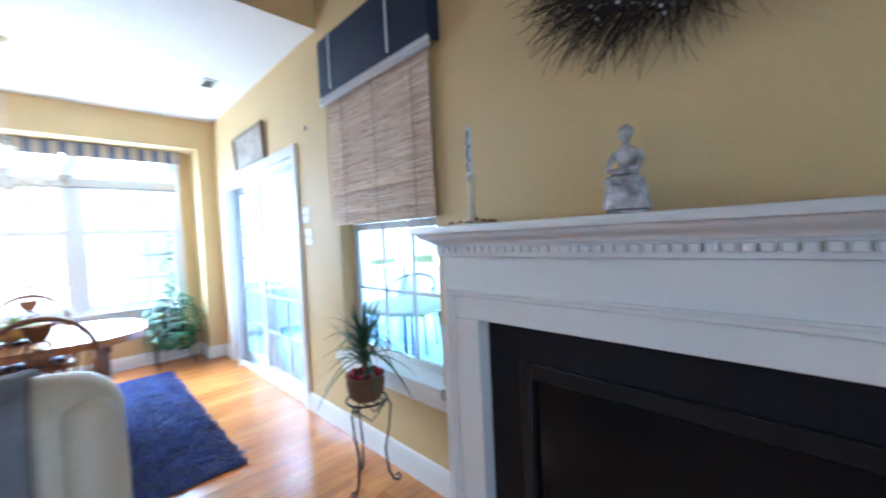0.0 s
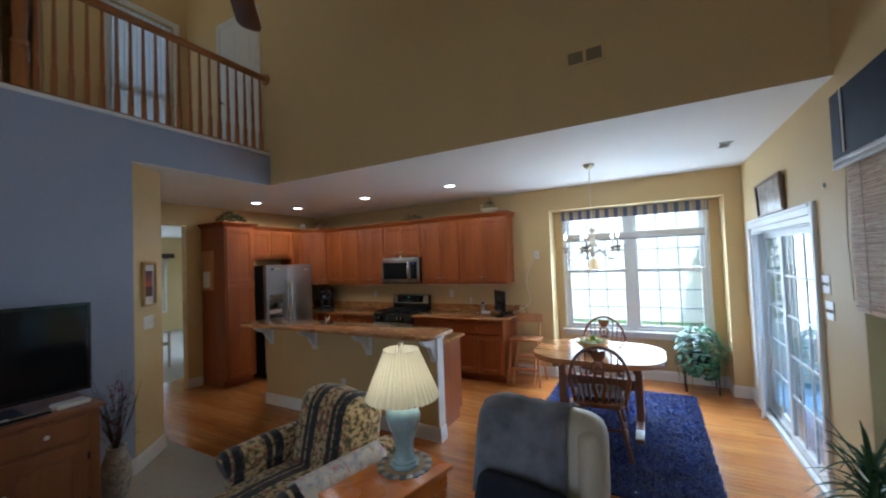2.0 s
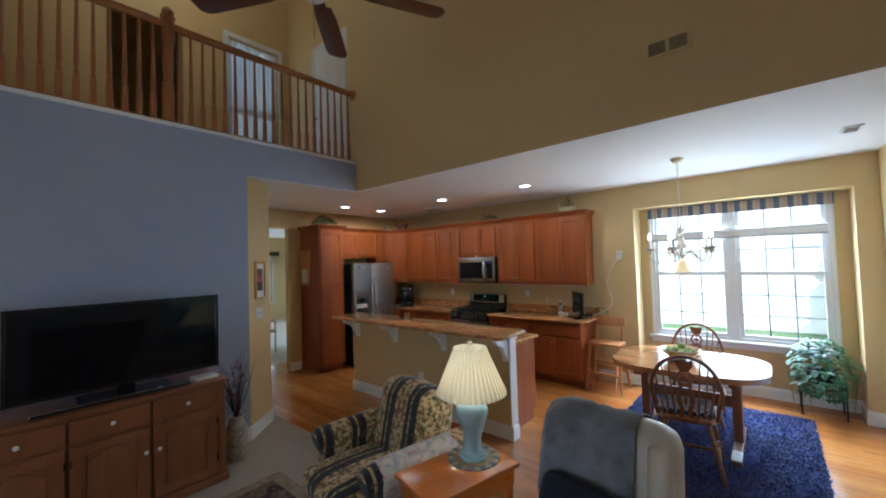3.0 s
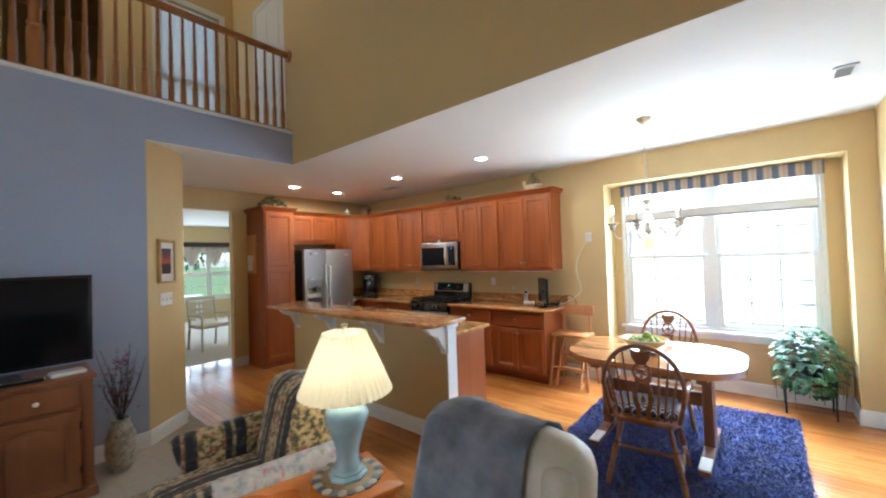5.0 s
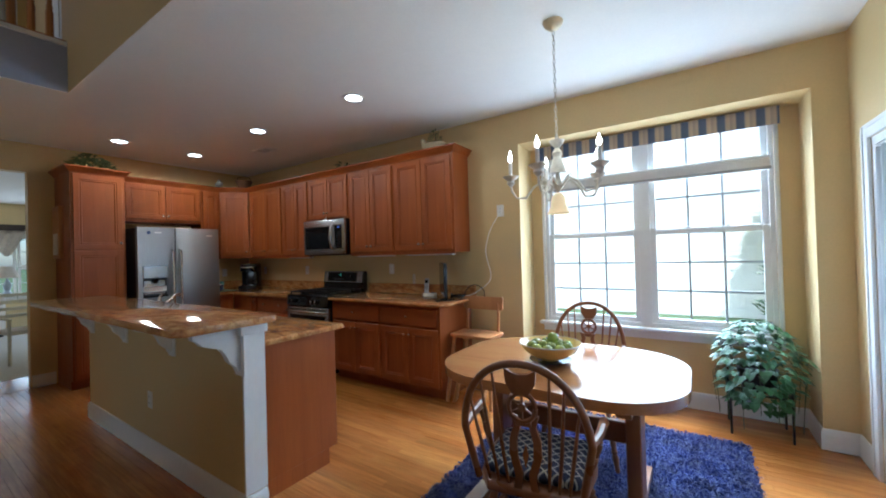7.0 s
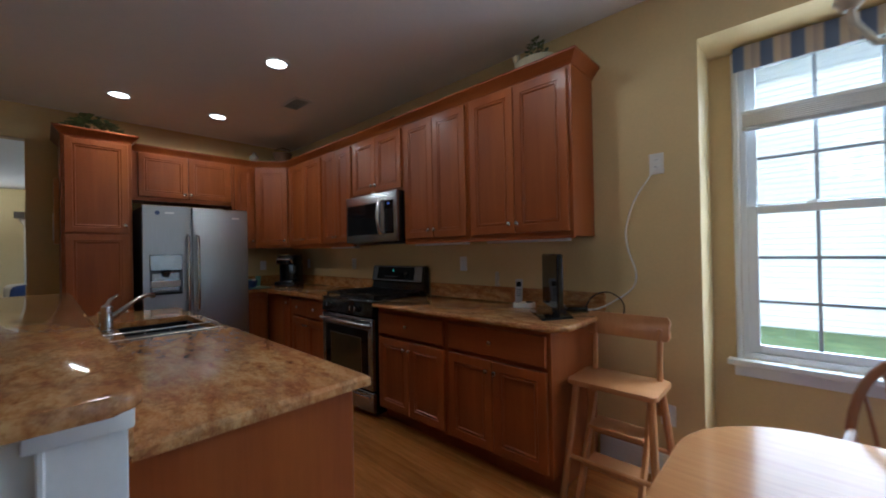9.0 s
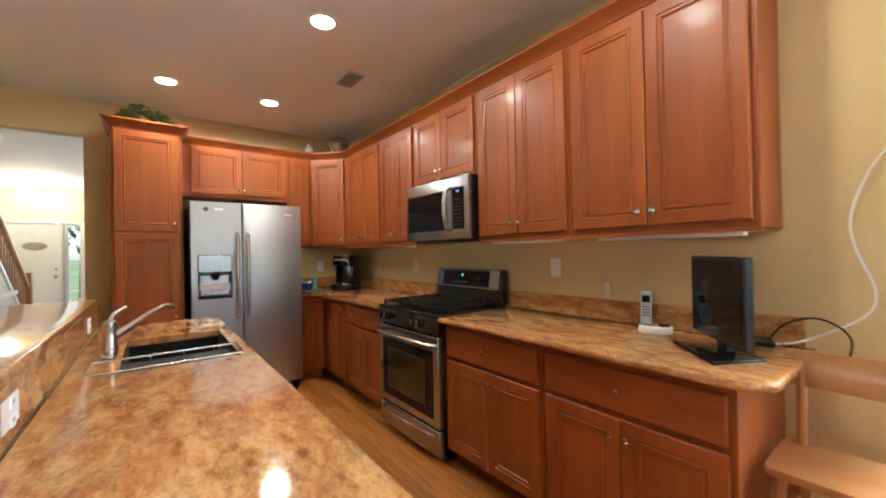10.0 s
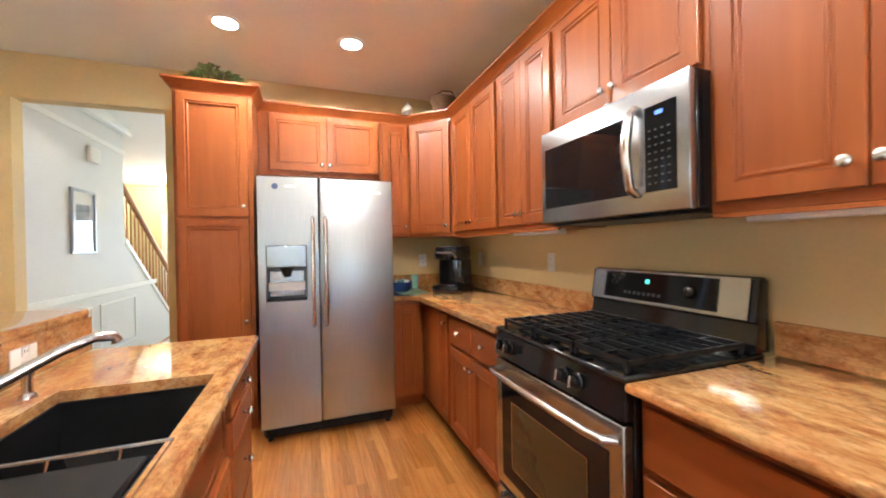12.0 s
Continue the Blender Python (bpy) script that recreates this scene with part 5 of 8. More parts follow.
solo("throw_pillow", cushion(bmesh.new(), -0.2, 0.2, -0.06, 0.06, 0, 0.36, 0.055, None, 0.03), plain("blue_pillow_cloth", (0.03, 0.06, 0.2), 0.9), pose(-10.72, 2.72, 0.47, -14, 0, 70), "blue throw pillow on the club chair", "pillow")
PALEPAINT = plain("cream_painted_wood", (0.60, 0.55, 0.42), 0.5, 0, 0.06, 30, 0.05)
t = thing("open_armchair", pose(-7.75, 3.1, 0, 0, 0, 100), "cream painted wooden armchair with open arms", "chair")
for sx in (-0.25, 0.25):
    part("front_leg", tube(bmesh.new(), [(sx, -0.22, 0), (sx, -0.22, 0.62)], 0.02, 8), PALEPAINT, t)
    part("back_leg", tube(bmesh.new(), [(sx, 0.28, 0), (sx, 0.22, 0.45), (sx, 0.30, 0.95)], 0.022, 8), PALEPAINT, t)
    part("armrest", boxm(sx - 0.025, sx + 0.025, -0.25, 0.25, 0.621, 0.65, 0.008), PALEPAINT, t)
for z in (0.62, 0.72, 0.82, 0.92):
    part("slat", boxm(-0.23, 0.23, 0.24 + 0.13 * (z - 0.55), 0.26 + 0.13 * (z - 0.55), z, z + 0.045, 0.004), PALEPAINT, t)
part("seat", cushion(bmesh.new(), -0.26, 0.26, -0.24, 0.23, 0.41, 0.47, 0.02), UPH, t)
t = thing("console_table", pose(-11.85, 3.6, 0), "white console table below the front window", "table")
part("tabletop", boxm(-0.2, 0.2, -0.6, 0.6, 0.72, 0.75, 0.005), WHITE, t)
for sx in (-0.17, 0.17):
    for sy in (-0.56, 0.56):
        part("leg", boxm(sx - 0.02, sx + 0.02, sy - 0.02, sy + 0.02, 0, 0.72), WHITE, t)
t = thing("console_lamp", pose(-11.85, 3.45, 0.751), "grey table lamp on the console table", "lamp")
part("base", lathe(bmesh.new(), [(0.07, 0), (0.08, 0.02), (0.04, 0.08), (0.07, 0.2), (0.03, 0.3), (0.012, 0.34), (0.012, 0.42)], 16), plain("grey_ceramic", (0.3, 0.34, 0.38), 0.3), t)
part("shade", lathe(bmesh.new(), [(0.19, 0.36), (0.10, 0.60), (0.098, 0.60), (0.188, 0.361)], 20, None, None, True), SWAG, t)
# flush light in the entrance
t = thing("hall_ceiling_light", pose(-11.3, 1.55, 2.30), "scrolled ceiling light with a white glass bowl", "ceiling light")
part("bowl", lathe(bmesh.new(), [(0.02, 0), (0.1, 0.02), (0.17, 0.07), (0.19, 0.11), (0.18, 0.11), (0.03, 0.03)], 24), glow("lit_white_glass", (1.0, 0.93, 0.8), 4), t)
for i in range(3):
    a = radians(120 * i)
    part("scroll", tube(bmesh.new(), [(0.18 * math.cos(a), 0.18 * math.sin(a), 0.11), (0.24 * math.cos(a), 0.24 * math.sin(a), 0.17), (0.16 * math.cos(a), 0.16 * math.sin(a), 0.24), (0.03 * math.cos(a), 0.03 * math.sin(a), 0.3)], 0.008, 6), NICKEL, t)
part("stem", tube(bmesh.new(), [(0, 0, 0.1), (0, 0, 0.442)], 0.012, 8), NICKEL, t)
# hall picture and door chime
t = thing("hall_picture", pose(-6.815, 1.882, 1.29, 0, 0, 180), "tall framed print with white mat on the hall wall", "picture")
part("picture_frame", casing(bmesh.new(), -0.19, 0.19, 0.02, 0.58, 0.022, 0.02, True), plain("silver_frame", (0.35, 0.37, 0.40), 0.35, 0.6), t, "slim silver frame")
part("mat", boxm(-0.19, 0.19, -0.006, 0, 0.02, 0.58), WHITE, t)
part("print", boxm(-0.11, 0.11, -0.008, -0.0065, 0.16, 0.46), plain("grey_print_paper", (0.45, 0.48, 0.52), 0.5, 0, 0.3, 8, 0), t)
part("glazing", boxm(-0.19, 0.19, -0.012, -0.010, 0.02, 0.58), PANE, t).visible_shadow = False
solo("door_chime", boxm(-0.09, 0.09, -0.045, 0, 0, 0.16, 0.01), PLASTIC, pose(-7.0, 1.882, 2.18, 0, 0, 180), "white door chime box on the hall wall", "door chime")
lamp("front_window_light", "AREA", FRONT_WINDOW, pose(HW + 0.16, 4.1, 1.3, 90, 0, -90), (0.93, 0.97, 1), size=2.6, size_y=1.3)
lamp("hall_bulb", "POINT", 60, pose(-11.3, 1.55, 2.46), (1, 0.85, 0.62), radius=0.06)

# ---- gallery ----
b = bmesh.new()
box(b, W - 0.12, BLUEX - 0.141, SOUTH, 3.0, CEIL + 0.2, LOFT - 0.005)
box(b, W - 0.12, BLUEX - 0.141, SOUTH, 1.2, CEIL, CEIL + 0.2)
setting("gallery_floor", b, CARPET, "carpeted gallery floor", "floor")
GW = (1.92, 2.70, 3.22, 5.38)
wall_with_holes("gallery_wall_west", "x", W, -0.12, SOUTH, 3.02, LOFT, TOP, [GW, (0.50, 1.32, LOFT, 5.25)], WALL, "tan gallery wall with a doorway and a tall window")
b = bmesh.new()
box(b, W, BLUEX - 0.141, 2.90, 3.02, LOFT, TOP)
setting("gallery_wall_north", b, WALL, "tan end wall of the gallery", "wall")
b = bmesh.new()
box(b, W - 2.0, W - 0.12, 0.2, 1.6, LOFT - 0.1, LOFT)
box(b, W - 2.0, W - 0.12, 0.2, 1.6, 5.6, 5.7)
box(b, W - 2.1, W - 2.0, 0.1, 1.7, LOFT, 5.6)
box(b, W - 2.0, W - 0.12, 0.1, 0.2, LOFT, 5.6)
box(b, W - 2.0, W - 0.12, 1.6, 1.7, LOFT, 5.6)
setting("gallery_bedroom", b, WALL, "unlit bedroom behind the gallery doorway", "wall")
t = thing("window_5", pose(W, GW[0], GW[2], 0, 0, 90), "tall white gallery window with a pale sheer", "window")
t["kind"] = "structure"
part("window_frame", casing(bmesh.new(), 0, GW[1] - GW[0], 0, GW[3] - GW[2], 0.075, 0.02), WHITE, t)
sash(t, 0.004, GW[1] - GW[0] - 0.004, 0.004, 1.05, 0.04, 1, 1, WHITE, 0.05)
sash(t, 0.004, GW[1] - GW[0] - 0.004, 1.055, GW[3] - GW[2] - 0.004, 0.06, 1, 1, WHITE, 0.05)
bm = bmesh.new()
cols = [[bm.verts.new((W - 0.03 + 0.008 * math.sin(i * 1.1), GW[0] + 0.01 + (GW[1] - GW[0] - 0.02) * i / 60, z)) for z in (GW[2] + 0.02, GW[3] - 0.02)] for i in range(61)]
for a, c in zip(cols, cols[1:]):
    bm.faces.new((a[0], c[0], c[1], a[1]))
solo("sheer_curtain", bm, SHEER, ID, "pale sheer curtain in the tall gallery window", "curtain")
t = thing("door_3", pose(-4.98, 2.899, LOFT, 0, 0, 0), "white panelled door at the end of the gallery", "door")
t["kind"] = "structure"
part("leaf", boxm(0.0, 0.76, -0.03, -0.001, 0.005, 2.03), WHITE, t)
part("door_frame", casing(bmesh.new(), 0.0, 0.76, 0.0, 2.032, 0.07, 0.04), WHITE, t)
for px, pz, ph in ((0.1, 1.25, 0.65), (0.43, 1.25, 0.65), (0.1, 0.25, 0.8), (0.43, 0.25, 0.8)):
    part("raised_panel", boxm(px, px + 0.23, -0.037, -0.0305, pz, pz + ph, 0.004), WHITE, t)
part("door_knob", lathe(bmesh.new(), [(0.012, 0), (0.012, 0.03), (0.028, 0.045), (0.01, 0.065)], 14, pose(0.07, -0.03, 0.95, 90, 0, 0)), NICKEL, t)
RAILWOOD = wood("gallery_rail_oak", (0.36, 0.14, 0.045), (0.5, 0.22, 0.075), 0.32, "z", 6)
b = bmesh.new()
box(b, BLUEX - 0.06, BLUEX + 0.022, SOUTH, EDGE - 0.002, LOFT - 0.004, LOFT + 0.03, 0.004)
setting("trim_gallery", b, WHITE, "white trim along the gallery edge", "trim")
RX = BLUEX - 0.035
t = thing("gallery_railing", pose(RX, 0, LOFT + 0.03), "oak gallery railing with turned balusters and newel post", "railing")
part("shoe_rail", boxm(-0.03, 0.03, SOUTH, EDGE - 0.002, 0.0005, 0.02, 0.004), RAILWOOD, t)
part("handrail", sweep(bmesh.new(), [(0, SOUTH), (0, EDGE - 0.025)], [(-0.032, 0.90), (-0.02, 0.885), (0.02, 0.885), (0.032, 0.90), (0.034, 0.925), (0.022, 0.945), (-0.022, 0.945), (-0.034, 0.925)]), RAILWOOD, t)
part("rosette", lathe(bmesh.new(), [(0.07, 0), (0.07, 0.012), (0.05, 0.02)], 20, pose(0, EDGE - 0.002, 0.915, 90, 0, 0)), RAILWOOD, t)
BALUSTER = mesh_of("baluster", lathe(bmesh.new(), [(0.024, 0.02), (0.024, 0.22), (0.016, 0.235), (0.022, 0.255), (0.015, 0.275), (0.018, 0.33), (0.018, 0.38), (0.013, 0.70), (0.012, 0.885)], 8), RAILWOOD, True)
y = EDGE - 0.09
while y > SOUTH:
    if abs(y - 0.66) > 0.05:
        part("baluster", BALUSTER, None, t, "", pose(0, y, 0))
    y -= 0.1
part("newel", lathe(bmesh.new(), [(0.048, 0.02), (0.048, 0.32), (0.036, 0.34), (0.05, 0.36), (0.034, 0.40), (0.044, 0.6), (0.036, 0.75), (0.05, 0.77), (0.05, 0.98), (0.06, 0.99), (0.06, 1.01), (0.03, 1.02), (0.05, 1.05), (0.03, 1.085), (0.01, 1.09)], 14, pose(0, 0.66, 0)), RAILWOOD, t, "turned newel post with ball")
t = thing("gallery_ceiling_light", pose(-4.9, 0.85, TOP - 0.12), "round lit ceiling light above the gallery", "ceiling light")
part("bowl", lathe(bmesh.new(), [(0.03, 0), (0.12, 0.03), (0.16, 0.09), (0.16, 0.118)], 20), glow("lit_warm_glass", (1.0, 0.85, 0.6), 5), t)
lamp("gallery_bulb", "POINT", 10, pose(-4.9, 0.85, TOP - 0.25), (1, 0.8, 0.52), radius=0.1)
lamp("gallery_window_light", "AREA", GALLERY_WINDOW, pose(W + 0.02, 2.31, 4.3, 90, 0, -90), (0.85, 0.93, 1), size=0.7, size_y=1.9)

# ---- fireplace ----
FC = 0.61                                   # centre of the fireplace along the wall
FM = pose(E, FC, 0, 0, 0, -90)              # local x to the south, local y into the wall
t = thing("fireplace", FM, "white wooden fireplace mantel with dentils and black slate", "fireplace")
HWID, OP = 0.89, 0.697                      # half widths: mantel legs outside, slate opening
for sx in (-1, 1):
    a, c = sorted((sx * OP, sx * HWID))
    part("leg", boxm(a, c, -0.10, -0.002, 0, 0.949, 0.003), MANTEL, t)
    part("plinth", boxm(a - 0.008, c + 0.008, -0.11, -0.101, 0, 0.16, 0.003), MANTEL, t)
    a, c = sorted((sx * (HWID - 0.035), sx * (HWID + 0.004)))
    part("leg_moulding", boxm(a, c, -0.115, -0.1005, 0.0, 0.90, 0.004), MANTEL, t)
part("frieze", boxm(-HWID, HWID, -0.10, -0.002, 0.95, 1.213, 0.003), MANTEL, t)
rim = [(0.0, 0.0), (0.03, 0.0), (0.03, 0.006), (0.022, 0.012), (0.012, 0.012), (0.008, 0.018), (0.0, 0.018)]
part("opening_moulding", sweep(bmesh.new(), [(-HWID + 0.03, 0), (-HWID + 0.03, 1.075), (HWID - 0.03, 1.075), (HWID - 0.03, 0)], rim), MANTEL, t, "", Matrix(((1, 0, 0, 0), (0, 0, -1, -0.1005), (0, 1, 0, 0), (0, 0, 0, 1))))
part("bed_moulding", sweep(bmesh.new(), [(-HWID, 0), (-HWID, -0.10), (HWID, -0.10), (HWID, 0)], [(0, 1.214), (0.016, 1.214), (0.016, 1.263), (0, 1.263)]), MANTEL, t)
part("crown", sweep(bmesh.new(), [(-HWID, 0), (-HWID, -0.10), (HWID, -0.10), (HWID, 0)], [(0, 1.264), (0.03, 1.264), (0.036, 1.274), (0.05, 1.284), (0.068, 1.292), (0.078, 1.306), (0.08, 1.310), (0, 1.310)]), MANTEL, t)
part("shelf", boxm(-HWID - 0.105, HWID + 0.105, -0.205, -0.002, 1.311, 1.341, 0.006, None, 2), MANTEL, t)
DENTIL = mesh_of("dentil", boxm(-0.0125, 0.0125, -0.012, 0, 0, 0.024, 0.0015), MANTEL)
x = -HWID + 0.02
while x < HWID:
    part("dentil", DENTIL, None, t, "", pose(x, -0.1165, 1.230))
    x += 0.036
for a in ((-OP, -0.54, 0, 0.948), (0.54, OP, 0, 0.948), (-0.539, 0.539, 0.80, 0.948), (-0.539, 0.539, 0, 0.10)):
    part("slate_slab", boxm(a[0], a[1], -0.035, -0.002, a[2], a[3], 0.001), SLATE, t, "black slate slab")
bm = bmesh.new()
for a in ((-0.54, -0.49, 0.10, 0.80), (0.49, 0.54, 0.10, 0.80), (-0.49, 0.49, 0.74, 0.80), (-0.49, 0.49, 0.10, 0.2)):
    box(bm, a[0], a[1], -0.05, -0.003, a[2], a[3], 0.004)
part("firebox_frame", bm, BLACKMATT, t, "black metal firebox frame")
part("firebox_glass", boxm(-0.489, 0.489, -0.02, -0.012, 0.201, 0.739), BLACKGLASS, t, "dark firebox glass")
bm = bmesh.new()
for i in range(5):
    box(bm, -0.48, 0.48, -0.056, -0.051, 0.115 + 0.016 * i, 0.123 + 0.016 * i)
part("louvre", bm, BLACKMATT, t)
SHELF = 1.3415
t = thing("candlestick", pose(1.09, 1.305, SHELF), "cream ceramic candlestick with a tall painted candle", "candlestick")
part("stick", lathe(bmesh.new(), [(0.05, 0), (0.05, 0.006), (0.02, 0.02), (0.014, 0.05), (0.014, 0.15), (0.018, 0.165), (0.012, 0.175), (0.026, 0.19), (0.026, 0.196), (0.012, 0.197)], 16), plain("cream_candlestick_glaze", (0.62, 0.54, 0.38), 0.3, 0, 0.12, 40, 0.03), t)
part("candle", lathe(bmesh.new(), [(0.013, 0.1975), (0.0125, 0.38), (0.004, 0.395), (0.0015, 0.402)], 12), plain("candle_wax", (0.75, 0.74, 0.72), 0.4, 0, 0.03, 30, 0), t)
DOT = plain("blue_candle_paint", (0.08, 0.12, 0.3), 0.5)
for i in range(9):
    part("painted_dot", boxm(-0.005, 0.005, -0.0015, 0.0015, -0.008, 0.008), DOT, t, "", pose(-0.0125, 0.004 * math.sin(i * 2.3), 0.22 + 0.018 * i, 0, 0, -90))
REDLEAF = plain("dried_red_leaves", (0.24, 0.045, 0.03), 0.8, 0, 0.3, 20, 0)
rng = random.Random(5)
part("leaf_ring", leaves(bmesh.new(), rng, 40, lambda: ((lambda a: ((0.06 * math.cos(a), 0.085 * math.sin(a), 0.008), (math.cos(a), math.sin(a), 0.2)))(rng.uniform(0, 6.28))), 0.016, 1.6, 0.0), REDLEAF, t, "ring of dried red leaves")["kind"] = "stuff"
# figurine: one plain shape
bm = lathe(bmesh.new(), [(0.058, 0), (0.06, 0.008), (0.05, 0.014), (0.03, 0.016)], 22, Matrix.Diagonal((1.05, 0.85, 1, 1)))
lathe(bm, [(0.04, 0.012), (0.044, 0.05), (0.05, 0.085), (0.03, 0.10)], 14, pose(0, 0.012, 0, 0, 0, 20), lambda i, z: 1 + 0.09 * math.sin(i * 2.6 + z * 40))
lathe(bm, [(0.066, 0.014), (0.062, 0.03), (0.058, 0.06), (0.056, 0.085), (0.044, 0.112), (0.028, 0.128)], 40, pose(0, -0.012, 0) @ Matrix.Diagonal((1.0, 0.8, 1, 1)), lambda i, z: 1 + 0.075 * math.sin(i * 1.26 + z * 18) * (0.13 - z) / 0.11)
lathe(bm, [(0.05, -0.012), (0.054, 0.0), (0.046, 0.012), (0.02, 0.017)], 18, pose(0, -0.03, 0.10, 14, 0, 0) @ Matrix.Diagonal((1, 0.75, 1, 1)))
lathe(bm, [(0.027, 0.118), (0.023, 0.14), (0.030, 0.165), (0.034, 0.18), (0.024, 0.194), (0.010, 0.202), (0.009, 0.214)], 18, pose(0, 0.004, 0) @ Matrix.Diagonal((1, 0.72, 1, 1)))
lathe(bm, [(0.006, -0.024), (0.014, -0.018), (0.0185, -0.004), (0.018, 0.010), (0.010, 0.021), (0.003, 0.023)], 16, pose(0, -0.004, 0.233, 14, 0, 0))
lathe(bm, [(0.004, -0.017), (0.019, -0.010), (0.022, 0.004), (0.017, 0.018), (0.004, 0.024)], 14, pose(0, 0.006, 0.238))
for sx in (-1, 1):
    tube(bm, [(0.031 * sx, 0.004, 0.182), (0.044 * sx, -0.006, 0.155), (0.042 * sx, -0.03, 0.128), (0.014 * sx, -0.052, 0.122)], [0.011, 0.0105, 0.009, 0.006], 8)
box(bm, -0.024, 0.024, -0.064, -0.044, 0.112, 0.128, 0.002)
solo("figurine", bm, plain("grey_glazed_porcelain", (0.52, 0.51, 0.53), 0.2, 0.0, 0.5, 30, 0.05, 0.3), pose(1.105, 0.715, SHELF, 0, 0, -90), "small glazed seated figurine on the mantel shelf", "figurine")
# twig wreath
TWIG = plain("dark_dried_twigs", (0.035, 0.026, 0.022), 0.85, 0, 0.3, 60, 0.1)
rng = random.Random(8)
t = thing("twig_wreath", pose(E, 0.62, 2.22), "dark dried twig wreath with pale berries", "wreath")
bm = bmesh.new()
for i in range(1500):
    a = rng.uniform(0, 2 * math.pi)
    r = rng.uniform(0.20, 0.30)
    p = Vector((-rng.uniform(0.02, 0.11), r * math.cos(a), r * math.sin(a)))
    d = Vector((rng.uniform(-0.25, 0.1), math.cos(a + rng.uniform(0.2, 0.9)), math.sin(a + rng.uniform(0.2, 0.9)))).normalized()
    k = rng.uniform(0.10, 0.25)
    side = Vector((0, -d.z, d.y)) * k * rng.uniform(-0.35, 0.1)
    q = p + d * k * 0.5 + Vector((0, 0, rng.uniform(-0.015, 0.015)))
    e = p + d * k * 0.92 + side + Vector((rng.uniform(-0.02, 0.0), rng.uniform(-0.02, 0.02), rng.uniform(-0.02, 0.02)))
    q.x, e.x = min(q.x, -0.008), min(e.x, -0.008)
    tube(bm, [p, q, e], [0.0018, 0.0014, 0.0008], 4)
part("wreath_body", bm, TWIG, t, "", None, False)["kind"] = "stuff"
bm = bmesh.new()
for i in range(150):
    a = rng.uniform(0, 2 * math.pi)
    r = rng.uniform(0.16, 0.36)
    bmesh.ops.create_icosphere(bm, subdivisions=1, radius=0.006, matrix=pose(-rng.uniform(0.07, 0.13), r * math.cos(a), r * math.sin(a)))
part("berries", bm, plain("pale_berries", (0.55, 0.5, 0.45), 0.5), t)["kind"] = "stuff"
part("hoop", tube(bmesh.new(), [(-0.04, 0.25 * math.cos(radians(12 * i)), 0.25 * math.sin(radians(12 * i))) for i in range(31)], 0.02, 8), TWIG, t)

# ---- east window dressing ----
NAVY = plain("navy_velvet", (0.012, 0.02, 0.05), 0.75, 0, 0.15, 40, 0.1)
BRAID = plain("silver_braid", (0.72, 0.72, 0.74), 0.35, 0.3, 0.15, 120, 0.3)
VX, V0, V1, VZ0, VZ1 = 1.125, 1.55, 2.585, 2.205, 2.57
t = thing("box_valance", pose(VX, V0, VZ0), "navy upholstered box valance with silver braid and beads", "valance")
vw, vh, vd = V1 - V0, VZ1 - VZ0, E - VX - 0.001
part("front_board", boxm(0, 0.025, 0, vw, 0, vh, 0.006, None, 2), NAVY, t)
part("side_board", boxm(0.026, vd, 0, 0.02, 0, vh, 0.003), NAVY, t)
part("side_board", boxm(0.026, vd, vw - 0.02, vw, 0, vh, 0.003), NAVY, t)
part("top_board", boxm(0.026, vd, 0.021, vw - 0.021, vh - 0.02, vh, 0.002), NAVY, t)
for f in (0.29, 0.31, 0.853, 0.873):
    part("braid", boxm(-0.006, -0.0005, vw * f - 0.008, vw * f + 0.008, 0.03, vh, 0.002), BRAID if f in (0.29, 0.853) else NAVY, t)
BEAD = mesh_of("bead", lathe(bmesh.new(), [(0.002, -0.04), (0.0095, -0.032), (0.0095, -0.018), (0.003, -0.008), (0.008, -0.002), (0.008, 0.014), (0.002, 0.018)], 7), BRAID, True)
for i in range(52):
    part("bead", BEAD, None, t, "", pose(0.006, 0.01 + (vw - 0.02) * i / 51, -0.006))


def bamboo_material():
    m, nt, b = material("woven_bamboo")
    st, kn = noise_tex(nt, 95, 3, (1, 0.035, 1.6)), noise_tex(nt, 22, 3, (1, 0.6, 3))
    c = ramp(nt, st, [(0.28, (0.26, 0.14, 0.08)), (0.38, (0.55, 0.38, 0.25)), (0.54, (0.69, 0.53, 0.38)), (0.68, (0.82, 0.74, 0.62))])
    nt.links.new(mixed(nt, c, ramp(nt, kn, [(0.3, (0.6, 0.5, 0.45)), (0.48, (1, 1, 1))]), 0.7, "MULTIPLY"), b.inputs["Base Color"])
    b.inputs["Roughness"].default_value = 0.7
    bumped(nt, b, st, 0.8, 0.004)
    return m


BAMBOO = bamboo_material()
t = thing("bamboo_shade", pose(1.172, 1.605, 1.40), "woven bamboo roman shade, half lowered", "window shade")
bm = bmesh.new()
rng = random.Random(2)
z = 0.0
while z < 0.80:
    hgt = rng.uniform(0.004, 0.0075)
    o = rng.uniform(-0.0015, 0.0015) + (0.004 if z < 0.2 else 0)
    box(bm, -0.003 + o, 0.003 + o, rng.uniform(0, 0.004), 0.95 - rng.uniform(0, 0.004), z, z + hgt)
    z += hgt + 0.0012
part("slats", bm, BAMBOO, t, "thin woven bamboo slats", None, False)["kind"] = "stuff"
for z in (0.0, 0.055, 0.19, 0.215):
    part("fold", boxm(-0.010, -0.0055, 0.0, 0.95, z, z + 0.024, 0.003), BAMBOO, t)
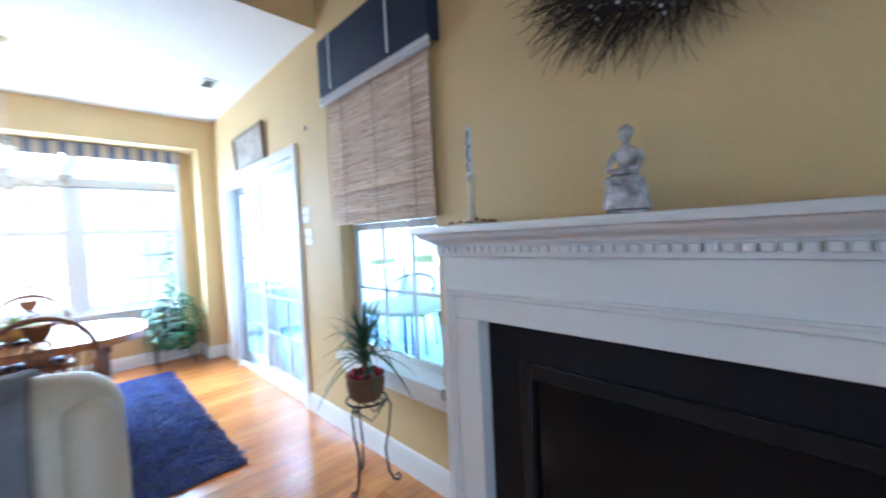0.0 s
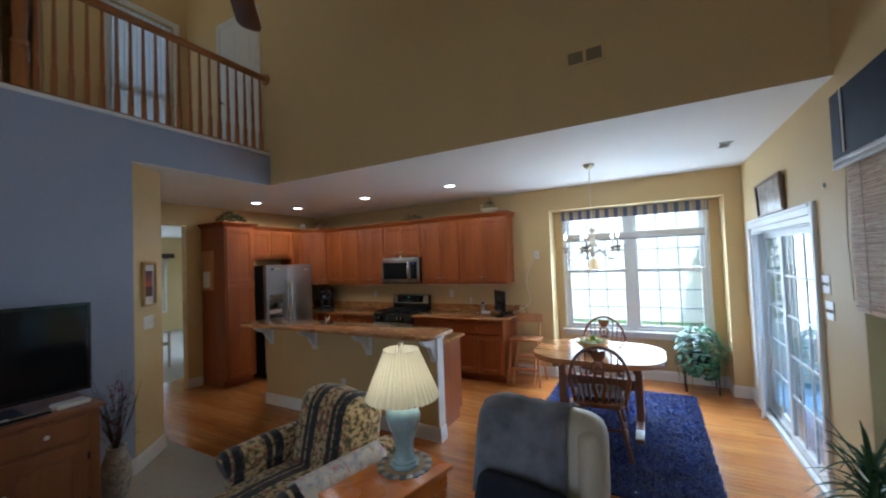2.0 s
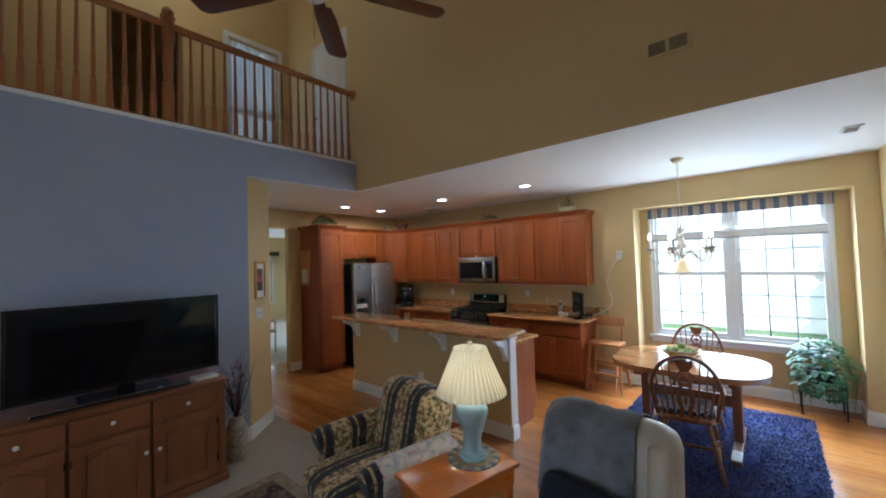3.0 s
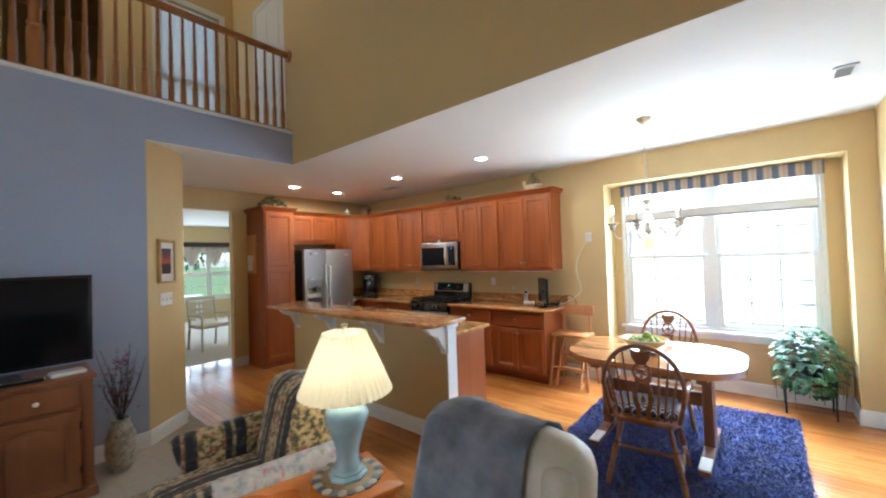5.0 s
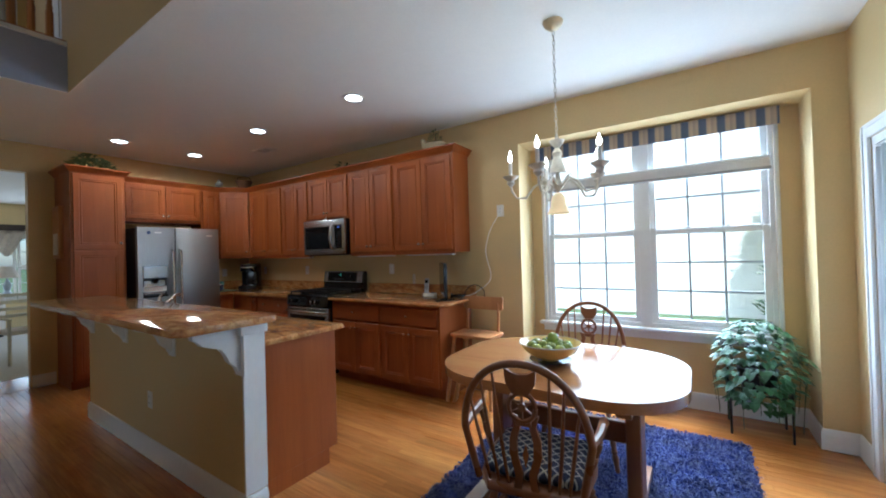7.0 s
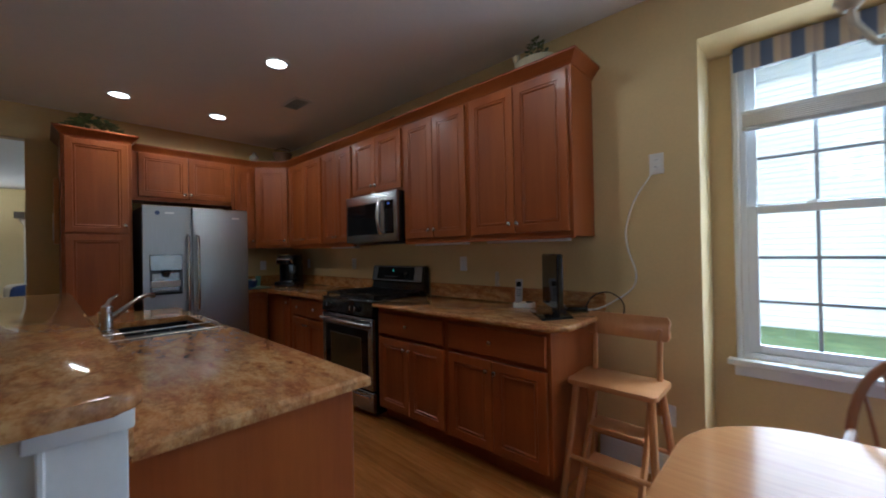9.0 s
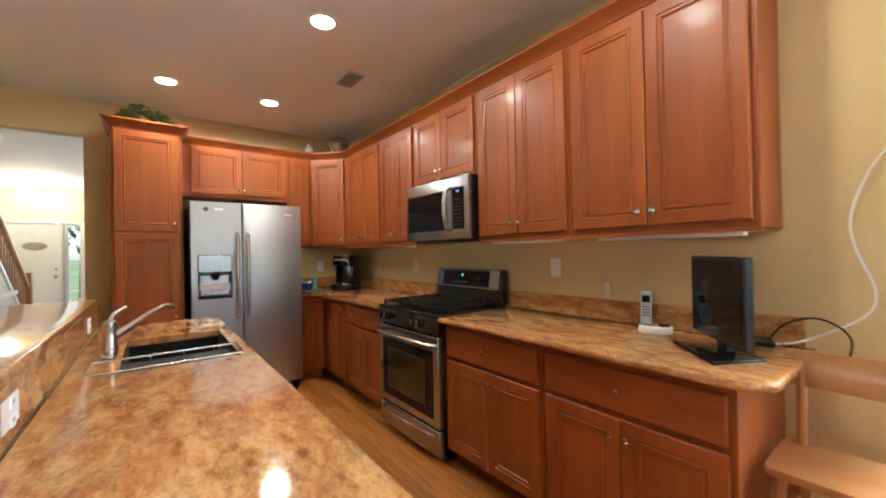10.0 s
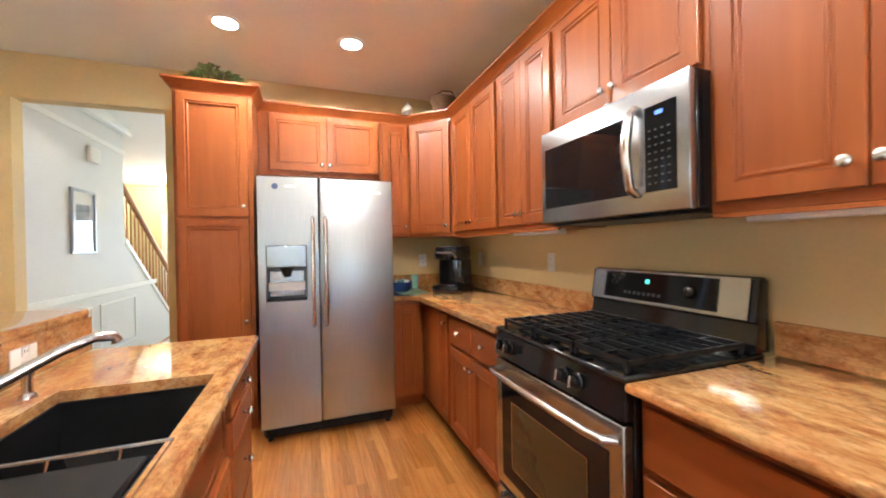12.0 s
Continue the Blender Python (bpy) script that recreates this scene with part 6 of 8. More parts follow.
for y in (0.12, 0.45, 0.78):
    part("tape", boxm(-0.0125, -0.0105, y - 0.004, y + 0.004, 0.0, 0.80), plain("tan_tape", (0.4, 0.3, 0.2), 0.8) if y == 0.12 else bpy.data.materials["tan_tape"], t)
part("lining", boxm(0.006, 0.008, 0.0, 0.95, 0.0, 0.80), plain("tan_lining_cloth", (0.45, 0.35, 0.22), 0.9), t)
part("pull_cord", tube(bmesh.new(), [(0.0, 0.965, 0.8), (-0.01, 0.975, 0.4), (-0.005, 0.965, 0.05)], 0.003, 5), bpy.data.materials["tan_lining_cloth"], t)

# plant on an iron stand
t = thing("plant_stand", pose(1.0, 2.02, 0), "wrought iron plant stand with curled feet", "plant stand")
part("ring", tube(bmesh.new(), [(0.105 * math.cos(radians(15 * i)), 0.105 * math.sin(radians(15 * i)), 0.46) for i in range(25)], 0.006, 6), IRON, t)
for i in range(5):
    part("bar", tube(bmesh.new(), [(-0.1 + 0.05 * i, -math.sqrt(max(0.0, 0.0108 - (-0.1 + 0.05 * i) ** 2)), 0.46), (-0.1 + 0.05 * i, math.sqrt(max(0.0, 0.0108 - (-0.1 + 0.05 * i) ** 2)) + 0.001, 0.46)], 0.004, 5), IRON, t)
for i in range(3):
    a = radians(120 * i + 200)
    c, s = math.cos(a), math.sin(a)
    part("leg", tube(bmesh.new(), [(r * c, r * s, z) for r, z in ((0.105, 0.46), (0.125, 0.42), (0.11, 0.3), (0.085, 0.18), (0.1, 0.06), (0.125, 0.012), (0.15, 0.008), (0.158, 0.03), (0.145, 0.045), (0.135, 0.035))], 0.006, 6), IRON, t)
    d = radians(120 * i + 260)
    part("scroll", tube(bmesh.new(), [(0.1 * c, 0.1 * s, 0.44), (0.06 * math.cos(d), 0.06 * math.sin(d), 0.36), (0.1 * math.cos(a + 2.09), 0.1 * math.sin(a + 2.09), 0.44)], 0.004, 5), IRON, t)
t = thing("potted_dracaena", pose(1.0, 2.02, 0.4665), "spiky dracaena in a woven brown basket pot", "plant")
part("pot", lathe(bmesh.new(), [(0.07, 0), (0.09, 0.03), (0.10, 0.09), (0.095, 0.12), (0.102, 0.13), (0.09, 0.13), (0.085, 0.11)], 24, None, lambda i, z: 1 + 0.03 * (i % 2)), plain("woven_brown_basket", (0.14, 0.07, 0.035), 0.8, 0, 0.3, 80, 0.6), t)
part("soil", lathe(bmesh.new(), [(0.01, 0.10), (0.086, 0.105), (0.08, 0.112)], 16), TWIG, t)
part("cane", tube(bmesh.new(), [(0, 0, 0.1), (0.01, 0, 0.2), (0, 0.0, 0.32)], [0.014, 0.012, 0.01], 8), BARK, t)
rng = random.Random(21)
GREENBLADE = plain("dracaena_leaf", (0.045, 0.11, 0.03), 0.45, 0, 0.3, 25, 0)
for i in range(70):
    a, k = rng.uniform(0, 6.283), rng.uniform(0.22, 0.36)
    up = rng.uniform(-0.1, 1.0)
    z0 = 0.16 + rng.random() * 0.18
    pts = []
    for j in range(6):
        u = j / 5
        pts.append(Vector((k * u * math.cos(a) * (1 - 0.45 * up), k * u * math.sin(a) * (1 - 0.45 * up), z0 + k * (up * 0.9 + 0.35) * u - k * 0.75 * u * u * (1.1 - up * 0.6))))
    side = Vector((-math.sin(a), math.cos(a), 0))
    bm = bmesh.new()
    rows = [[bm.verts.new(p - side * w_), bm.verts.new(p + Vector((0, 0, -0.25 * w_))), bm.verts.new(p + side * w_)] for p, w_ in zip(pts, (0.006, 0.008, 0.008, 0.0065, 0.004, 0.0008))]
    for r0, r1 in zip(rows, rows[1:]):
        bm.faces.new((r0[0], r0[1], r1[1], r1[0]))
        bm.faces.new((r0[1], r0[2], r1[2], r1[1]))
    part("leaf", bm, GREENBLADE, t)
BERRY = plain("red_shiny_balls", (0.3, 0.015, 0.02), 0.25)
for i in range(7):
    part("red_ornament", lathe(bmesh.new(), [(0.004, -0.02), (0.016, -0.012), (0.02, 0), (0.016, 0.012), (0.004, 0.02)], 10), BERRY, t, "small red ball", pose(0.07 * math.cos(i * 0.9 + 2), 0.07 * math.sin(i * 0.9 + 2), 0.132))

# ---- sitting room furniture ----
LEATHER = plain("cream_leather", (0.62, 0.55, 0.42), 0.45, 0, 0.05, 90, 0.12)
GREYTHROW = plain("grey_fleece_throw", (0.27, 0.28, 0.325), 0.95, 0, 0.45, 6, 0.15)
t = thing("recliner", pose(-0.285, 1.47, 0.004, 0, 0, -4), "cream leather recliner facing the television", "recliner")
part("seat", cushion(bmesh.new(), -0.24, 0.24, -0.62, 0.02, 0.22, 0.46, 0.06, None, 0.03), LEATHER, t)
part("base", boxm(-0.26, 0.26, -0.56, 0.12, 0.03, 0.219, 0.01), BLACKMATT, t)
BACKM = pose(0, 0.05, 0.36, -11, 0, 0)
part("backrest", cushion(bmesh.new(), -0.28, 0.275, -0.10, 0.12, 0, 0.645, 0.085, BACKM, 0.02), LEATHER, t)
for sx in (-1, 1):
    part("arm", cushion(bmesh.new(), 0.275 * sx - 0.06, 0.275 * sx + 0.06, -0.62, 0.08, 0.06, 0.58, 0.06, None, 0.01), LEATHER, t)
part("side_wing", cushion(bmesh.new(), 0.165, 0.27, -0.125, -0.02, 0.1, 0.59, 0.045, BACKM, 0.0), LEATHER, t)
for sx in (-0.2, 0.2):
    for sy in (-0.5, 0.08):
        part("foot", boxm(sx - 0.03, sx + 0.03, sy - 0.03, sy + 0.03, 0, 0.03), BLACKMATT, t)
# throw over the back
prof = [(-0.145, 0.24), (-0.14, 0.4), (-0.135, 0.52), (-0.115, 0.61), (-0.06, 0.655), (0.01, 0.668), (0.09, 0.652), (0.14, 0.60), (0.15, 0.5), (0.152, 0.3), (0.15, 0.1)]
bm = bmesh.new()
rows = []
for i in range(25):
    u = i / 24
    x = -0.305 + 0.43 * u
    row = []
    for j, (y, z) in enumerate(prof):
        k = 0.007 * noise.noise(Vector((x * 9, j * 0.7, 0.3))) + 0.003 * math.sin(u * 30 + j * 0.5)
        end = abs(j - 5) / 5
        sag = -0.05 * u * (1 if j < 3 else 0) + 0.02 * math.sin(u * 7) * end
        edge = -0.02 * max(0, (0.07 - u) / 0.07)
        row.append(bm.verts.new(BACKM @ Vector((x + 0.02 * end * (u - 0.5), y - (k if j < 5 else -k), z + sag + edge + (k if 3 < j < 7 else 0)))))
    rows.append(row)
for a, c in zip(rows, rows[1:]):
    for j in range(len(prof) - 1):
        bm.faces.new((a[j], a[j + 1], c[j + 1], c[j]))
ob = solo("throw_blanket", bm, GREYTHROW, pose(-0.285, 1.47, 0.004, 0, 0, -4), "grey fleece throw draped over the recliner", "blanket")
ob.modifiers.new("thick", "SOLIDIFY").thickness = -0.008
solo("cushion", cushion(bmesh.new(), -0.24, 0.24, -0.05, 0.05, 0, 0.32, 0.04, None, 0.015), plain("navy_cushion_cloth", (0.012, 0.018, 0.035), 0.9, 0, 0.15, 80, 0.1), pose(-0.33, 1.30, 0.43, -16, 4, -5), "dark navy cushion on the recliner seat", "cushion")

t = thing("end_table", pose(-1.042, 1.338, 0, 0, 0, -13), "honey-coloured wooden end table beside the recliner", "side table")
part("tabletop", boxm(-0.183, 0.183, -0.308, 0.308, 0.595, 0.62, 0.008, None, 2), ENDTABLE, t)
part("apron", boxm(-0.158, 0.158, -0.28, 0.28, 0.50, 0.594, 0.003), ENDTABLE, t)
for sx in (-0.135, 0.135):
    for sy in (-0.256, 0.256):
        part("leg", tube(bmesh.new(), [(sx, sy, 0), (sx, sy, 0.25), (sx, sy, 0.5)], [0.016, 0.022, 0.026], 10), ENDTABLE, t)
part("drawer", boxm(-0.11, 0.11, -0.291, -0.2805, 0.515, 0.58, 0.003), ENDTABLE, t)
part("knob", KNOB_MESH, None, t, "", pose(0, -0.291, 0.547))
t = thing("place_mat", pose(-1.04, 1.482, 0.6205), "round straw mat with a scalloped beaded edge", "mat")
part("disc", lathe(bmesh.new(), [(0.12, 0), (0.12, 0.005), (0.02, 0.006)], 28), plain("straw_mat", (0.42, 0.30, 0.17), 0.9, 0, 0.2, 70, 0.4), t)
SHELL = [plain("grey_shell_cloth", (0.2, 0.21, 0.22), 0.8), plain("cream_shell_cloth", (0.5, 0.45, 0.34), 0.8)]
for i in range(24):
    part("scallop", lathe(bmesh.new(), [(0.02, 0), (0.021, 0.005), (0.01, 0.008)], 9), SHELL[i % 2], t, "", pose(0.135 * math.cos(radians(15 * i)), 0.135 * math.sin(radians(15 * i)), 0.0))
t = thing("table_lamp", pose(-1.04, 1.482, 0.6265), "teal ceramic lamp with a lit pleated cream shade", "lamp")
TEAL = plain("teal_glazed_ceramic", (0.42, 0.60, 0.67), 0.12, 0, 0.25, 7, 0.0, 0.5)
part("foot", lathe(bmesh.new(), [(0.085, 0), (0.088, 0.012), (0.07, 0.02), (0.075, 0.028), (0.058, 0.04)], 8), TEAL, t)
part("body", lathe(bmesh.new(), [(0.06, 0.041), (0.05, 0.075), (0.053, 0.12), (0.075, 0.195), (0.094, 0.245), (0.098, 0.272), (0.09, 0.298), (0.066, 0.316), (0.052, 0.322), (0.052, 0.338), (0.03, 0.344)], 16), TEAL, t)
part("neck", lathe(bmesh.new(), [(0.02, 0.3445), (0.02, 0.36), (0.01, 0.38), (0.01, 0.40)], 12), NICKEL, t)


def shade_material():
    m, nt, b = material("pleated_cream_shade")
    b.inputs["Base Color"].default_value = (0.82, 0.77, 0.64, 1)
    b.inputs["Roughness"].default_value = 0.9
    tr = nt.nodes.new("ShaderNodeBsdfTranslucent")
    tr.inputs["Color"].default_value = (0.88, 0.8, 0.6, 1)
    mx = nt.nodes.new("ShaderNodeMixShader")
    mx.inputs[0].default_value = 0.45
    nt.links.new(b.outputs[0], mx.inputs[1])
    nt.links.new(tr.outputs[0], mx.inputs[2])
    nt.links.new(mx.outputs[0], nt.nodes["Material Output"].inputs["Surface"])
    return m


SHADE = shade_material()
bm = bmesh.new()
n = 160
rings = []
for r, z in ((0.204, 0.372), (0.202, 0.38), (0.15, 0.505), (0.098, 0.63), (0.098, 0.637)):
    rings.append([bm.verts.new((r * (1 + (0.026 if i % 4 < 2 else -0.016)) * math.cos(2 * math.pi * i / n), r * (1 + (0.026 if i % 4 < 2 else -0.016)) * math.sin(2 * math.pi * i / n), z)) for i in range(n)])
for a, c in zip(rings, rings[1:]):
    for i in range(n):
        bm.faces.new((a[i], a[(i + 1) % n], c[(i + 1) % n], c[i]))
part("shade", bm, SHADE, t, "pleated cream shade", None, False)
part("finial", lathe(bmesh.new(), [(0.006, 0.63), (0.006, 0.645), (0.016, 0.65), (0.01, 0.66), (0.018, 0.67), (0.006, 0.678)], 10), SHADE, t)
part("harp", tube(bmesh.new(), [(0.0, 0.0, 0.40), (0.05, 0, 0.45), (0.055, 0, 0.55), (0.0, 0, 0.635), (-0.055, 0, 0.55), (-0.05, 0, 0.45), (0, 0, 0.401)], 0.0025, 5), NICKEL, t)
bulb = part("bulb", lathe(bmesh.new(), [(0.012, 0.401), (0.015, 0.42), (0.03, 0.46), (0.025, 0.49), (0.008, 0.505)], 14), glow("lit_bulb", (1.0, 0.82, 0.5), 12), t)
bulb.visible_shadow = False
lamp("table_lamp_light", "POINT", TABLE_LAMP, pose(-1.04, 1.482, 1.10), (1, 0.85, 0.62), radius=0.05)

STRIPE, STRIPE_ARM, PALEFLO = stripes_floral_material("striped_floral_upholstery"), stripes_floral_material("striped_floral_arm_upholstery", "Y"), pale_floral_material("pale_floral_chintz")
t = thing("floral_armchair", pose(-1.715, 1.39, 0.004, 0, 0, -10), "armchair in dark striped floral upholstery", "armchair")
part("seat", cushion(bmesh.new(), -0.275, 0.275, -0.49, 0.15, 0.28, 0.46, 0.06, None, 0.03), STRIPE, t)
part("front_panel", cushion(bmesh.new(), -0.284, 0.284, -0.46, 0.2, 0.06, 0.279, 0.03), STRIPE, t)
part("backrest", cushion(bmesh.new(), -0.285, 0.325, 0.02, 0.31, 0.0, 0.64, 0.10, pose(0, -0.03, 0.30, -12, 0, 0), 0.03), STRIPE, t)
for sx, mt in ((-1, STRIPE_ARM), (1, STRIPE_ARM)):
    bm = cushion(bmesh.new(), 0.35 * sx - 0.065, 0.35 * sx + 0.065, -0.33, 0.32, 0.06, 0.54, 0.04)
    part("arm", bm, mt, t)
    bm = tube(bmesh.new(), [(0.355 * sx, -0.36, 0.54), (0.355 * sx, -0.34, 0.545), (0.355 * sx, 0.0, 0.555), (0.355 * sx, 0.36, 0.56)], [0.07, 0.085, 0.09, 0.085], 16)
    part("arm_roll", bm, mt, t)
for sx in (-0.34, 0.34):
    for sy in (-0.29, 0.22):
        part("foot", lathe(bmesh.new(), [(0.02, 0), (0.028, 0.03), (0.025, 0.059)], 10, pose(sx, sy, 0)), CHAIRWOOD, t)
# pale arm cover
bm = bmesh.new()
rows = []
for i in range(13):
    y = -0.28 + 0.54 * i / 12
    row = []
    for j in range(13):
        a = radians(-58 + 276 * j / 12)
        row.append(bm.verts.new((0.355 + 0.098 * math.cos(a), y + 0.006 * math.sin(j * 2.1 + i), 0.55 + 0.098 * math.sin(a) - (0.1 if j in (0, 12) else 0))))
    rows.append(row)
for a, c in zip(rows, rows[1:]):
    for j in range(12):
        bm.faces.new((a[j], a[j + 1], c[j + 1], c[j]))
ob = solo("arm_cover", bm, PALEFLO, pose(-1.715, 1.39, 0.004, 0, 0, -10), "pale floral chintz cover over the chair arm", "arm cover")
ob.modifiers.new("thick", "SOLIDIFY").thickness = 0.006

# media cabinet and television
t = thing("media_cabinet", pose(-3.20, -0.98, 0.004, 0, 0, 90), "carved reddish-brown wooden media cabinet", "cabinet")
# local x runs north to south from the right end, the face looks to +x of the room
CW = 1.90
PORCELAIN_KNOB = mesh_of("knob", lathe(bmesh.new(), KNOB, 12, pose(0, 0, 0, 90, 0, 0)), PLASTIC, True)
part("body", boxm(0.02, CW - 0.02, 0.02, 0.50, 0.07, 0.82, 0.003), TVWOOD, t)
part("top", boxm(0, CW, -0.015, 0.52, 0.821, 0.85, 0.008, None, 2), TVWOOD, t)
part("plinth", boxm(0.0, CW, 0.0, 0.49, 0.0, 0.069, 0.006), TVWOOD, t)
for i in range(4):
    x0 = 0.035 + i * 0.45
    d = part("drawer", panel(0.43, 0.15, 0.012, True), TVWOOD, t, "", pose(x0, -0.001, 0.645))
    part("knob", PORCELAIN_KNOB, None, d, "white porcelain knob", pose(0.215, 0, 0.078))
    d = part("door", panel(0.43, 0.53, 0.06), TVWOOD, t, "", pose(x0, -0.001, 0.09))
    part("knob", PORCELAIN_KNOB, None, d, "white porcelain knob", pose(0.03 if i % 2 else 0.40, 0, 0.355))
    arch = [(0.085, 0.0), (0.345, 0.0), (0.345, 0.33), (0.31, 0.36), (0.28, 0.365), (0.245, 0.395), (0.215, 0.41), (0.185, 0.395), (0.15, 0.365), (0.12, 0.36), (0.085, 0.33)]
    part("raised_panel", prism(bmesh.new(), arch, 0, 0.006, Matrix(((1, 0, 0, 0), (0, 0, -1, 0.0085), (0, 1, 0, 0.06), (0, 0, 0, 1))), 0.004), TVWOOD, d)
    for z in (0.1, 0.4):
        part("hinge", boxm(0.42 if i % 2 else 0.0, 0.43 if i % 2 else 0.01, -0.006, 0, z, z + 0.05), BLACKMATT, d)
t = thing("television", pose(-3.44, 0.29, 0.856, 0, 0, 90), "large black flat-screen television, switched off", "television")
part("screen", boxm(-0.61, 0.61, -0.008, -0.002, 0.085, 0.665), BLACKGLASS, t)
bm = bmesh.new()
for a in ((-0.635, -0.61, 0.06, 0.69), (0.61, 0.635, 0.06, 0.69), (-0.61, 0.61, 0.06, 0.085), (-0.61, 0.61, 0.665, 0.69)):
    box(bm, a[0], a[1], -0.012, 0.02, a[2], a[3], 0.003)
part("bezel", bm, BLACK, t)
part("case", boxm(-0.6, 0.6, -0.001, 0.05, 0.09, 0.66, 0.01), BLACKMATT, t)
part("neck", boxm(-0.05, 0.05, 0.005, 0.04, 0.012, 0.089, 0.004), BLACK, t)
part("stand", boxm(-0.28, 0.28, -0.10, 0.14, 0.0, 0.012, 0.005), BLACKGLASS, t)
t = thing("sound_bar", pose(-3.26, 0.22, 0.855, 0, 0, 90), "slim silver sound bar before the television", "speaker")
part("case", boxm(-0.45, 0.45, -0.02, 0.02, 0, 0.03, 0.008, None, 2), NICKEL, t)
part("grille", boxm(-0.44, 0.44, -0.0225, -0.0205, 0.005, 0.025), BLACKMATT, t)
solo("media_box", boxm(-0.09, 0.09, -0.06, 0.06, 0, 0.028, 0.006), PLASTIC, pose(-3.33, 0.78, 0.8545, 0, 0, 95), "small white media box on the cabinet", "media box")
t = thing("floor_vase", pose(-3.50, 1.09, 0.004), "cream and black floor vase with dried branches", "vase")


def vase_material():
    m, nt, b = material("cream_black_vase_glaze")
    c = ramp(nt, noise_tex(nt, 14, 5, (1, 1, 1), 0.75), [(0.47, (0.5, 0.46, 0.38)), (0.5, (0.06, 0.05, 0.045)), (0.53, (0.5, 0.46, 0.38))])
    nt.links.new(c, b.inputs["Base Color"])
    b.inputs["Roughness"].default_value = 0.4
    return m


part("body", lathe(bmesh.new(), [(0.06, 0), (0.085, 0.05), (0.1, 0.16), (0.092, 0.27), (0.062, 0.35), (0.055, 0.38), (0.066, 0.40), (0.055, 0.40), (0.045, 0.37)], 22), vase_material(), t)
rng = random.Random(31)
for i in range(26):
    a, k = rng.uniform(0, 6.28), rng.uniform(0.06, 0.18)
    zt = rng.uniform(0.7, 0.98)
    part("branch", tube(bmesh.new(), [(0, 0, 0.3), (0.02 * math.cos(a), 0.02 * math.sin(a), 0.42), (k * 0.6 * math.cos(a), k * 0.6 * math.sin(a), (zt + 0.42) / 2), (k * math.cos(a + 0.3), k * math.sin(a + 0.3), zt)], [0.003, 0.003, 0.0025, 0.001], 5), TWIG, t)
part("seed_head", leaves(bmesh.new(), rng, 160, lambda: ((lambda a, k, z: ((k * math.cos(a), k * math.sin(a), z), (math.cos(a), math.sin(a), 1)))(rng.uniform(0, 6.28), rng.uniform(0.02, 0.14), rng.uniform(0.45, 0.85))), 0.012, 3, -0.3), REDLEAF, t, "dried reddish seed heads", None, False)["kind"] = "stuff"


def persian_material():
    m, nt, b = material("patterned_wool_rug")
    co = nt.nodes.new("ShaderNodeTexCoord")
    v = nt.nodes.new("ShaderNodeTexVoronoi")
    v.inputs["Scale"].default_value = 9
    nt.links.new(co.outputs["Object"], v.inputs["Vector"])
    c = ramp(nt, v.outputs["Distance"], [(0.1, (0.25, 0.18, 0.12)), (0.25, (0.10, 0.03, 0.03)), (0.4, (0.045, 0.04, 0.055)), (0.6, (0.2, 0.14, 0.10))])
    c = mixed(nt, c, ramp(nt, noise_tex(nt, 30, 3), [(0.4, (0.4, 0.4, 0.4)), (0.6, (1, 1, 1))]), 0.8, "MULTIPLY")
    nt.links.new(c, b.inputs["Base Color"])
    b.inputs["Roughness"].default_value = 0.95
    return m


t = thing("patterned_rug", pose(-1.9, -0.05, 0.0045), "dark patterned wool rug with a cream border", "rug")
PERSIAN = persian_material()
part("field", boxm(-0.95, 0.95, -1.3, 1.18, 0, 0.010), PERSIAN, t)
for a in ((-1.05, -0.951, -1.4, 1.28), (0.951, 1.05, -1.4, 1.28), (-0.95, 0.95, -1.4, -1.301), (-0.95, 0.95, 1.181, 1.28)):
    part("border", boxm(*a, 0, 0.011), plain("cream_rug_border", (0.33, 0.27, 0.18), 0.95, 0, 0.3, 25, 0.3) if "cream_rug_border" not in bpy.data.materials else bpy.data.materials["cream_rug_border"], t)

# ceiling fan
BLADEWOOD = wood("dark_fan_blade_wood", (0.09, 0.03, 0.014), (0.14, 0.05, 0.022), 0.35, "x", 6)
FANZ = 3.25
t = thing("ceiling_fan", pose(-1.41, 0.73, FANZ), "five-blade ceiling fan with dark blades and lights", "ceiling fan")
part("motor", lathe(bmesh.new(), [(0.05, -0.03), (0.11, -0.01), (0.12, 0.05), (0.1, 0.11), (0.04, 0.14)], 24), WHITE, t, "white motor housing")
part("downrod", tube(bmesh.new(), [(0, 0, 0.13), (0, 0, TOP - FANZ - 0.05)], 0.014, 10), WHITE, t)
part("canopy", lathe(bmesh.new(), [(0.03, TOP - FANZ - 0.09), (0.065, TOP - FANZ - 0.04), (0.07, TOP - FANZ - 0.001)], 20), WHITE, t)
for i in range(5):
    m = pose(0, 0, 0, 0, 0, 65 + 72 * i)
    part("blade_iron", boxm(0.09, 0.24, -0.02, 0.02, 0.028, 0.036, 0.003), NICKEL, t, "", m)
    part("blade", prism(bmesh.new(), [(0.2, -0.05), (0.3, -0.065), (0.68, -0.072), (0.72, -0.06), (0.74, -0.03), (0.74, 0.03), (0.72, 0.06), (0.68, 0.072), (0.3, 0.065), (0.2, 0.05)], 0, 0.008, pose(0, 0, 0.018, 11, 0, 0), 0.002), BLADEWOOD, t, "dark wooden blade", m)
part("switch_housing", lathe(bmesh.new(), [(0.03, -0.075), (0.055, -0.065), (0.06, -0.031)], 18), WHITE, t)
part("pull_chain", tube(bmesh.new(), [(0.02, -0.02, -0.07), (0.02, -0.02, -0.30)], 0.0025, 5), NICKEL, t)

